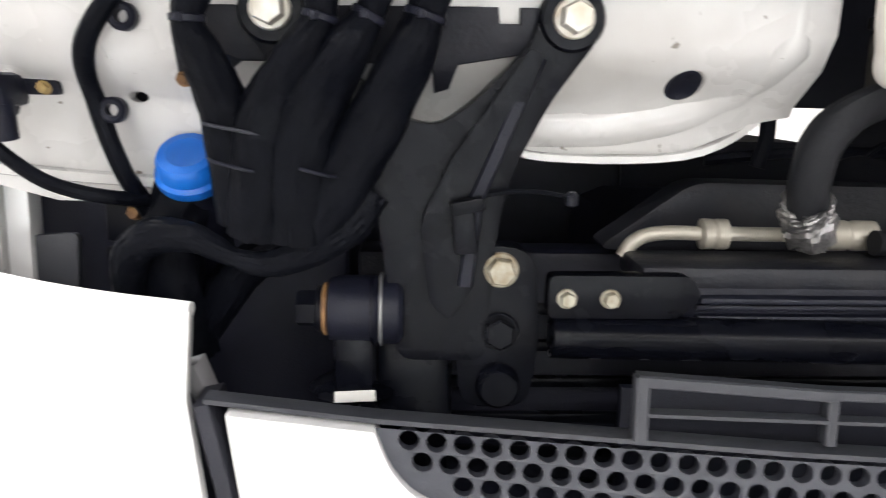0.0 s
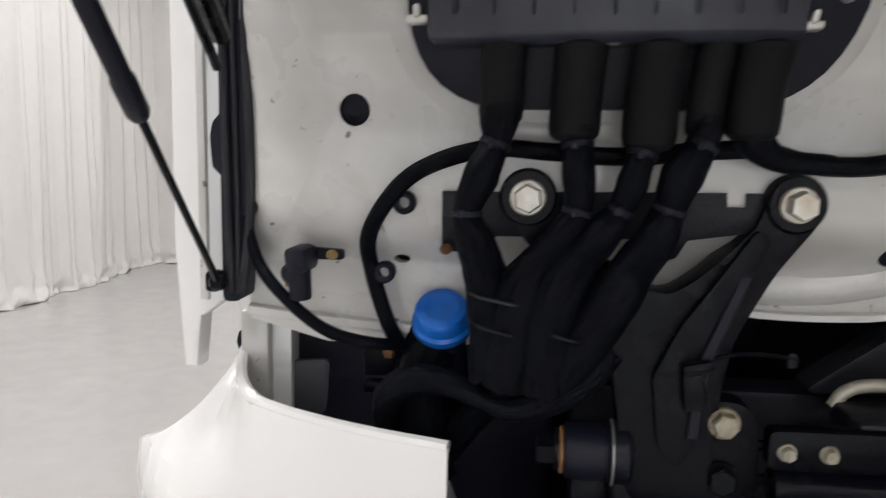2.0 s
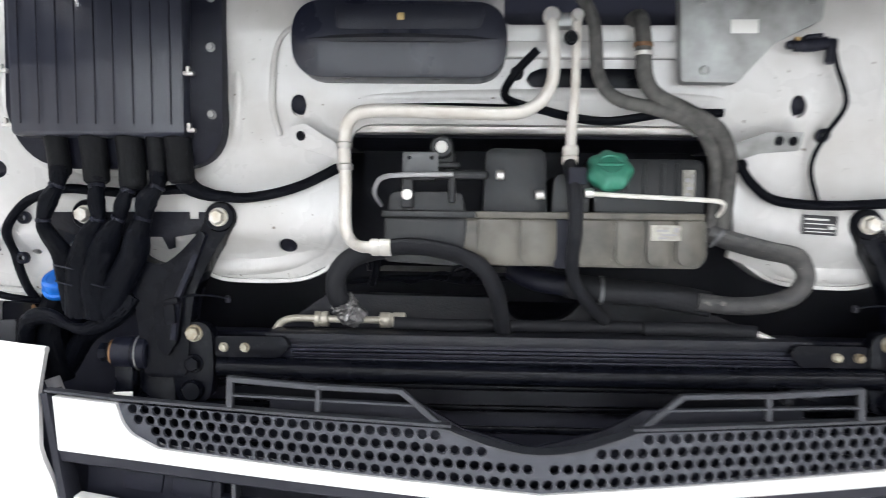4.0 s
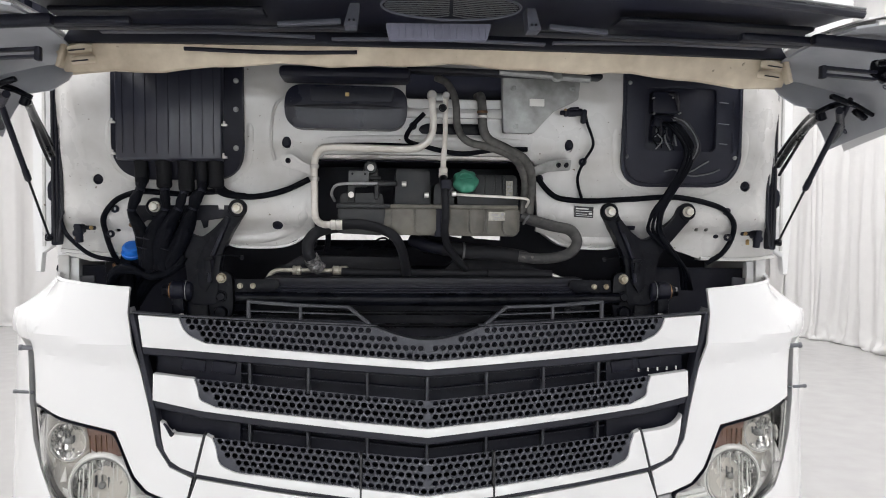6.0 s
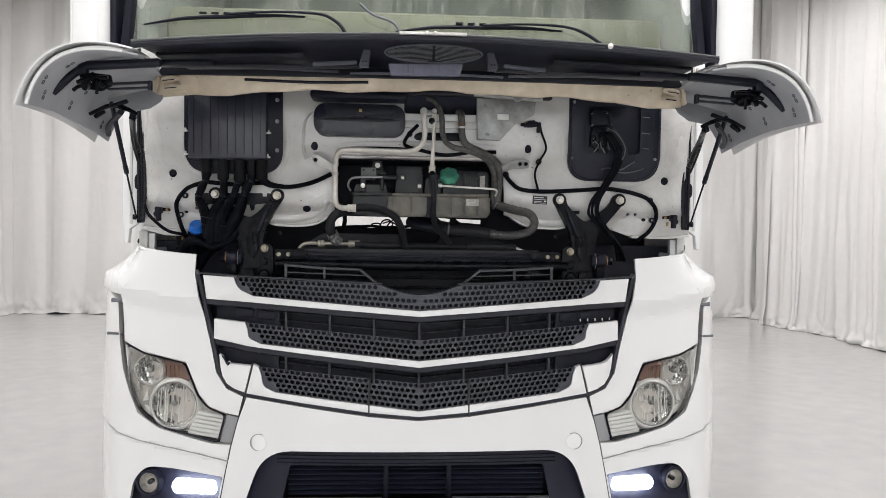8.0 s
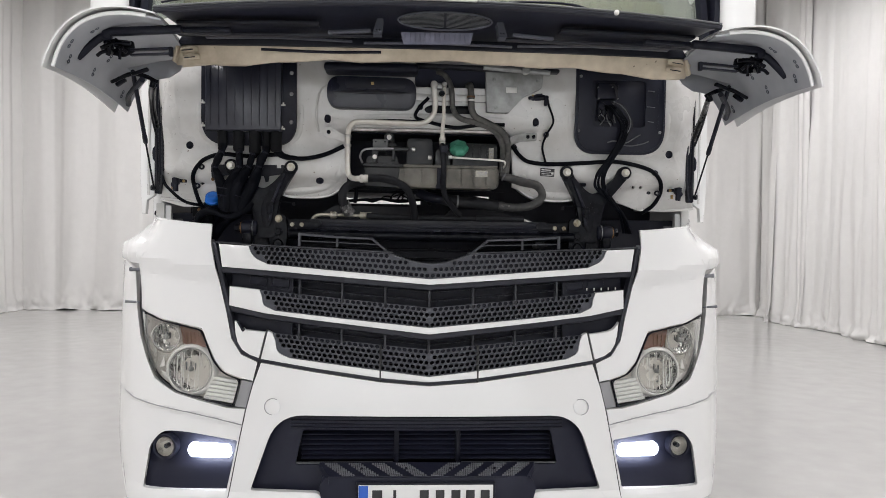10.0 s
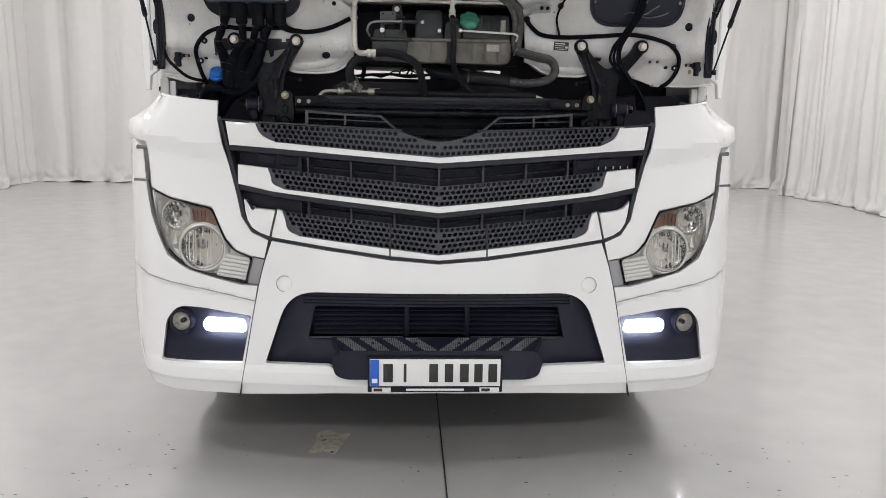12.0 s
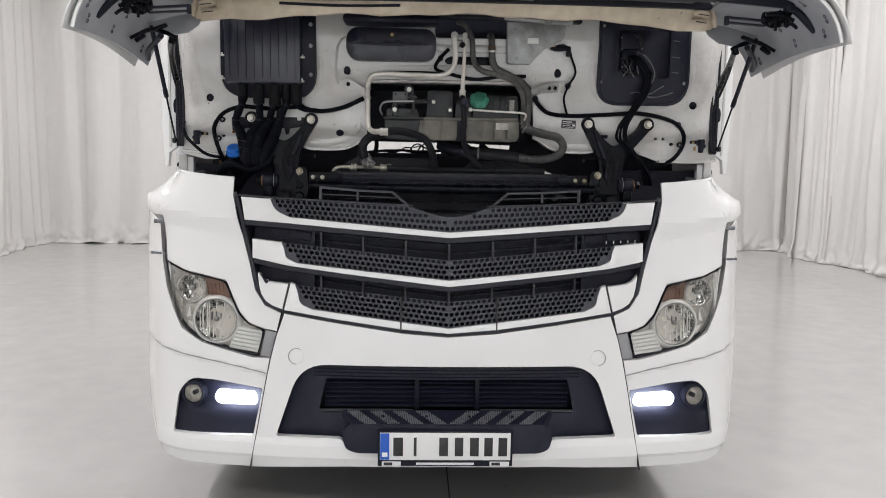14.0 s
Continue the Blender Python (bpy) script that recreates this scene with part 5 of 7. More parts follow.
for s in (1, -1):
    bm = B()
    panel(bm, rounded([(s * 0.575, 1.508), (s * 0.45, 1.508), (s * 0.44, 1.49), (s * 0.46, 1.470), (s * 0.575, 1.470)], 0.008), 0.02, 0.243, [], 0, 0.003)
    part("end_bracket", bm, STEELBLK, beam)
    for x in (0.559, 0.521):
        bm = B()
        bolt(bm, (s * x, 0.243, 1.488), 0.0088, h=0.008, turn=x * 9)
        part("bolt", bm, OLDZINC, beam, "tarnished hexagon bolt")
    bm = B()
    panel(bm, rounded([(s * 0.652, 1.530), (s * 0.585, 1.532), (s * 0.580, 1.44), (s * 0.588, 1.385), (s * 0.648, 1.385), (s * 0.655, 1.44)], [0.03, 0.03, 0.02, 0.02, 0.02, 0.02]), 0.035, 0.252, [], 0, 0.004)
    mount = part("mount_plate", bm, STEELBLK, beam, "black cast mounting plate")
    for z, m, r in ((1.511, OLDZINC, 0.0158), (1.456, STEELBLK, 0.0175), (1.408, STEELBLK, 0.0195)):
        bm = B()
        if z < 1.42:
            lathe(bm, (s * 0.616, 0.252, z), (0, -1, 0), [(r, 0), (r, 0.012), (r * 0.8, 0.018)], 22)
        else:
            bolt(bm, (s * 0.616, 0.252, z), r, h=0.012, turn=z * 7)
        part("bolt", bm, m, mount)
    # cab mount: two arms meet at a hub
    yoke = [(0.566, 1.748), (0.545, 1.737), (0.542, 1.708), (0.580, 1.655), (0.612, 1.590), (0.620, 1.55), (0.628, 1.43), (0.704, 1.43), (0.715, 1.51), (0.726, 1.585), (0.740, 1.60), (0.80, 1.672), (0.824, 1.702), (0.830, 1.730),
            (0.808, 1.748), (0.785, 1.740), (0.768, 1.70), (0.705, 1.640), (0.672, 1.632), (0.640, 1.655), (0.596, 1.702), (0.588, 1.738)]
    bm = B()
    panel(bm, rounded([(s * x, z) for x, z in yoke], 0.014, 3), 0.05, lambda x, z: 0.248 - 0.008 * max(0, min(1, (z - 1.60) / 0.1)), [], 0.03, 0.007, 0.03)
    arm = part("mount_yoke", bm, STEELBLK, truck, "black cast cab mount yoke")
    for (bx, bz) in ((0.566, 1.7205), (0.806 if s < 0 else 0.812, 1.7225)):
        bm = B()
        lathe(bm, (s * bx, 0.290, bz), (0, -1, 0), [(0.027, 0), (0.027, 0.050), (0.0245, 0.054)], 28)
        part("mount_pad", bm, STEELBLK, arm)
        bm = B()
        bolt(bm, (s * bx, 0.236, bz), 0.0168, h=0.017, turn=bx * 5)
        part("bolt", bm, ZINC, arm, "large zinc hexagon bolt")
    bm = B()
    strip(bm, [(s * 0.592, 0.234, 1.69), (s * 0.640, 0.230, 1.575), (s * 0.648, 0.232, 1.50)], 0.012, 0.03)
    part("arm_rib", bm, BLACK, truck)
    bm = B()
    box(bm, (s * 0.648, 0.228, 1.570), (0.028, 0.02, 0.012), 0.003, (0, 12 * s, 0))
    box(bm, (s * 0.650, 0.226, 1.550), (0.020, 0.012, 0.040), 0.003, (0, 6 * s, 0))
    part("cable_bracket", bm, STEELBLK, truck, "small black cable bracket")
    bm = B()
    tube(bm, [(s * 0.646, 0.232, 1.575), (s * 0.615, 0.240, 1.580), (s * 0.585, 0.25, 1.579), (s * 0.558, 0.258, 1.574)], 0.0020, 8, 5)
    lead = part("thin_cable", bm, SHEATH, truck)
    bm = B()
    lathe(bm, (s * 0.556, 0.258, 1.566), (0, -0.2, 1), [(0.003, 0), (0.0055, 0.002), (0.0055, 0.010), (0.003, 0.013)], 14)
    part("cable_end", bm, DUSTY, lead)
    bm = B()
    lathe(bm, (s * 0.700, 0.262, 1.472), (s, 0, 0), [(0.026, 0), (0.0305, 0.004), (0.0305, 0.020), (0.0285, 0.022), (0.0300, 0.024), (0.0300, 0.052), (0.0285, 0.060), (0.0270, 0.064), (0.018, 0.066)], 36)
    hub = part("mount_hub", bm, BLACK, truck, "black rubber bushed mount hub")
    for x, r, m in ((0.7175, 0.0325, GREYMETAL), (0.7255, 0.0308, STEELBLK)):
        bm = B()
        lathe(bm, (s * x, 0.262, 1.472), (s, 0, 0), [(r - 0.003, 0), (r, 0.0006), (r, 0.0022), (r - 0.003, 0.003)], 36)
        part("hub_ring", bm, m, hub)
    bm = B()
    lathe(bm, (s * 0.765, 0.262, 1.472), (s, 0, 0), [(0.021, 0), (0.0235, 0.001), (0.0235, 0.004), (0.021, 0.005)], 24)
    part("hub_washer", bm, RUST, hub)
    bm = B()
    bolt(bm, (s * 0.769, 0.262, 1.472), 0.021, (s, 0, 0), 0.018, 0.2)
    part("hub_nut", bm, STEELBLK, hub)
    bm = B()
    box(bm, (s * 0.742, 0.262, 1.425), (0.036, 0.04, 0.06), 0.008)
    lathe(bm, (s * 0.744, 0.285, 1.388), (0, 0, 1), [(0.036, 0), (0.042, 0.003), (0.036, 0.008), (0.02, 0.012)], 30)
    part("spring_seat", bm, STEELBLK, hub)
    bm = B()
    box(bm, (s * 0.741, 0.240, 1.399), (0.036, 0.004, 0.010), 0.001, (-25, s * 3, 0))
    part("tag", bm, LABEL, hub)
    # raised web on the yoke's face
    bm = B()
    panel(bm, rounded([(s * x, z) for x, z in ((0.686, 1.556), (0.678, 1.486), (0.660, 1.468), (0.640, 1.50), (0.632, 1.575), (0.606, 1.640), (0.588, 1.690), (0.600, 1.698), (0.632, 1.650), (0.662, 1.606))], 0.008, 3), 0.03, lambda x, z: 0.236 - 0.006 * max(0, min(1, (z - 1.60) / 0.1)), [], 0.03, 0.005, 0.03)
    part("yoke_web", bm, STEELBLK, arm)
    bm = B()
    box(bm, (s * 0.69, 0.30, 1.30), (0.07, 0.06, 0.3), 0.012)
    part("mount_foot", bm, STEELBLK, hub)

# open plastic screen above the grille
for s in (1, -1):
    bm = B()
    for a, b, w in (((0.522, 1.451), (0.370, 1.440), 0.010), ((0.370, 1.440), (0.234, 1.436), 0.009), ((0.518, 1.454), (0.518, 1.404), 0.011), ((0.370, 1.440), (0.370, 1.400), 0.009), ((0.234, 1.437), (0.152, 1.370), 0.010), ((0.514, 1.424), (0.202, 1.413), 0.004)):
        strip(bm, [(s * a[0], 0.140, a[1]), (s * b[0], 0.138, b[1])], w, 0.012)
    part("screen_frame", bm, GREY, grille, "dark grey open screen frame")
bm = B()
panel(bm, [(-0.49, 1.385), (-0.2, 1.375), (-0.13, 1.335), (0, 1.30), (0.13, 1.335), (0.2, 1.375), (0.49, 1.385), (0.49, 1.20), (-0.49, 1.20)], 0.01, 0.30, [], 0, 0.001)
part("screen_net", bm, BLACK, grille)
bm = B()
box(bm, (0.465, 0.245, 1.422), (0.05, 0.02, 0.014), 0.005, (0, 12, 0))
box(bm, (0.44, 0.25, 1.412), (0.02, 0.02, 0.02), 0.006)
part("drier_plug", bm, RUBBER, beam)

SETTLE[0] = tilt_forward
# ---- engine bay: fuse box with its looms ----
bm = B()
panel(bm, rounded([(-0.925, 2.14), (-0.925, 1.80), (-0.548, 1.80), (-0.548, 2.14)], [0.01, 0.10, 0.10, 0.01], 9), 0.06, 0.262, [], 0, 0.006)
fuse = part("fuse_box", bm, BLACK, truck, "black plastic fuse box on the bulkhead")
bm = B()
box(bm, (-0.752, 0.244, 1.9925), (0.30, 0.05, 0.285), 0.008)
part("fuse_cover", bm, COVER, fuse, "ribbed black cover with painted streaks of dust and sheen")
for k in range(9):
    bm = B()
    box(bm, (-0.88 + 0.032 * k, 0.2185, 2.0), (0.0013 if k % 2 else 0.002, 0.002, 0.262), 0.0004)
    part("cover_groove", bm, BLACK, fuse)
for x, z in ((-0.912, 1.955), (-0.595, 1.952), (-0.912, 1.868), (-0.598, 1.862), (-0.752, 1.853)):
    bm = B()
    box(bm, (x, 0.236, z), (0.018, 0.012, 0.007), 0.002)
    box(bm, (x, 0.232, z + 0.006), (0.006, 0.010, 0.010), 0.002)
    part("clip", bm, ALU, fuse, "bright metal spring clip")
for z in (2.082, 1.890, 2.0):
    bm = B()
    bolt(bm, (-0.567, 0.262, z), 0.008, h=0.006)
    part("bolt", bm, GREYMETAL, fuse)
LOOMS = [
    ([(-0.838, 0.245, 1.84), (-0.838, 0.240, 1.800), (-0.839, 0.238, 1.786), (-0.842, 0.236, 1.768), (-0.854, 0.230, 1.740), (-0.866, 0.236, 1.708), (-0.856, 0.232, 1.680), (-0.844, 0.232, 1.645), (-0.840, 0.242, 1.605), (-0.838, 0.26, 1.55)],
     [0.016, 0.018, 0.017, 0.0120, 0.0165, 0.0115, 0.0175, 0.021, 0.021, 0.021]),
    ([(-0.774, 0.245, 1.84), (-0.773, 0.240, 1.790), (-0.772, 0.238, 1.780), (-0.771, 0.236, 1.768), (-0.769, 0.230, 1.742), (-0.769, 0.236, 1.711), (-0.786, 0.230, 1.677), (-0.808, 0.226, 1.638), (-0.814, 0.234, 1.60), (-0.822, 0.25, 1.54)],
     [0.016, 0.019, 0.018, 0.0125, 0.0150, 0.0120, 0.020, 0.025, 0.027, 0.027]),
    ([(-0.710, 0.245, 1.84), (-0.709, 0.240, 1.785), (-0.711, 0.238, 1.773), (-0.716, 0.235, 1.761), (-0.724, 0.230, 1.735), (-0.733, 0.238, 1.713), (-0.752, 0.232, 1.682), (-0.776, 0.226, 1.640), (-0.786, 0.232, 1.60), (-0.788, 0.25, 1.54)],
     [0.016, 0.020, 0.017, 0.0115, 0.0140, 0.0115, 0.020, 0.027, 0.029, 0.030]),
    ([(-0.664, 0.245, 1.84), (-0.663, 0.240, 1.790), (-0.663, 0.238, 1.781), (-0.666, 0.238, 1.769), (-0.682, 0.233, 1.743), (-0.691, 0.240, 1.714), (-0.704, 0.234, 1.676), (-0.724, 0.230, 1.632), (-0.752, 0.238, 1.588), (-0.780, 0.255, 1.535)],
     [0.012, 0.015, 0.0145, 0.0125, 0.019, 0.0140, 0.022, 0.025, 0.027, 0.027]),
    ([(-0.626, 0.25, 1.84), (-0.623, 0.25, 1.79), (-0.616, 0.258, 1.772), (-0.590, 0.272, 1.757), (-0.545, 0.276, 1.753)], [0.018, 0.019, 0.016, 0.011, 0.009]),
]
# ribbed rubber boots where the looms leave the fuse box
for x, z, r in ((-0.838, 1.793, 0.0195), (-0.774, 1.780, 0.0225), (-0.710, 1.772, 0.0235), (-0.664, 1.783, 0.0165), (-0.625, 1.782, 0.0230)):
    bm = B()
    lathe(bm, (x, 0.243, z), (0, 0, 1), [(r * 0.72, -0.008), (r * 0.95, -0.003), (r, 0.004), (r * 0.985, 0.034), (r * 1.0, 0.037), (r * 0.98, 0.040), (r * 1.0, 1.850 - z), (r * 0.9, 1.853 - z)], 28)
    part("loom_boot", bm, BOOT, fuse, "dusty black rubber boot over a cable loom")
for pts, rs in LOOMS:
    bm = B()
    tube(bm, pts, rs, 40, 8, wobble=0.05, crease=0.075)
    loom = part("cable_loom", bm, SHEATH, truck, "black sheathed cable loom with cable ties")
    for i in (3, 5):
        if i < len(pts) - 1 and len(pts) > 6:
            bm = B()
            d = Vector(pts[i + 1]) - Vector(pts[i - 1])
            rr = rs[i] + 0.0012
            lathe(bm, Vector(pts[i]) - d.normalized() * 0.003, d, [(rr, 0), (rr + 0.001, 0.001), (rr + 0.001, 0.005), (rr, 0.006)], 18)
            box(bm, (pts[i][0] - 0.003, pts[i][1] - rr, pts[i][2]), (0.006, 0.006, 0.007), 0.0015)
            part("cable_tie", bm, BLACK, loom)
for pts, r in (([(-0.730, 0.255, 1.575), (-0.748, 0.250, 1.548), (-0.780, 0.246, 1.526), (-0.812, 0.246, 1.513), (-0.842, 0.250, 1.516), (-0.880, 0.258, 1.532), (-0.918, 0.27, 1.530), (-0.945, 0.29, 1.505), (-0.955, 0.31, 1.46)], [0.021, 0.020, 0.017, 0.012, 0.0085, 0.013, 0.017, 0.017, 0.013]),
               ([(-0.74, 0.30, 1.59), (-0.78, 0.31, 1.535), (-0.85, 0.33, 1.49), (-0.90, 0.35, 1.42)], 0.020),
               ([(-0.90, 0.33, 1.57), (-0.92, 0.33, 1.50), (-0.91, 0.34, 1.40)], 0.03)):
    bm = B()
    tube(bm, pts, r, 40, 9, wobble=0.08, crease=0.11)
    part("cable_loom", bm, SHEATH, truck, "black sheathed cable loom")
# thin ties round the bundled looms
for z, x0, x1, dy in ((1.627, -0.862, -0.800, 0.0), (1.598, -0.860, -0.806, 0.004), (1.596, -0.800, -0.748, 0.0)):
    bm = B()
    tube(bm, [(x0, 0.236 + dy, z + 0.004), (x0 + 0.010, 0.212 + dy, z + 0.003), ((x0 + x1) / 2, 0.203 + dy, z), (x1 - 0.010, 0.206 + dy, z - 0.004), (x1, 0.226 + dy, z - 0.006)], 0.0016, 8, 5)
    part("cable_tie", bm, LIPDARK if z > 1.61 else BLACK, truck, "thin plastic tie round the looms")
CABLES = [
    ([(-0.60, 0.272, 1.767), (-0.66, 0.276, 1.764), (-0.727, 0.28, 1.758), (-0.797, 0.28, 1.762), (-0.853, 0.278, 1.764), (-0.914, 0.28, 1.744), (-0.948, 0.282, 1.712), (-0.966, 0.286, 1.675), (-0.964, 0.29, 1.638), (-0.950, 0.30, 1.585), (-0.938, 0.325, 1.545), (-0.93, 0.36, 1.50)], 0.0085),
    ([(-0.62, 0.27, 1.772), (-0.57, 0.276, 1.755), (-0.523, 0.277, 1.752), (-0.471, 0.277, 1.760), (-0.418, 0.276, 1.776), (-0.355, 0.275, 1.806)], 0.009),
    ([(-1.108, 0.315, 1.74), (-1.098, 0.298, 1.69), (-1.078, 0.276, 1.643), (-1.046, 0.262, 1.611), (-1.014, 0.27, 1.582), (-0.987, 0.285, 1.567), (-0.955, 0.295, 1.560), (-0.925, 0.33, 1.55), (-0.91, 0.36, 1.53)], 0.0065),
    ([(0.335, 0.27, 1.822), (0.366, 0.275, 1.785), (0.408, 0.28, 1.758), (0.50, 0.281, 1.750), (0.64, 0.281, 1.757), (0.78, 0.278, 1.764), (0.905, 0.281, 1.740), (0.957, 0.283, 1.706), (0.981, 0.29, 1.650), (0.955, 0.305, 1.590), (0.912, 0.33, 1.555)], 0.0085),
    ([(0.474, 0.265, 2.006), (0.482, 0.27, 1.978), (0.503, 0.278, 1.918), (0.478, 0.278, 1.867), (0.464, 0.279, 1.818), (0.479, 0.28, 1.757)], 0.0045),
    ([(-0.014, 0.27, 2.0), (-0.052, 0.272, 1.960), (-0.066, 0.27, 1.922), (-0.009, 0.262, 1.902), (0.096, 0.262, 1.884), (0.202, 0.268, 1.897), (0.30, 0.275, 1.90)], 0.007),
    ([(-0.28, 0.275, 1.905), (-0.15, 0.275, 1.907), (-0.02, 0.272, 1.904)], 0.006),
]
for pts, r in CABLES:
    bm = B()
    tube(bm, pts, r, 10, 7, wobble=0.04)
    part("cable", bm, SHEATH, truck, "black wrapped cable")
for x, z in ((-0.931, 1.712), (-0.951, 1.637), (0.948, 1.722), (0.965, 1.640), (0.478, 1.867), (-0.047, 1.965), (0.347, 1.816)):
    bm = B()
    lathe(bm, (x, 0.296, z), (0, -1, 0), [(0.0055, 0), (0.0115, 0), (0.0115, 0.010), (0.009, 0.013), (0.0055, 0.012), (0.0055, 0)], 18, False)
    part("cable_clip", bm, BLACK, truck, "black plastic cable clip")
bm = B()
panel(bm, [(-0.895, 1.723), (-0.875, 1.723), (-0.735, 1.725), (-0.63, 1.726), (-0.629, 1.713), (-0.612, 1.713), (-0.612, 1.726), (-0.593, 1.726), (-0.600, 1.69), (-0.66, 1.680), (-0.664, 1.660), (-0.676, 1.656), (-0.682, 1.68), (-0.84, 1.68), (-0.866, 1.660), (-0.893, 1.662), (-0.895, 1.70)], 0.006, 0.294, [], 0, 0.001)
brk = part("loom_bracket", bm, DUSTY, truck, "black sheet metal loom bracket")
bm = B()
bolt(bm, (-0.889, 0.294, 1.664), 0.0065, h=0.008)
part("bolt", bm, RUST, brk)
# sensors either side
for s, sx, sz in ((-1, -1.031, 1.643), (1, 1.046, 1.640)):
    bm = B()
    box(bm, (sx, 0.268, sz + 0.010), (0.023, 0.05, 0.028), 0.007)
    lathe(bm, (sx - s * -0.006, 0.262, sz - 0.004), (0, -1, 0), [(0.011, -0.02), (0.011, 0.012), (0.008, 0.016)], 14)
    lathe(bm, (sx, 0.262, sz - 0.03), (0, -0.2, 1), [(0.011, 0), (0.012, 0.03), (0.009, 0.05)], 14)
    sens = part("sensor", bm, BLACK, truck, "black plastic sensor with connector")
    bm = B()
    panel(bm, rounded([(sx - 0.005, sz + 0.020), (sx + s * -0.038, sz + 0.018), (sx + s * -0.038, sz + 0.006), (sx - 0.005, sz + 0.006)], 0.004), 0.008, 0.286, [], 0, 0.001)
    part("sensor_tab", bm, BLACK, sens)
    bm = B()
    bolt(bm, (sx - s * 0.027, 0.285, sz + 0.012), 0.006, h=0.006)
    part("bolt", bm, BRASS, sens, "corroded brass coloured bolt")
    bm = B()
    box(bm, (sx - 0.018, 0.285, sz - 0.015), (0.010, 0.008, 0.018), 0.002)
    part("sensor_foot", bm, BRASS, sens)
# washer filler with blue cap
bm = B()
lathe(bm, (-0.893, 0.317, 1.578), (0, -0.55, 0.8), [(0.024, -0.12), (0.024, 0.0)], 24)
filler = part("filler_neck", bm, BLACK, truck, "black washer filler neck")
bm = B()
lathe(bm, (-0.893, 0.315, 1.580), (0, -0.62, 0.75), [(0.031, -0.004), (0.0325, 0.0), (0.0325, 0.006), (0.029, 0.009), (0.0285, 0.021), (0.026, 0.026), (0.018, 0.0275), (0.0165, 0.0265), (0.004, 0.0265)], 36)
part("filler_cap", bm, BLUE, filler, "bright blue plastic filler cap")
# dark bracket below the bulkhead
bm = B()
box(bm, (-0.955, 0.36, 1.535), (0.06, 0.03, 0.05), 0.004)
box(bm, (-0.958, 0.345, 1.50), (0.05, 0.02, 0.012), 0.002)
low = part("hose_bracket", bm, STEELBLK, truck)
bm = B()
bolt(bm, (-0.955, 0.343, 1.54), 0.008, h=0.008)
part("bolt", bm, RUST, low)
SETTLE[0] = None
for s in (1, -1):
    bm = B()
    panel(bm, rounded([(s * 1.145, 1.498), (s * 1.045, 1.506), (s * 1.05, 1.44), (s * 1.13, 1.40)], 0.01), 0.008, lambda x, z: 0.43, [], 0, 0.001)
    part("inner_flap", bm, GREY, truck, "grey plastic flap inside the corner")
    bm = B()
    tube(bm, [(s * 1.158, 0.432, 1.538), (s * 1.157, 0.432, 1.526), (s * 1.152, 0.430, 1.512), (s * 1.140, 0.418, 1.503)], [0.003, 0.008, 0.007, 0.004], 10, 5, flat=0.5)
    part("flap_hook", bm, BLACK, truck)
    bm = B()
    strip(bm, [(s * 0.888, 0.255, 1.42), (s * 0.868, 0.262, 1.36)], 0.016, 0.03)
    part("panel_tab", bm, SIDEGREY, truck)

SETTLE[0] = tilt_forward
# ---- engine bay: right recess ----
bm = B()
panel(bm, rounded([(0.596, 2.14), (0.596, 1.796), (0.976, 1.796), (0.976, 2.14)], [0.01, 0.095, 0.095, 0.01], 9), 0.02, 0.284,
      [rounded([(0.666, 2.092), (0.666, 1.902), (0.891, 1.902), (0.891, 2.092)], 0.02, 5)], 0, 0.003)
tray = part("recess_tray", bm, TRAYNAVY, truck, "navy black plastic recess with connector and cables")
bm = B()
box(bm, (0.79, 0.2990, 1.99), (0.30, 0.02, 0.26), 0.004)
part("tray_back", bm, TRAYNAVY, tray)
bm = B()
tube(bm, [(0.606, 0.283, 2.13), (0.606, 0.283, 1.90), (0.622, 0.283, 1.836), (0.67, 0.283, 1.808), (0.79, 0.283, 1.805), (0.90, 0.283, 1.808), (0.950, 0.283, 1.836), (0.966, 0.283, 1.90), (0.966, 0.283, 2.13)], 0.0035, 8, 6)
part("tray_lip", bm, TRAYNAVY, tray)
for z, w in ((2.050, 0.030), (1.986, 0.034), (1.926, 0.026)):
    bm = B()
    box(bm, (0.914, 0.283, z), (w, 0.005, 0.003), 0.001, (0, 5, 0))
    part("tray_rib", bm, TREAD, tray)
for z in (1.93, 2.03):
    bm = B()
    box(bm, (0.945, 0.2835, z), (0.003, 0.003, 0.06), 0.001)
    part("tray_rib", bm, TRAYNAVY, tray)
for x, z, m in ((0.617, 2.105, GREYMETAL), (0.958, 2.105, ALU), (0.612, 1.885, STEPGREY), (0.955, 1.885, GREYMETAL)):
    bm = B()
    bolt(bm, (x, 0.284, z), 0.0065, h=0.006)
    part("bolt", bm, m, tray)
bm = B()
box(bm, (0.725, 0.292, 2.046), (0.088, 0.06, 0.066), 0.008)
box(bm, (0.722, 0.298, 1.968), (0.074, 0.05, 0.084), 0.010, (0, 4, 0))
box(bm, (0.700, 0.276, 1.985), (0.030, 0.03, 0.030), 0.008, (0, 20, 0))
conn = part("connector", bm, BLACK, tray, "black multi-pin connector")
bm = B()
tube(bm, [(0.730, 0.262, 2.070), (0.748, 0.256, 2.066), (0.757, 0.254, 2.044), (0.762, 0.258, 2.018)], [0.003, 0.0055, 0.006, 0.003], 10, 5)
part("connector_latch", bm, DUSTY, conn, "dull worn connector latch")
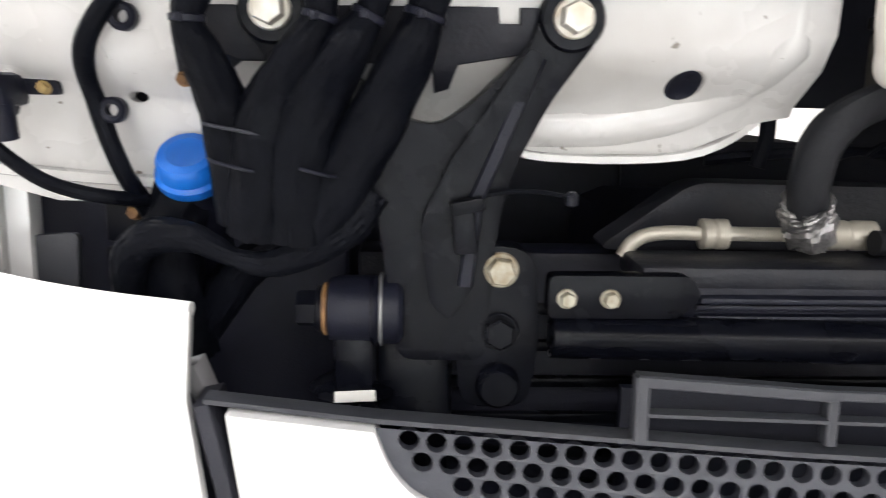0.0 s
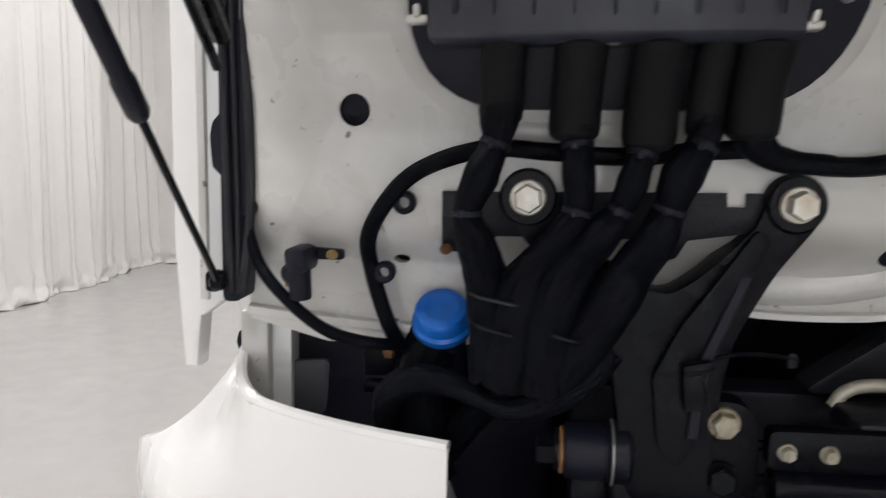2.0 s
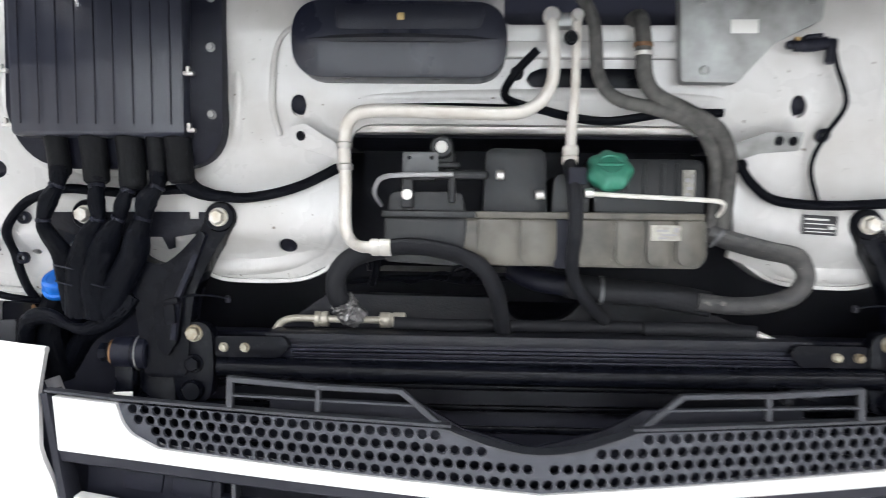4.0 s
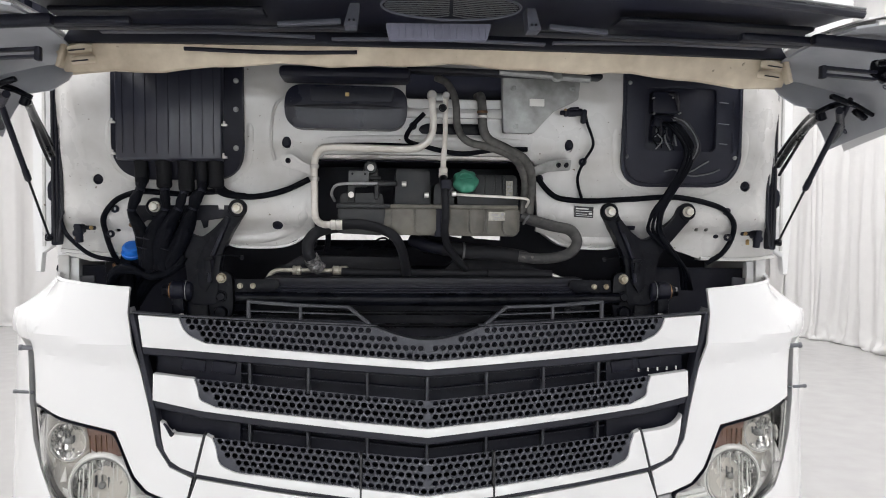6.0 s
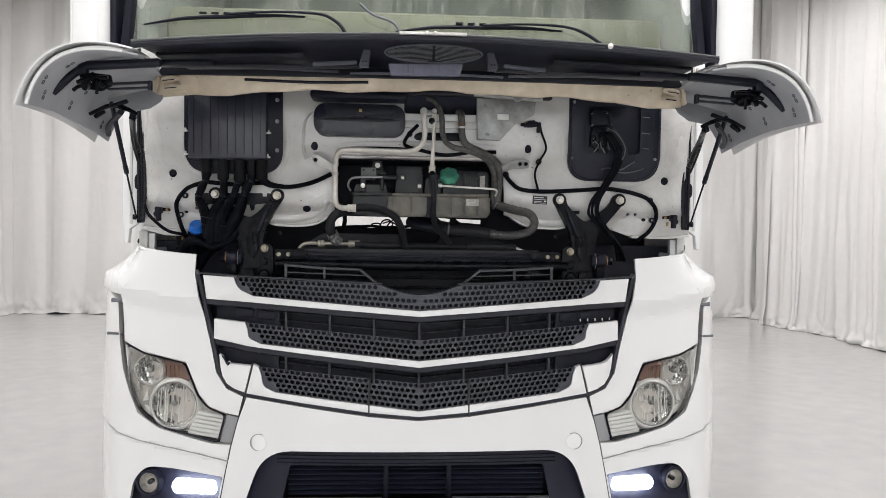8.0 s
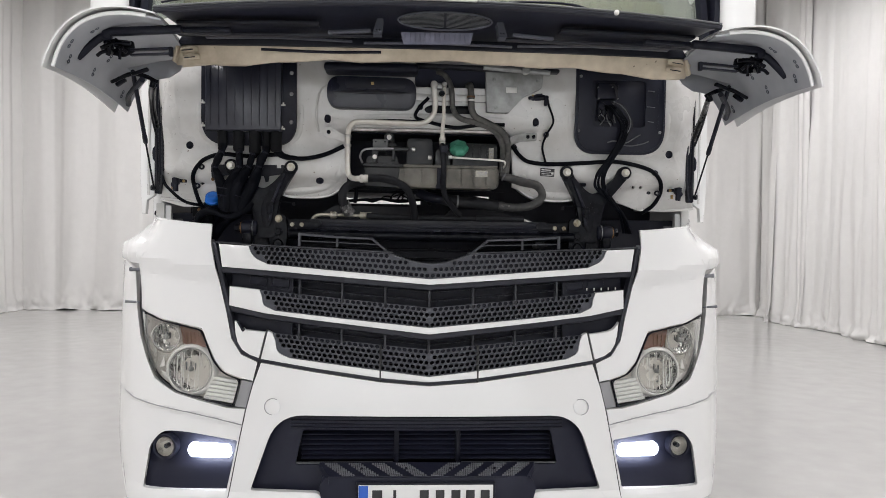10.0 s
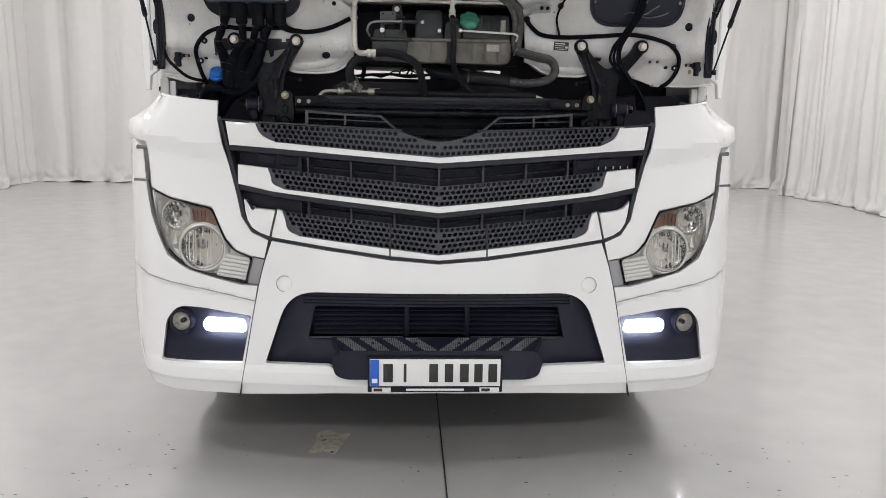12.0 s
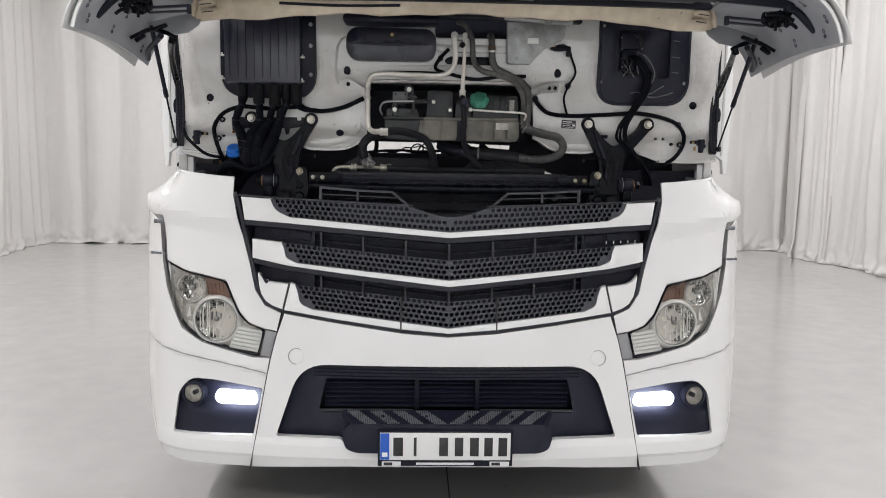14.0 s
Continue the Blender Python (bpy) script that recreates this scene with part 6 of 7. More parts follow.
for x, z, r in ((0.752, 1.997, 0.0055), (0.687, 2.012, 0.0035), (0.767, 2.014, 0.003), (0.744, 2.060, 0.003), (0.690, 1.945, 0.003), (0.684, 2.058, 0.0025)):
    bm = B()
    lathe(bm, (x, 0.262, z), (0.3, -1, 0.2), [(r, -0.006), (r, 0.002), (r * 0.5, 0.004)], 12)
    part("contact", bm, GREYMETAL, conn)
rnd = random.Random(8)
for k in range(9):
    bm = B()
    x, z = 0.690 + 0.0085 * k, 1.958 + rnd.uniform(-0.02, 0.02)
    tube(bm, [(x, 0.268, z + 0.03), (x + rnd.uniform(-0.01, 0.01), 0.258, z + 0.012), (x + rnd.uniform(-0.012, 0.012), 0.256, z - 0.01), (x + rnd.uniform(-0.01, 0.02), 0.266, z - 0.035)], 0.0024, 6, 5)
    part("thin_wire", bm, (SHEATH, STEPGREY, DUSTY)[k % 3], conn)
for k in range(3):
    bm = B()
    x = 0.752 + 0.008 * k
    tube(bm, [(x - 0.012, 0.262, 2.000), (x + 0.022, 0.250, 1.982), (x + 0.055, 0.246, 1.94 - 0.008 * k), (x + 0.056, 0.248, 1.895), (x + 0.035, 0.252, 1.855)], 0.0024, 6, 6)
    part("thin_wire", bm, STEPGREY if k % 2 else DUSTY, conn)
for k in range(6):
    o = 0.0075 * (k - 2.5) + rnd.uniform(-0.003, 0.003)
    q = rnd.uniform(-0.006, 0.006)
    bm = B()
    tube(bm, [(0.712 + 0.008 * k, 0.27, 1.985), (0.755 + o, 0.25, 1.965), (0.795 + o, 0.245 + 0.003 * k, 1.905), (0.782 + o * 0.8, 0.243, 1.84), (0.742 + o * 0.6 + q, 0.245, 1.772), (0.704 + o, 0.236, 1.712),
              (0.702 + o * 1.3 - q, 0.228, 1.664), (0.742 + o * 1.6, 0.225 + 0.006 * (k % 3), 1.610 - o + q), (0.81 + o, 0.262 + 0.006 * (k % 2), 1.545 - o), (0.85 + o, 0.33, 1.47)], 0.0052, 10, 7, wobble=0.08)
    part("cable", bm, SHEATH, tray)
for pts in (([(0.775, 0.28, 1.845), (0.815, 0.278, 1.842), (0.850, 0.276, 1.862), (0.872, 0.280, 1.874)]), ([(0.79, 0.28, 1.836), (0.83, 0.278, 1.830), (0.88, 0.278, 1.838), (0.912, 0.282, 1.850)]), ([(0.735, 0.279, 1.842), (0.760, 0.276, 1.848), (0.80, 0.278, 1.842)])):
    bm = B()
    tube(bm, pts, 0.0024, 8, 7)
    part("thin_cable", bm, STEPGREY, tray)
bm = B()
box(bm, (0.64, 0.285, 1.668), (0.03, 0.02, 0.014), 0.004)
part("cable_plug", bm, BLACK, truck)
bm = B()
panel(bm, rounded([(0.312, 1.846), (0.378, 1.870), (0.438, 1.871), (0.436, 1.841), (0.37, 1.836), (0.314, 1.816)], 0.004), 0.005, 0.27, [], 0, 0.001)
hb = part("hose_bracket", bm, GREYMETAL, truck, "grey sheet metal hose bracket")
for x in (0.399, 0.423):
    bm = B()
    bolt(bm, (x, 0.27, 1.856), 0.0075, h=0.006)
    part("bolt", bm, STEELBLK, hb)
bm = B()
panel(bm, rounded([(-0.440, 1.871), (-0.410, 1.878), (-0.346, 1.840), (-0.343, 1.798), (-0.360, 1.800), (-0.362, 1.822), (-0.418, 1.838), (-0.436, 1.846)], 0.005), 0.005, 0.272, [], 0, 0.001)
pb = part("pipe_bracket", bm, CABPAINT, truck, "white painted pipe bracket")
bm = B()
bolt(bm, (-0.418, 0.272, 1.858), 0.008, h=0.006)
part("bolt", bm, STEELBLK, pb)
# data sticker with bars
bm = B()
box(bm, (0.490, 0.2925, 1.716), (0.060, 0.002, 0.034), 0.0005, (0, 3, 0))
stk = part("data_sticker", bm, INK, truck, "small black data sticker with pale bars")
for x, z, w, h in ((0.485, 1.726, 0.040, 0.0035), (0.490, 1.718, 0.052, 0.0018), (0.483, 1.710, 0.034, 0.0018), (0.490, 1.704, 0.050, 0.0014), (0.511, 1.711, 0.010, 0.006)):
    bm = B()
    box(bm, (x, 0.2912, z), (w, 0.001, h), 0, (0, 3, 0))
    part("print_bar", bm, CABPAINT, stk)
# sensor with plug near the grey cover
bm = B()
lathe(bm, (0.395, 0.263, 2.008), (1, 0, 0.05), [(0.004, 0), (0.007, 0.003), (0.007, 0.012), (0.0115, 0.014), (0.0115, 0.022), (0.010, 0.024), (0.0125, 0.027), (0.0125, 0.050), (0.011, 0.053), (0.011, 0.066), (0.008, 0.070)], 14)
box(bm, (0.436, 0.254, 2.020), (0.030, 0.012, 0.008), 0.003, (0, -6, 0))
box(bm, (0.468, 0.262, 1.998), (0.016, 0.022, 0.042), 0.006, (0, 6, 0))
plug = part("plug", bm, BLACK, truck, "black cable plug")
bm = B()
box(bm, (0.410, 0.252, 2.016), (0.008, 0.006, 0.006), 0.001, (0, 15, 0))
part("plug_tab", bm, BRASS, plug, "yellowed plug tab")
bm = B()
panel(bm, rounded([(0.215, 2.15), (0.222, 1.946), (0.314, 1.945), (0.328, 1.962), (0.374, 2.010), (0.448, 2.046), (0.458, 2.15)], 0.008), 0.03, 0.25, [], 0, 0.004)
cover = part("heater_cover", bm, GREYMETAL, truck, "grey sheet metal cover plate")
for x, z in ((0.258, 1.964), (0.250, 2.075), (0.430, 2.078)):
    bm = B()
    bolt(bm, (x, 0.25, z), 0.0085, h=0.006)
    part("bolt", bm, GREYMETAL, cover)
bm = B()
box(bm, (0.322, 0.2492, 2.035), (0.045, 0.002, 0.022), 0.0005)
part("sticker", bm, LABEL, cover)
bm = B()
tube(bm, [(0.20, 0.20, 2.115), (0.36, 0.20, 2.105), (0.47, 0.21, 2.10)], 0.012, 10, 4)
lathe(bm, (0.37, 0.195, 2.104), (0, -1, 0), [(0.016, -0.01), (0.018, 0.004), (0.012, 0.010)], 20)
part("latch_bar", bm, GREYMETAL, truck, "grey hood latch bar")

# ---- engine bay: air duct, pipes, expansion tank ----
bm = B()
panel(bm, rounded([(-0.424, 2.074), (-0.424, 1.948), (-0.066, 1.948), (-0.066, 2.070)], 0.058, 8), 0.07, 0.238, [], 0, 0.028)
duct = part("air_duct", bm, DUCTMAT, truck, "black moulded air intake duct")
bm = B()
panel(bm, rounded([(-0.35, 2.066), (-0.35, 2.026), (-0.11, 2.026), (-0.10, 2.066)], 0.012, 4), 0.01, 0.2365, [], 0, 0.003)
part("duct_mouth", bm, NAVY, duct)
bm = B()
tube(bm, [(-0.405, 0.246, 2.010), (-0.24, 0.240, 2.012), (-0.08, 0.246, 2.010)], 0.008, 8, 5)
part("duct_ridge", bm, DUSTY, duct)
bm = B()
box(bm, (-0.242, 0.236, 2.046), (0.012, 0.004, 0.012), 0.002)
part("duct_mark", bm, BRASS, duct)
bm = B()
box(bm, (-0.245, 0.205, 2.094), (0.37, 0.12, 0.032), 0.012)
part("duct_lip", bm, BLACK, truck, "black rubber sealing lip above the duct")
bm = B()
box(bm, (0.22, 0.225, 2.112), (0.58, 0.05, 0.016), 0.006, (0, 1, 0))
part("seal_strip", bm, DUSTY, truck, "long black rubber seal below the hood")
bm = B()
box(bm, (0.085, 0.288, 2.003), (0.32, 0.02, 0.028), 0.004)
part("pipe_rail", bm, CABPAINT, bulk, "white painted rail across the opening")
bm = B()
panel(bm, rounded([(-0.024, 1.965), (-0.006, 1.972), (0.175, 1.972), (0.175, 1.940), (-0.021, 1.942), (-0.031, 1.954)], 0.004), 0.006, 0.282, [], 0, 0.001)
part("pipe_plate", bm, STEELBLK, truck, "dark steel plate behind the pipes")
bm = B()
tube(bm, [(0.006, 0.25, 2.052), (0.007, 0.235, 2.03), (0.011, 0.235, 1.975), (0.006, 0.236, 1.935), (-0.016, 0.237, 1.906), (-0.055, 0.238, 1.893), (-0.14, 0.238, 1.893), (-0.285, 0.238, 1.895), (-0.325, 0.238, 1.882), (-0.3375, 0.238, 1.845), (-0.337, 0.238, 1.78), (-0.336, 0.236, 1.705), (-0.326, 0.228, 1.680), (-0.308, 0.190, 1.672), (-0.288, 0.168, 1.671), (-0.268, 0.165, 1.671)], 0.0105, 14, 6)
acp = part("coolant_pipe", bm, PIPE, truck, "pale coated air conditioning pipe")
bm = B()
lathe(bm, (-0.286, 0.166, 1.671), (1, 0, 0), [(0.012, 0), (0.015, 0.003), (0.015, 0.014), (0.013, 0.016), (0.015, 0.018), (0.015, 0.034), (0.012, 0.037)], 22)
part("pipe_sleeve", bm, PIPE, acp)
for z in (1.835, 1.80):
    bm = B()
    lathe(bm, (-0.337, 0.238, z), (0, 0, 1), [(0.012, 0), (0.0135, 0.002), (0.0135, 0.009), (0.012, 0.011)], 18)
    part("pipe_clip", bm, ALU, acp)
bm = B()
box(bm, (0.028, 0.258, 2.044), (0.060, 0.03, 0.024), 0.006)
valve = part("valve_block", bm, GREYMETAL, truck, "dull aluminium valve block")
for x, r in ((0.006, 0.0145), (0.048, 0.011)):
    bm = B()
    lathe(bm, (x, 0.246, 2.048), (0, -1, 0.1), [(r, 0), (r, 0.006), (r * 0.86, 0.007), (r * 0.86, 0.010), (r, 0.011), (r * 0.8, 0.016)], 20)
    part("valve_port", bm, ALU, valve)
bm = B()
bolt(bm, (0.038, 0.235, 2.012), 0.012, h=0.012)
part("valve_bolt", bm, STEELBLK, truck)
bm = B()
tube(bm, [(0.048, 0.245, 2.04), (0.047, 0.238, 2.0), (0.046, 0.236, 1.92), (0.043, 0.23, 1.872), (0.043, 0.222, 1.835)], [0.008, 0.0075, 0.0075, 0.0085, 0.009], 12, 6)
sp = part("suction_pipe", bm, PIPE, truck, "pale suction pipe with black hose")
bm = B()
lathe(bm, (0.043, 0.222, 1.812), (0, 0, 1), [(0.013, 0), (0.0135, 0.012), (0.011, 0.014), (0.013, 0.016), (0.013, 0.026), (0.010, 0.03)], 20)
part("pipe_sleeve", bm, PIPE, sp)
bm = B()
tube(bm, [(0.043, 0.222, 1.815), (0.044, 0.16, 1.775), (0.047, 0.155, 1.72), (0.048, 0.17, 1.66), (0.062, 0.22, 1.61), (0.098, 0.28, 1.565), (0.13, 0.32, 1.535)], 0.0115, 12, 7)
part("rubber_hose", bm, RUBBER, sp)
bm = B()
box(bm, (0.048, 0.165, 1.79), (0.03, 0.03, 0.028), 0.004)
part("hose_clip", bm, BLACK, sp)
HOSES = [
    ([(0.020, 0.27, 2.105), (0.052, 0.25, 2.085), (0.076, 0.242, 2.035), (0.084, 0.24, 1.955), (0.115, 0.24, 1.917), (0.190, 0.242, 1.899), (0.255, 0.245, 1.872), (0.289, 0.245, 1.822), (0.294, 0.25, 1.77), (0.290, 0.26, 1.71)], 0.011),
    ([(0.148, 0.30, 2.055), (0.154, 0.26, 2.050), (0.157, 0.245, 2.015), (0.160, 0.242, 1.955), (0.180, 0.242, 1.922), (0.232, 0.245, 1.898), (0.290, 0.245, 1.866), (0.316, 0.25, 1.81), (0.312, 0.26, 1.72), (0.306, 0.26, 1.68)], 0.0135),
    ([(0.290, 0.262, 1.702), (0.325, 0.252, 1.688), (0.385, 0.245, 1.672), (0.440, 0.245, 1.660), (0.466, 0.25, 1.630), (0.456, 0.26, 1.596), (0.42, 0.27, 1.577), (0.36, 0.28, 1.569), (0.29, 0.285, 1.575)], 0.0165),
    ([(-0.252, 0.166, 1.671), (-0.22, 0.163, 1.674), (-0.185, 0.162, 1.671), (-0.14, 0.164, 1.660), (-0.10, 0.175, 1.638), (-0.078, 0.21, 1.602), (-0.066, 0.26, 1.56), (-0.058, 0.30, 1.51)], 0.0145),
    ([(-0.24, 0.280, 1.666), (-0.295, 0.255, 1.660), (-0.333, 0.238, 1.646), (-0.354, 0.236, 1.620), (-0.357, 0.242, 1.588), (-0.346, 0.262, 1.560), (-0.332, 0.285, 1.54)], 0.018),
    ([(0.055, 0.31, 1.600), (0.12, 0.30, 1.592), (0.216, 0.30, 1.585), (0.315, 0.30, 1.569)], 0.024),
    ([(-0.26, 0.30, 1.526), (-0.15, 0.31, 1.522), (0.1, 0.33, 1.520), (0.30, 0.32, 1.520)], 0.012),
    ([(0.20, 0.31, 1.52), (0.30, 0.305, 1.522), (0.40, 0.30, 1.518)], 0.014),
]
for k, (pts, r) in enumerate(HOSES):
    bm = B()
    tube(bm, pts, r, 14, 7, wobble=0.03)
    part("rubber_hose", bm, PALEHOSE if k < 2 else DUSTHOSE if k == 2 else RUBBER, truck, "dusty grey-black rubber hose")
bm = B()
tube(bm, [(-0.04, 0.35, 1.625), (0.0, 0.32, 1.608), (0.06, 0.31, 1.599)], 0.021, 14, 5)
part("hose_elbow", bm, BLACK, truck, "black hose elbow")
for p, d, r, m in (((0.157, 0.2445, 2.000), (0, 0, 1), 0.0150, RUST), ((0.158, 0.2440, 1.986), (0, 0, 1), 0.0150, ALU), ((0.302, 0.258, 1.694), (0.7, -0.2, -0.5), 0.0185, STEPGREY), ((0.115, 0.300, 1.5925), (1, 0, -0.05), 0.0255, STEPGREY)):
    bm = B()
    lathe(bm, p, d, [(r, 0), (r + 0.001, 0.001), (r + 0.001, 0.006), (r, 0.007)], 20)
    part("hose_clamp", bm, m, truck, "narrow band clamp on a hose")
bm = B()
tube(bm, [(-0.351, 0.254, 1.572), (-0.343, 0.266, 1.555), (-0.328, 0.288, 1.536)], [0.020, 0.0225, 0.021], 30, 9)
rnd = random.Random(12)
for v in bm.verts:
    c = Vector((-0.341, 0.268, 1.554))
    q = v.co * 95
    v.co += (v.co - c).normalized() * 0.007 * noise.noise(q) + (v.co - c).normalized() * rnd.uniform(-0.0022, 0.0022)
for f in bm.faces:
    f.smooth = False
part("foil_wrap", bm, FOIL, truck, "crumpled silver foil wrap on the hose", keep=True)
bm = B()
tube(bm, [(-0.488, 0.335, 1.503), (-0.478, 0.335, 1.518), (-0.455, 0.335, 1.5265), (-0.40, 0.335, 1.527), (-0.262, 0.335, 1.526)], 0.0072, 12, 6)
ap = part("aluminium_pipe", bm, OLDPIPE, truck, "short pale aluminium pipe")
for x, w in ((-0.414, 0.028), (-0.290, 0.050)):
    bm = B()
    lathe(bm, (x, 0.335, 1.5265), (1, 0, 0), [(0.010, 0), (0.0150, 0.002), (0.0150, w * 0.4), (0.0125, w * 0.45), (0.0150, w * 0.55), (0.0150, w - 0.002), (0.010, w)], 20)
    part("pipe_sleeve", bm, OLDPIPE, ap)
bm = B()
tube(bm, [(0.392, 0.30, 1.519), (0.44, 0.30, 1.503), (0.482, 0.30, 1.502), (0.516, 0.295, 1.482)], [0.008, 0.006, 0.0045, 0.004], 10, 6)
part("hose_fitting", bm, ALU, truck, "thin pale hose fitting")
bm = B()
panel(bm, [(-0.33, 1.880), (0.32, 1.880), (0.32, 1.868), (-0.33, 1.868)], 0.03, 0.315, [], 0, 0.002)
part("opening_edge", bm, ALU, bulk)
SETTLE[0] = None
# added black sheets paint the shade deep in the opening and tunnel
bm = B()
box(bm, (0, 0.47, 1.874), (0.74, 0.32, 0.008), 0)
part("opening_shade_top", bm, BLACK, bulk)
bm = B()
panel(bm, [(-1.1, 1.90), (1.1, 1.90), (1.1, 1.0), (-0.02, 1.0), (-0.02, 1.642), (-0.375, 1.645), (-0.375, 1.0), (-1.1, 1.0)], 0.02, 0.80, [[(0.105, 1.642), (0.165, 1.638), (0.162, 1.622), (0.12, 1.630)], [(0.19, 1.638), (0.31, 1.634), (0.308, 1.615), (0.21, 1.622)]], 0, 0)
part("tunnel_shade_face", bm, BLACK, truck)
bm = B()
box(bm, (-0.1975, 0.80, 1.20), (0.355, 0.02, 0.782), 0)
part("tunnel_shade_lower", bm, BLACK, truck)
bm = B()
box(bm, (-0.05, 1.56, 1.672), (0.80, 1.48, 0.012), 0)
part("tunnel_shade_top", bm, BLACK, truck)
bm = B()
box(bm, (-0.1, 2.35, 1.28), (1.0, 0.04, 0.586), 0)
part("tunnel_shade_sill", bm, BLACK, truck)
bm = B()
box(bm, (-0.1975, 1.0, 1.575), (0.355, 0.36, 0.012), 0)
part("tunnel_shade_floor", bm, BLACK, truck)
for pts, r in (([(-0.37, 0.46, 1.590), (-0.28, 0.45, 1.600), (-0.24, 0.45, 1.597), (-0.20, 0.45, 1.603), (-0.12, 0.45, 1.596), (-0.02, 0.46, 1.604), (0.10, 0.46, 1.60)], [0.007, 0.006, 0.010, 0.005, 0.009, 0.005, 0.007]), ([(-0.312, 0.44, 1.66), (-0.310, 0.44, 1.62), (-0.318, 0.44, 1.585)], 0.009),
               ([(-0.205, 0.43, 1.600), (-0.190, 0.42, 1.613), (-0.165, 0.42, 1.614), (-0.160, 0.43, 1.602), (-0.180, 0.43, 1.596)], 0.0032), ([(-0.165, 0.43, 1.598), (-0.150, 0.42, 1.624), (-0.125, 0.41, 1.630), (-0.108, 0.42, 1.612), (-0.118, 0.43, 1.596)], 0.0032),
               ([(-0.135, 0.43, 1.597), (-0.120, 0.42, 1.618), (-0.095, 0.41, 1.634), (-0.075, 0.42, 1.620), (-0.078, 0.43, 1.598)], 0.0032), ([(-0.150, 0.43, 1.615), (-0.118, 0.42, 1.622), (-0.085, 0.42, 1.606), (-0.07, 0.43, 1.597)], 0.0028),
               ([(0.0, 0.43, 1.66), (0.01, 0.43, 1.62), (0.005, 0.43, 1.58)], 0.010)):
    bm = B()
    tube(bm, pts, r, 8, 6)
    part("thin_cable", bm, SHEATH, truck)
# added black sheet for the shade at the back of the opening
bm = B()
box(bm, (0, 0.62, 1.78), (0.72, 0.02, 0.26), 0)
part("opening_shade_back", bm, BLACK, bulk)
# expansion tank
bm = B()
panel(bm, rounded([(-0.262, 1.728), (-0.262, 1.652), (-0.10, 1.645), (0.262, 1.643), (0.275, 1.66), (0.275, 1.728)], 0.016, 4), 0.16, 0.185, [], 0, 0.012)
tank = part("expansion_tank", bm, TANKLOW, truck, "cloudy plastic coolant expansion tank with green cap")
bm = B()
panel(bm, rounded([(-0.266, 1.726), (-0.266, 1.649), (-0.135, 1.643), (-0.125, 1.726)], 0.012, 4), 0.10, 0.181, [], 0, 0.010)
part("tank_end", bm, TANKTOP, tank, "dusty dark end of the tank")
bm = B()
box(bm, (0.037, 0.19, 1.686), (0.034, 0.02, 0.09), 0.004)
part("tank_slot", bm, BLACK, tank)
for x0, x1, z1 in ((-0.262, -0.13, 1.768), (-0.10, 0.008, 1.842), (0.015, 0.09, 1.80), (0.075, 0.27, 1.826)):
    bm = B()
    panel(bm, rounded([(x0, 1.728), (x0 + 0.004, z1), (x1 - 0.004, z1), (x1, 1.728)], [0, 0.015, 0.015, 0], 4), 0.15, 0.188, [], 0, 0.010)
    part("tank_lobe", bm, TANKTOP, tank, "dusty dark upper lobe of the tank")
for x0, x1, m in ((-0.270, -0.112, TANKTOP), (-0.112, 0.268, TANKLOW)):
    bm = B()
    box(bm, ((x0 + x1) / 2, 0.255, 1.730), (x1 - x0, 0.17, 0.012), 0.003)
    part("tank_flange", bm, m, tank)
for x0, x1 in ((-0.108, -0.042), (-0.036, 0.024), (0.056, 0.118), (0.124, 0.168), (0.174, 0.218), (0.224, 0.266)):
    bm = B()
    panel(bm, rounded([(x0, 1.724), (x0, 1.648), (x1, 1.648), (x1, 1.724)], [0.006, 0.018, 0.018, 0.006], 4), 0.02, 0.178, [], 0, 0.011)
    part("tank_bulge", bm, TANKLOW, tank)
for x in (0.14, 0.17, 0.20, 0.225):
    bm = B()
    box(bm, (x, 0.187, 1.79), (0.006, 0.006, 0.06), 0.002)
    part("tank_rib", bm, TANKTOP, tank)
bm = B()
lathe(bm, (0.112, 0.200, 1.790), (0, -0.45, 0.9), [(0.024, -0.01), (0.024, 0.012)], 24)
tank_neck = part("tank_neck", bm, TANKTOP, tank)
bm = B()
ax = Vector((0, -0.80, 0.60))
u, w = Vector((1, 0, 0)), ax.cross(Vector((1, 0, 0)))
rings = []
for r, h, lobe in ((0.034, -0.014, 0.0), (0.0365, -0.010, 0.03), (0.0375, 0.0, 0.075), (0.0365, 0.008, 0.085), (0.033, 0.014, 0.07), (0.026, 0.0175, 0.03), (0.019, 0.0185, 0.0), (0.017, 0.0165, 0.0), (0.004, 0.0165, 0.0)):
    rings.append([bm.verts.new(Vector((0.111, 0.186, 1.806)) + ax * h + (u * math.cos(2 * math.pi * k / 56) + w * math.sin(2 * math.pi * k / 56)) * r * (1 + lobe * math.cos(7 * 2 * math.pi * k / 56 + 0.6))) for k in range(56)])
for ra, rb in zip(rings, rings[1:]):
    for k in range(56):
        bm.faces.new((ra[k], ra[(k + 1) % 56], rb[(k + 1) % 56], rb[k]))
bm.faces.new(rings[-1])
bm.faces.new(rings[0][::-1])
tank_cap = part("tank_cap", bm, GREEN, tank, "green lobed tank cap")
bm = B()
box(bm, Vector((0.111, 0.186, 1.806)) + ax * 0.0175, (0.046, 0.004, 0.006), 0.002, (-37, 0, 0))
part("cap_grip", bm, GREEN, tank_cap)
bm = B()
panel(bm, rounded([(-0.234, 1.832), (-0.175, 1.832), (-0.175, 1.792), (-0.234, 1.792)], 0.004), 0.004, 0.158, [circle(-0.223, 1.823, 0.0035, 10), circle(-0.186, 1.823, 0.0035, 10)], 0, 0.0008)
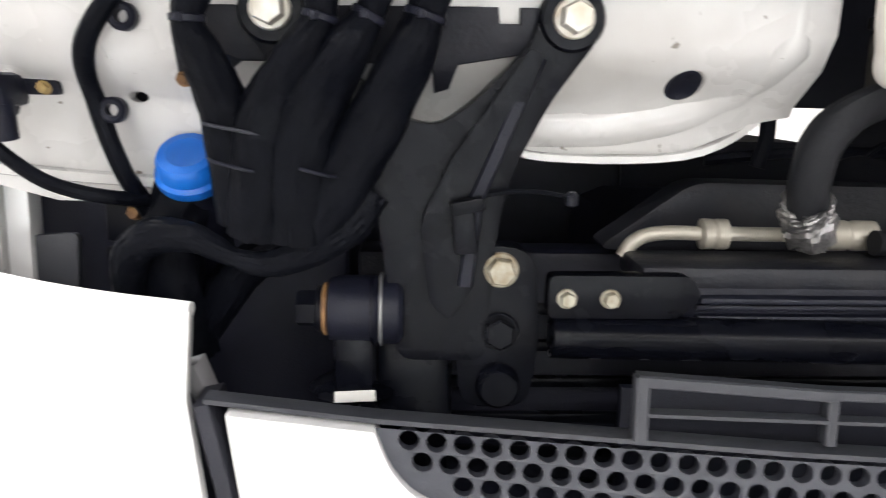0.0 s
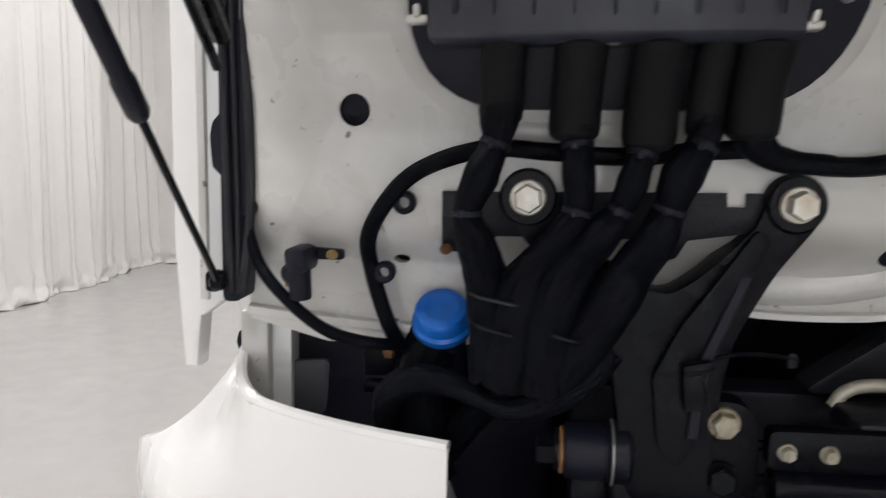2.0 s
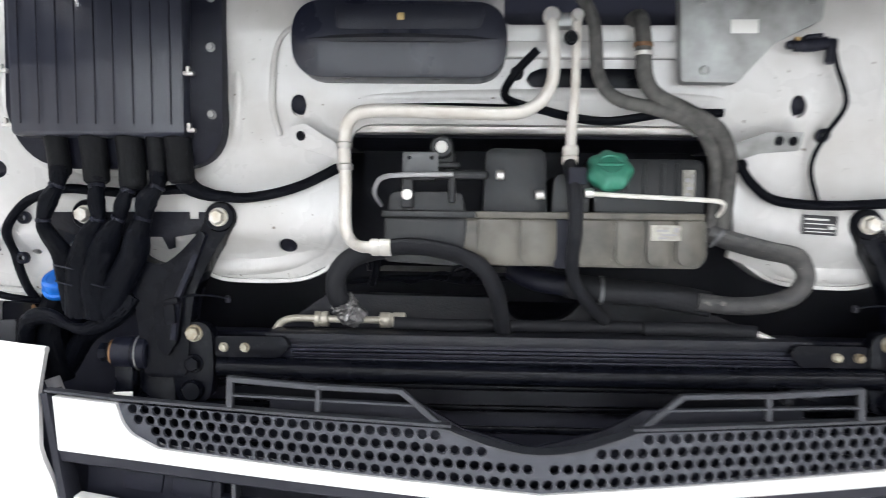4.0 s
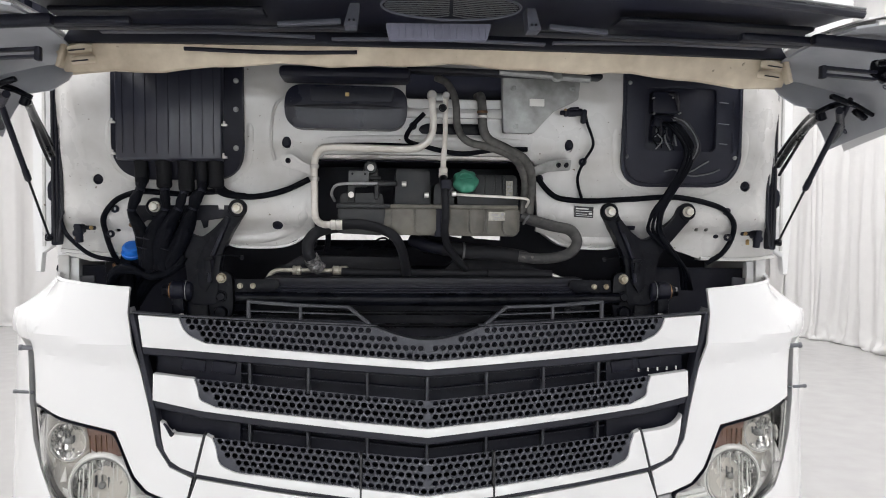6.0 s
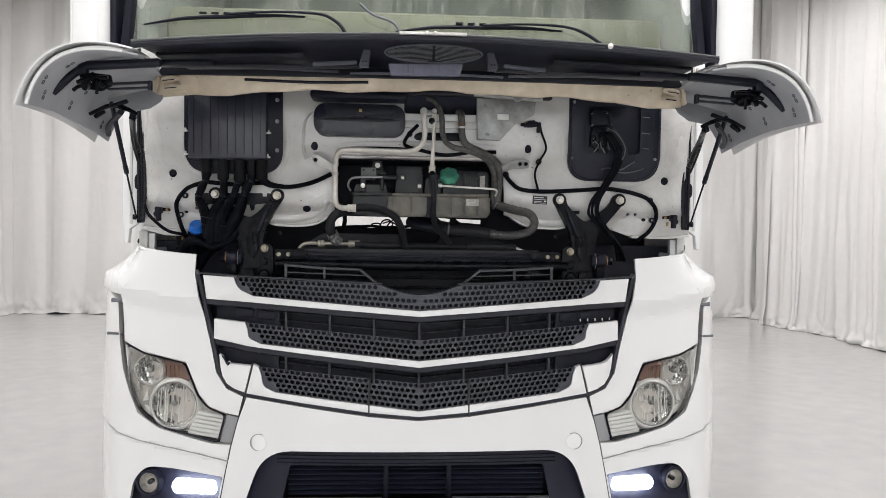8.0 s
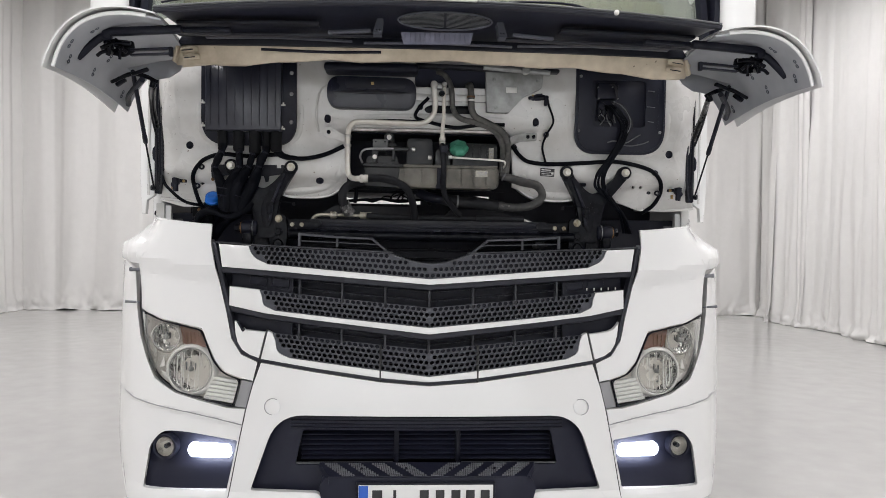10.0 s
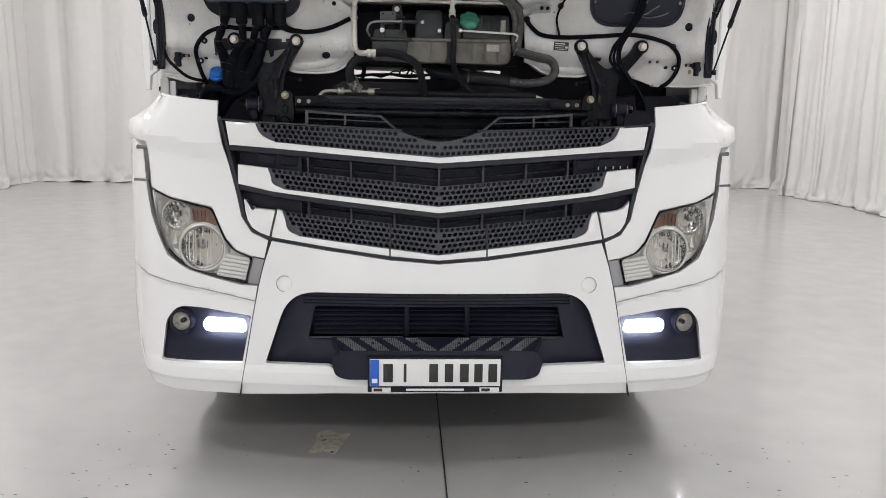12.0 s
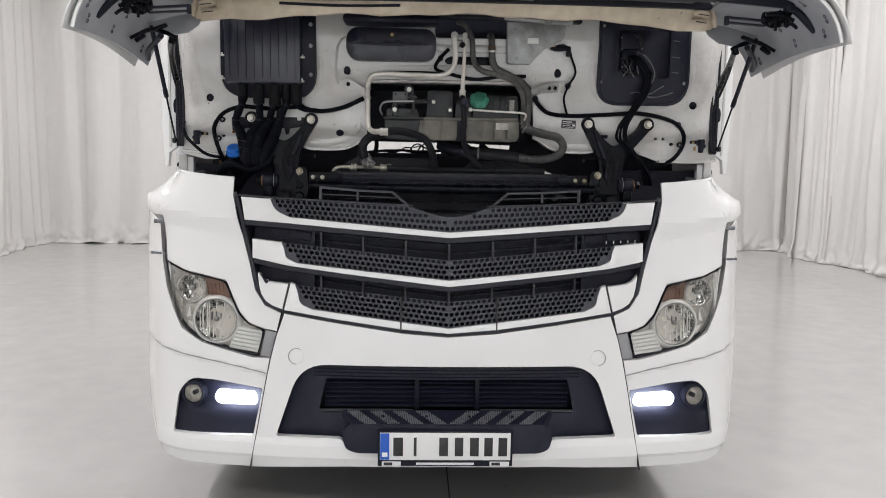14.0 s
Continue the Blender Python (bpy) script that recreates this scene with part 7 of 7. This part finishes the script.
sw = part("switch_plate", bm, STEPGREY, tank, "grey holder plate with two holes")
for ctr, size, be in (((-0.205, 0.175, 1.80), (0.05, 0.03, 0.03), 0.004), ((-0.226, 0.168, 1.765), (0.020, 0.016, 0.05), 0.004), ((-0.152, 0.172, 1.775), (0.012, 0.03, 0.052), 0.004),
                      ((-0.142, 0.168, 1.796), (0.10, 0.022, 0.016), 0.006), ((-0.165, 0.172, 1.812), (0.05, 0.02, 0.010), 0.003), ((-0.170, 0.19, 1.82), (0.045, 0.02, 0.04), 0.006)):
    bm = B()
    box(bm, ctr, size, be)
    part("switch_block", bm, TANKTOP, sw)
bm = B()
lathe(bm, (-0.170, 0.185, 1.842), (0, -1, 0), [(0.02, 0), (0.02, 0.012), (0.016, 0.016)], 20)
part("switch_collar", bm, TANKTOP, sw)
bm = B()
lathe(bm, (-0.170, 0.17, 1.842), (0, -1, 0), [(0.010, 0), (0.010, 0.006), (0.006, 0.008)], 18)
part("switch_stud", bm, LABEL, sw)
bm = B()
lathe(bm, (-0.226, 0.158, 1.762), (0, -1, 0), [(0.009, 0), (0.009, 0.006), (0.004, 0.008)], 18)
part("switch_screw", bm, ALU, sw)
bm = B()
tube(bm, [(-0.278, 0.24, 1.745), (-0.285, 0.20, 1.765), (-0.272, 0.17, 1.788), (-0.235, 0.152, 1.794), (-0.15, 0.152, 1.796)], 0.0042, 8, 6)
part("vent_line", bm, SIDEGREY, tank)
for x, z in ((-0.155, 1.797), (-0.072, 1.796), (-0.006, 1.764), (0.075, 1.768)):
    bm = B()
    lathe(bm, (x - 0.006, 0.168, z), (1, 0, 0), [(0.006, -0.001), (0.0085, 0.0), (0.0085, 0.012), (0.006, 0.013)], 14)
    part("vent_stub", bm, ALU, tank)
bm = B()
tube(bm, [(0.078, 0.168, 1.767), (0.15, 0.165, 1.763), (0.25, 0.165, 1.759), (0.295, 0.17, 1.754), (0.298, 0.20, 1.735), (0.285, 0.24, 1.722)], 0.004, 8, 6)
part("vent_line", bm, PIPE, tank)
for c, sz in (((0.243, 0.1855, 1.784), (0.02, 0.002, 0.05)), ((0.205, 0.1762, 1.703), (0.05, 0.002, 0.026))):
    bm = B()
    box(bm, c, sz, 0.0005)
    lab = part("tank_sticker", bm, WORNLABEL, tank, "worn paper sticker")
    for u, v, w, h in ((-0.12, 0.15, 0.40, 0.14), (0.1, -0.12, 0.5, 0.10), (0.33, 0.2, 0.14, 0.3), (-0.1, -0.33, 0.3, 0.10)):
        bm = B()
        box(bm, (c[0] + sz[0] * u, c[1] - 0.0016, c[2] + sz[2] * v), (sz[0] * w, 0.001, sz[2] * h), 0)
        part("print_bar", bm, SIDEGREY, lab)

# ---- open hood ----
bm = B()
HX = 0.885
rows = [(-0.575, 2.134), (-0.50, 2.146), (-0.35, 2.156), (-0.15, 2.160), (0.10, 2.160), (0.28, 2.158)]
grid = []
for y, z in rows:
    grid.append([bm.verts.new((x, y + 0.035 * (x / HX) ** 2 * (1 if y < -0.3 else 0.3), z + 0.034 * (1 - (x / HX) ** 2) * max(0.2, min(1.0, -2 * y)))) for x in [HX * k / 8 for k in range(-8, 9)]])
for a, b in zip(grid, grid[1:]):
    for k in range(16):
        bm.faces.new((a[k], a[k + 1], b[k + 1], b[k]))
bmesh.ops.solidify(bm, geom=bm.faces[:], thickness=0.012)
hood = part("hood", bm, HOODBLUE, truck, "open front hood with dark plastic lining")
bm = B()
tube(bm, [(x, -0.582 + 0.035 * (x / HX) ** 2, 2.136 + 0.036 * (1 - (x / HX) ** 2)) for x in [HX * k / 6 for k in range(-6, 7)]], 0.0075, 8, 2, flat=1.3)
part("hood_rim", bm, LIPDARK, hood, "dark rim of the hood")
bm = B()
tube(bm, [(x, -0.588 + 0.035 * (x / HX) ** 2, 2.1465 + 0.036 * (1 - (x / HX) ** 2)) for x in [HX * k / 6 for k in range(-6, 7)]], 0.003, 8, 2)
part("rim_edge", bm, STEPGREY, hood)
bm = B()
panel(bm, [(x, 2.122 + 0.003 * math.sin(9 * x)) for x in [-0.90 + 0.06 * k for k in range(31)]] + [(0.945, 2.10)] + [(x, 2.081 - 0.034 * (x / 0.93) ** 2 + 0.004 * math.sin(13 * x + 1) + 0.003 * math.sin(29 * x)) for x in [0.93 - 0.06 * k for k in range(32)]] + [(-0.945, 2.10)],
      0.02, lambda x, z: -0.185 + 0.5 * max(0, 2.122 - z) + 0.05 * x * x, [], 0.08, 0.003)
part("hood_inner_sheet", bm, BEIGE, hood, "dusty beige inner edge of the hood")
bm = B()
panel(bm, [(x, 2.150) for x in (-0.90, 0, 0.90)] + [(x, 2.118) for x in (0.92, 0, -0.92)], 0.03, lambda x, z: -0.20 + 0.05 * x * x, [], 0.1, 0.002)
part("hood_inner_edge", bm, NAVY, hood)
bm = B()
tube(bm, [(-0.62, -0.185, 2.103), (-0.40, -0.19, 2.098), (-0.2, -0.19, 2.103)], 0.005, 8, 5)
part("stay_rod", bm, BLACK, hood, "thin black stay rod")
for s in (1, -1):
    for x, z in ((0.866, 2.077), (0.874, 2.103)):
        bm = B()
        tube(bm, [(s * (x - 0.024), -0.150, z + 0.003), (s * x, -0.158, z), (s * (x + 0.030), -0.150, z - 0.004)], [0.009, 0.0115, 0.009], 12, 4)
        loop = part("pressed_slot", bm, BEIGE, hood)
        # dark bar paints the shade inside the pressed loop
        bm = B()
        box(bm, (s * (x + 0.006), -0.1690, z - 0.006), (0.040, 0.003, 0.0035), 0.0012, (0, s * 7, 0))
        part("slot_shade", bm, DUSTY, loop)
    bm = B()
    box(bm, (s * 0.922, -0.148, 2.086), (0.012, 0.03, 0.060), 0.004, (0, s * -14, 0))
    part("folded_end", bm, BEIGE, hood)
    # wing of the hood that wraps the corner: outer skin and inner panel
    n = 12
    A = (Vector((0.862, -0.56, 2.108)), Vector((1.12, -0.60, 2.160)), Vector((1.172, -0.58, 1.952)))
    R = (Vector((0.93, 0.04, 2.10)), Vector((1.10, 0.06, 2.085)), Vector((1.158, 0.05, 1.905)))

    def bez(P, u):
        return P[0] * (1 - u) ** 2 + P[1] * 2 * u * (1 - u) + P[2] * u * u

    def sheet(A, R, thick):
        bm = B()
        grid = []
        for i in range(n + 1):
            pa, pr = bez(A, i / n), bez(R, i / n)
            grid.append([bm.verts.new((s * (pa.x * (1 - v) + pr.x * v), pa.y * (1 - v) + pr.y * v, pa.z * (1 - v) + pr.z * v + 0.018 * math.sin(math.pi * v))) for v in [j / 8 for j in range(9)]])
        for a, b in zip(grid, grid[1:]):
            for k in range(8):
                bm.faces.new((a[k], a[k + 1], b[k + 1], b[k]))
        edge_a, edge_b = [r[0].co.copy() for r in grid], [v.co.copy() for v in grid[-1]]
        bmesh.ops.recalc_face_normals(bm, faces=bm.faces)
        bmesh.ops.solidify(bm, geom=bm.faces[:], thickness=thick)
        return bm, edge_a, edge_b

    bm, arc, tip = sheet(A, R, 0.006)
    wg = part("hood_wing", bm, WING, hood, "grey inner side of the hood wing")
    A2 = (A[0] + Vector((0.012, -0.02, 0.014)), A[1] + Vector((0.006, -0.022, 0.026)), A[2] + Vector((0.026, -0.022, -0.004)))
    R2 = (R[0] + Vector((0, 0, 0.030)), R[1] + Vector((0.03, 0.0, 0.030)), R[2] + Vector((0.048, 0.0, -0.004)))
    bm, arc2, tip2 = sheet(A2, R2, 0.005)
    part("wing_skin", bm, WHITE, wg, "white painted outer skin of the hood wing")
    bm = B()
    tube(bm, arc[1:], 0.008, 8, 2, flat=0.7)
    part("wing_edge", bm, WHITE, wg, "white painted rim of the hood wing")
    # clips in pairs of small rings on the inner panel

    def onwing(u, v):
        p = bez(A, u) * (1 - v) + bez(R, u) * v
        return Vector((s * p.x, p.y, p.z + 0.018 * math.sin(math.pi * v)))
    for u, v in ((0.55, 0.14), (0.78, 0.06), (0.90, 0.42), (0.90, 0.84), (0.70, 0.50), (0.90, 0.12)):
        p = onwing(u, v)
        along = (onwing(u + 0.04, v) - p).normalized()
        out = along.cross(onwing(u, v + 0.04) - p).normalized()
        if out.z > 0:
            out = -out
        for side in (-1, 1):
            bm = B()
            lathe(bm, p + along * 0.0085 * side, out, [(0.0035, 0.0), (0.0035, 0.0075), (0.0055, 0.0085), (0.0075, 0.0075), (0.0075, 0.0)], 14, False)
            part("clip_ring", bm, LINING, wg)
    SETTLE[0] = reach_out
    bm = B()
    box(bm, (s * 0.915, -0.45, 2.080), (0.24, 0.03, 0.026), 0.008, (0, s * 4, 0))
    box(bm, (s * 1.028, -0.45, 2.064), (0.03, 0.03, 0.034), 0.008)
    part("wing_brace", bm, BLACK, wg, "black wing stiffener bar")
    bm = B()
    tube(bm, [(s * 1.028, -0.45, 2.062), (s * 1.06, -0.45, 2.046), (s * 1.120, -0.45, 1.990)], 0.013, 8, 4)
    part("brace_finger", bm, BLACK, wg)
    bm = B()
    panel(bm, rounded([(s * x, z) for x, z in ((0.955, 2.052), (1.035, 2.058), (1.055, 2.030), (1.030, 2.008), (0.985, 2.000), (0.950, 2.020))], 0.008, 3), 0.008, -0.425, [circle(s * 1.012, 2.034, 0.008, 12)], 0, 0.002)
    latch = part("latch_plate", bm, STEELBLK, wg, "black latch plate with levers")
    for x0, z0, x1, z1, r in ((0.960, 2.040, 1.050, 2.024, 0.007), (0.970, 2.012, 1.040, 2.044, 0.006), (1.000, 2.052, 1.030, 2.002, 0.007), (0.985, 2.030, 0.992, 1.990, 0.005), (1.020, 2.010, 1.062, 2.000, 0.006)):
        bm = B()
        tube(bm, [(s * x0, -0.44, z0), (s * (x0 + x1) / 2, -0.448, (z0 + z1) / 2 + 0.006), (s * x1, -0.44, z1)], r, 8, 4)
        part("lever", bm, STEELBLK, latch)
    bm = B()
    spring = [(s * (0.975 + 0.0022 * k), -0.452 + 0.006 * math.cos(k * 1.57), 2.022 + 0.006 * math.sin(k * 1.57)) for k in range(24)]
    tube(bm, spring, 0.0016, 6, 2)
    part("spring", bm, STEELBLK, latch)
    for x, z in ((0.968, 2.044), (1.036, 2.046), (1.024, 2.012)):
        bm = B()
        bolt(bm, (s * x, -0.427, z), 0.008, h=0.010)
        part("bolt", bm, STEPGREY, latch)
    bm = B()
    box(bm, (s * 0.90, -0.42, 2.028), (0.13, 0.02, 0.007), 0.002, (0, s * 4, 0))
    box(bm, (s * 0.90, -0.42, 2.012), (0.13, 0.02, 0.006), 0.002, (0, s * 4, 0))
    box(bm, (s * 0.838, -0.42, 2.022), (0.012, 0.02, 0.03), 0.003)
    part("latch_rail", bm, BLACK, wg)
    SETTLE[0] = None
    bm = B()
    box(bm, (s * 0.80, -0.40, 2.112), (0.24, 0.03, 0.018), 0.006, (0, s * 2, 0))
    part("lining_corner", bm, BLACK, hood)
    bm = B()
    panel(bm, [(s * x, z) for x, z in ((0.905, 2.085), (0.99, 2.070), (1.10, 2.035), (1.06, 2.0), (1.0, 1.988), (0.945, 2.000), (0.915, 2.03))], 0.006, lambda x, z: -0.12 + 0.9 * (z - 2.04), [], 0.03, 0.001)
    part("corner_sheet", bm, WING, hood, "dusty grey sheet at the corner of the hood")
    bm = B()
    tube(bm, [(s * 0.965, -0.22, 1.972), (s * 1.01, -0.22, 1.992), (s * 1.06, -0.21, 2.0), (s * 1.13, -0.20, 1.972)], [0.006, 0.008, 0.008, 0.006], 10, 5)
    box(bm, (s * 1.02, -0.24, 2.003), (0.06, 0.02, 0.012), 0.004, (0, s * 20, 0))
    box(bm, (s * 1.10, -0.19, 1.974), (0.04, 0.02, 0.014), 0.004, (0, s * 35, 0))
    box(bm, (s * 0.985, -0.21, 1.968), (0.018, 0.02, 0.03), 0.005, (0, s * -20, 0))
    tube(bm, [(s * 0.985, -0.20, 1.965), (s * 1.03, -0.06, 1.955), (s * 1.075, 0.10, 1.93), (s * 1.10, 0.24, 1.87)], 0.010, 10, 5)
    tube(bm, [(s * 0.99, -0.19, 1.975), (s * 1.04, -0.05, 1.985), (s * 1.085, 0.1, 1.965), (s * 1.10, 0.24, 1.90)], 0.006, 8, 5)
    tube(bm, [(s * 1.0, -0.18, 1.985), (s * 1.05, -0.02, 1.95), (s * 1.085, 0.12, 1.90), (s * 1.10, 0.23, 1.84)], 0.005, 8, 5)
    part("hood_hinge", bm, STEELBLK, hood, "black hinge arm and cable")
    bm = B()
    tube(bm, [(s * 1.01, -0.25, 1.975), (s * 1.10, -0.10, 1.945), (s * 1.135, 0.0, 1.925)], 0.010, 8, 4)
    part("wing_rib", bm, BLACK, wg)
    # gas strut
    top_p, bot_p = Vector((s * 1.046, -0.232, 2.0)), Vector((s * 1.118, 0.264, 1.628))
    d = bot_p - top_p
    bm = B()
    lathe(bm, top_p, d, [(0.006, -0.01), (0.0078, 0.0), (0.0078, d.length * 0.50), (0.0092, d.length * 0.505), (0.0092, d.length * 0.56), (0.007, d.length * 0.57)], 16)
    strut = part("gas_strut", bm, BLACK, hood, "black gas strut holding the hood open")
    bm = B()
    lathe(bm, top_p + d * 0.56, d, [(0.0036, 0), (0.0036, d.length * 0.43)], 12)
    lathe(bm, bot_p + Vector((0, 0, 0)), (s * 1.0, 0, 0), [(0.004, -0.009), (0.0075, -0.006), (0.0085, 0), (0.0075, 0.006), (0.004, 0.009)], 14)
    part("strut_rod", bm, STEELBLK, strut)
# hood lining details
for s, x0, x1 in ((1, 0.245, 0.385), (-1, 0.232, 0.375)):
    bm = B()
    box(bm, (s * (x0 + x1) / 2, -0.352, 2.134), (x1 - x0, 0.014, 0.013), 0.004, (0, s * 4, 0))
    part("lining_slot", bm, LINING, hood, "grey slot in the hood lining")
    bm = B()
    panel(bm, rounded([(s * 0.190, 2.180), (s * 0.212, 2.178), (s * 0.226, 2.128), (s * 0.196, 2.128)], 0.004), 0.05, -0.362, [], 0, 0.003)
    part("lining_post", bm, LINING, hood, "grey post between hood and lining")
    for x in (0.203, 0.213):
        bm = B()
        lathe(bm, (s * x, -0.363, 2.140), (0, -1, 0), [(0.003, -0.001), (0.003, 0.003), (0.002, 0.004)], 10)
        part("post_screw", bm, BLACK, hood)
    bm = B()
    box(bm, (s * 0.63, -0.36, 2.146), (0.46, 0.08, 0.012), 0.005, (0, s * 1.5, 0))
    part("lining_rib", bm, NAVY, hood)
    bm = B()
    box(bm, (s * 0.55, -0.30, 2.128), (0.66, 0.03, 0.010), 0.004, (0, s * 1.0, 0))
    part("lining_rail", bm, LIPDARK, hood)
bm = B()
panel(bm, [(0.010 + 0.150 * math.cos(2 * math.pi * k / 36), 2.152 + 0.023 * math.sin(2 * math.pi * k / 36)) for k in range(36)], 0.02, lambda x, z: -0.455 + 0.6 * (2.152 - z), [], 0, 0.002)
badge = part("badge_recess", bm, NAVY, hood, "oval mesh recess in the hood lining")
bm = B()
rim = [(0.010 + 0.152 * math.cos(2 * math.pi * k / 36), -0.458 - 0.6 * 0.025 * math.sin(2 * math.pi * k / 36), 2.152 + 0.025 * math.sin(2 * math.pi * k / 36)) for k in range(37)]
tube(bm, rim, 0.003, 6, 1)
part("recess_rim", bm, LINING, badge)
for k in range(-6, 7):
    for s in (1, -1):
        z = 2.152 + 0.0034 * k
        w = 0.145 * math.sqrt(max(0.02, 1 - (k / 6.6) ** 2))
        bm = B()
        strip(bm, [(0.010 + s * 0.004, -0.460 + 0.6 * (2.152 - z), z + 0.004), (0.010 + s * w * 0.55, -0.460 + 0.6 * (2.152 - z), z), (0.010 + s * w, -0.460 + 0.6 * (2.152 - z), z - 0.001)], 0.0013, 0.004)
        part("recess_slat", bm, STEPGREY, badge)
bm = B()
panel(bm, rounded([(-0.132, 2.138), (0.112, 2.142), (0.104, 2.108), (-0.122, 2.104)], 0.006), 0.02, lambda x, z: -0.352 + 0.5 * (2.14 - z), [], 0.04, 0.002)
part("lining_plate", bm, LININGPALE, hood, "ribbed pale plate in the hood lining")
for k in range(14):
    bm = B()
    x = -0.118 + 0.0168 * k
    strip(bm, [(x, -0.356, 2.138), (x, -0.338, 2.108)], 0.003, 0.006)
    part("plate_rib", bm, LININGPALE, hood)
for x0, x1, dz in ((-0.80, -0.30, 0.0), (0.28, 0.82, 0.0), (-0.26, 0.26, -0.004)):
    bm = B()
    strip(bm, [(x0, -0.245, 2.128 + dz), ((x0 + x1) / 2, -0.25, 2.133 + dz), (x1, -0.245, 2.128 + dz)], 0.006, 0.02)
    part("lining_edge", bm, LINING, hood)
bm = B()
lathe(bm, (0.537, -0.58, 2.164), (0, -1, 0.3), [(0.008, -0.004), (0.008, 0.004), (0.004, 0.008)], 12)
part("rim_stud", bm, LABEL, hood)
bm = B()
box(bm, (0.0, -0.598, 2.182), (0.20, 0.012, 0.010), 0.004)
for x in (-0.018, 0.006):
    lathe(bm, (x, -0.604, 2.182), (0, -1, 0), [(0.006, 0), (0.006, 0.004), (0.003, 0.006)], 12)
part("rim_trim", bm, ALU, hood, "bright metal trim on the hood rim")
# pale blotched patch on the floor below the bumper
bm = B()
panel(bm, rounded([(-0.545, 0.20), (-0.47, 0.23), (-0.43, 0.19), (-0.40, 0.30), (-0.37, 0.42), (-0.43, 0.40), (-0.47, 0.46), (-0.53, 0.42), (-0.52, 0.32)], 0.02), 0.002, 0, [], 0, 0)
for v in bm.verts:
    v.co = Vector((v.co.x, v.co.z, 0.001 + v.co.y * 0.5))
stain = part("floor_pale_patch", bm, PALEPATCH)
tagged(stain, "pale blotched patch on the floor", "stain", kind="structure")

# dried splashes and grit on the floor round the bumper
rnd = random.Random(5)
verts, faces = [], []
for k in range(130):
    if k % 3 == 0:
        x, y = rnd.choice((-1, 1)) * rnd.uniform(0.85, 1.7), rnd.gauss(0.05, 0.22)
    else:
        x, y = rnd.uniform(-1.9, 1.9), rnd.gauss(-0.25, 0.35)
    r = rnd.choice((0.002, 0.003, 0.004, 0.006))
    n = len(verts)
    q = rnd.uniform(0, 3)
    m = 6
    for e in range(m):
        a = q + 2 * math.pi * e / m
        rr = r * rnd.uniform(0.5, 1.2)
        verts.append((x + 1.6 * rr * math.cos(a), y + rr * math.sin(a), 0.0015))
    verts.append((x, y, 0.003))
    faces += [(n + e, n + (e + 1) % m, n + m) for e in range(m)]
me = bpy.data.meshes.new("floor_grit")
me.from_pydata(verts, [], faces)
me.materials.append(STEPGREY)
tagged(new("floor_grit", me), "fine dark grit and splashes on the floor", "grit", kind="stuff")
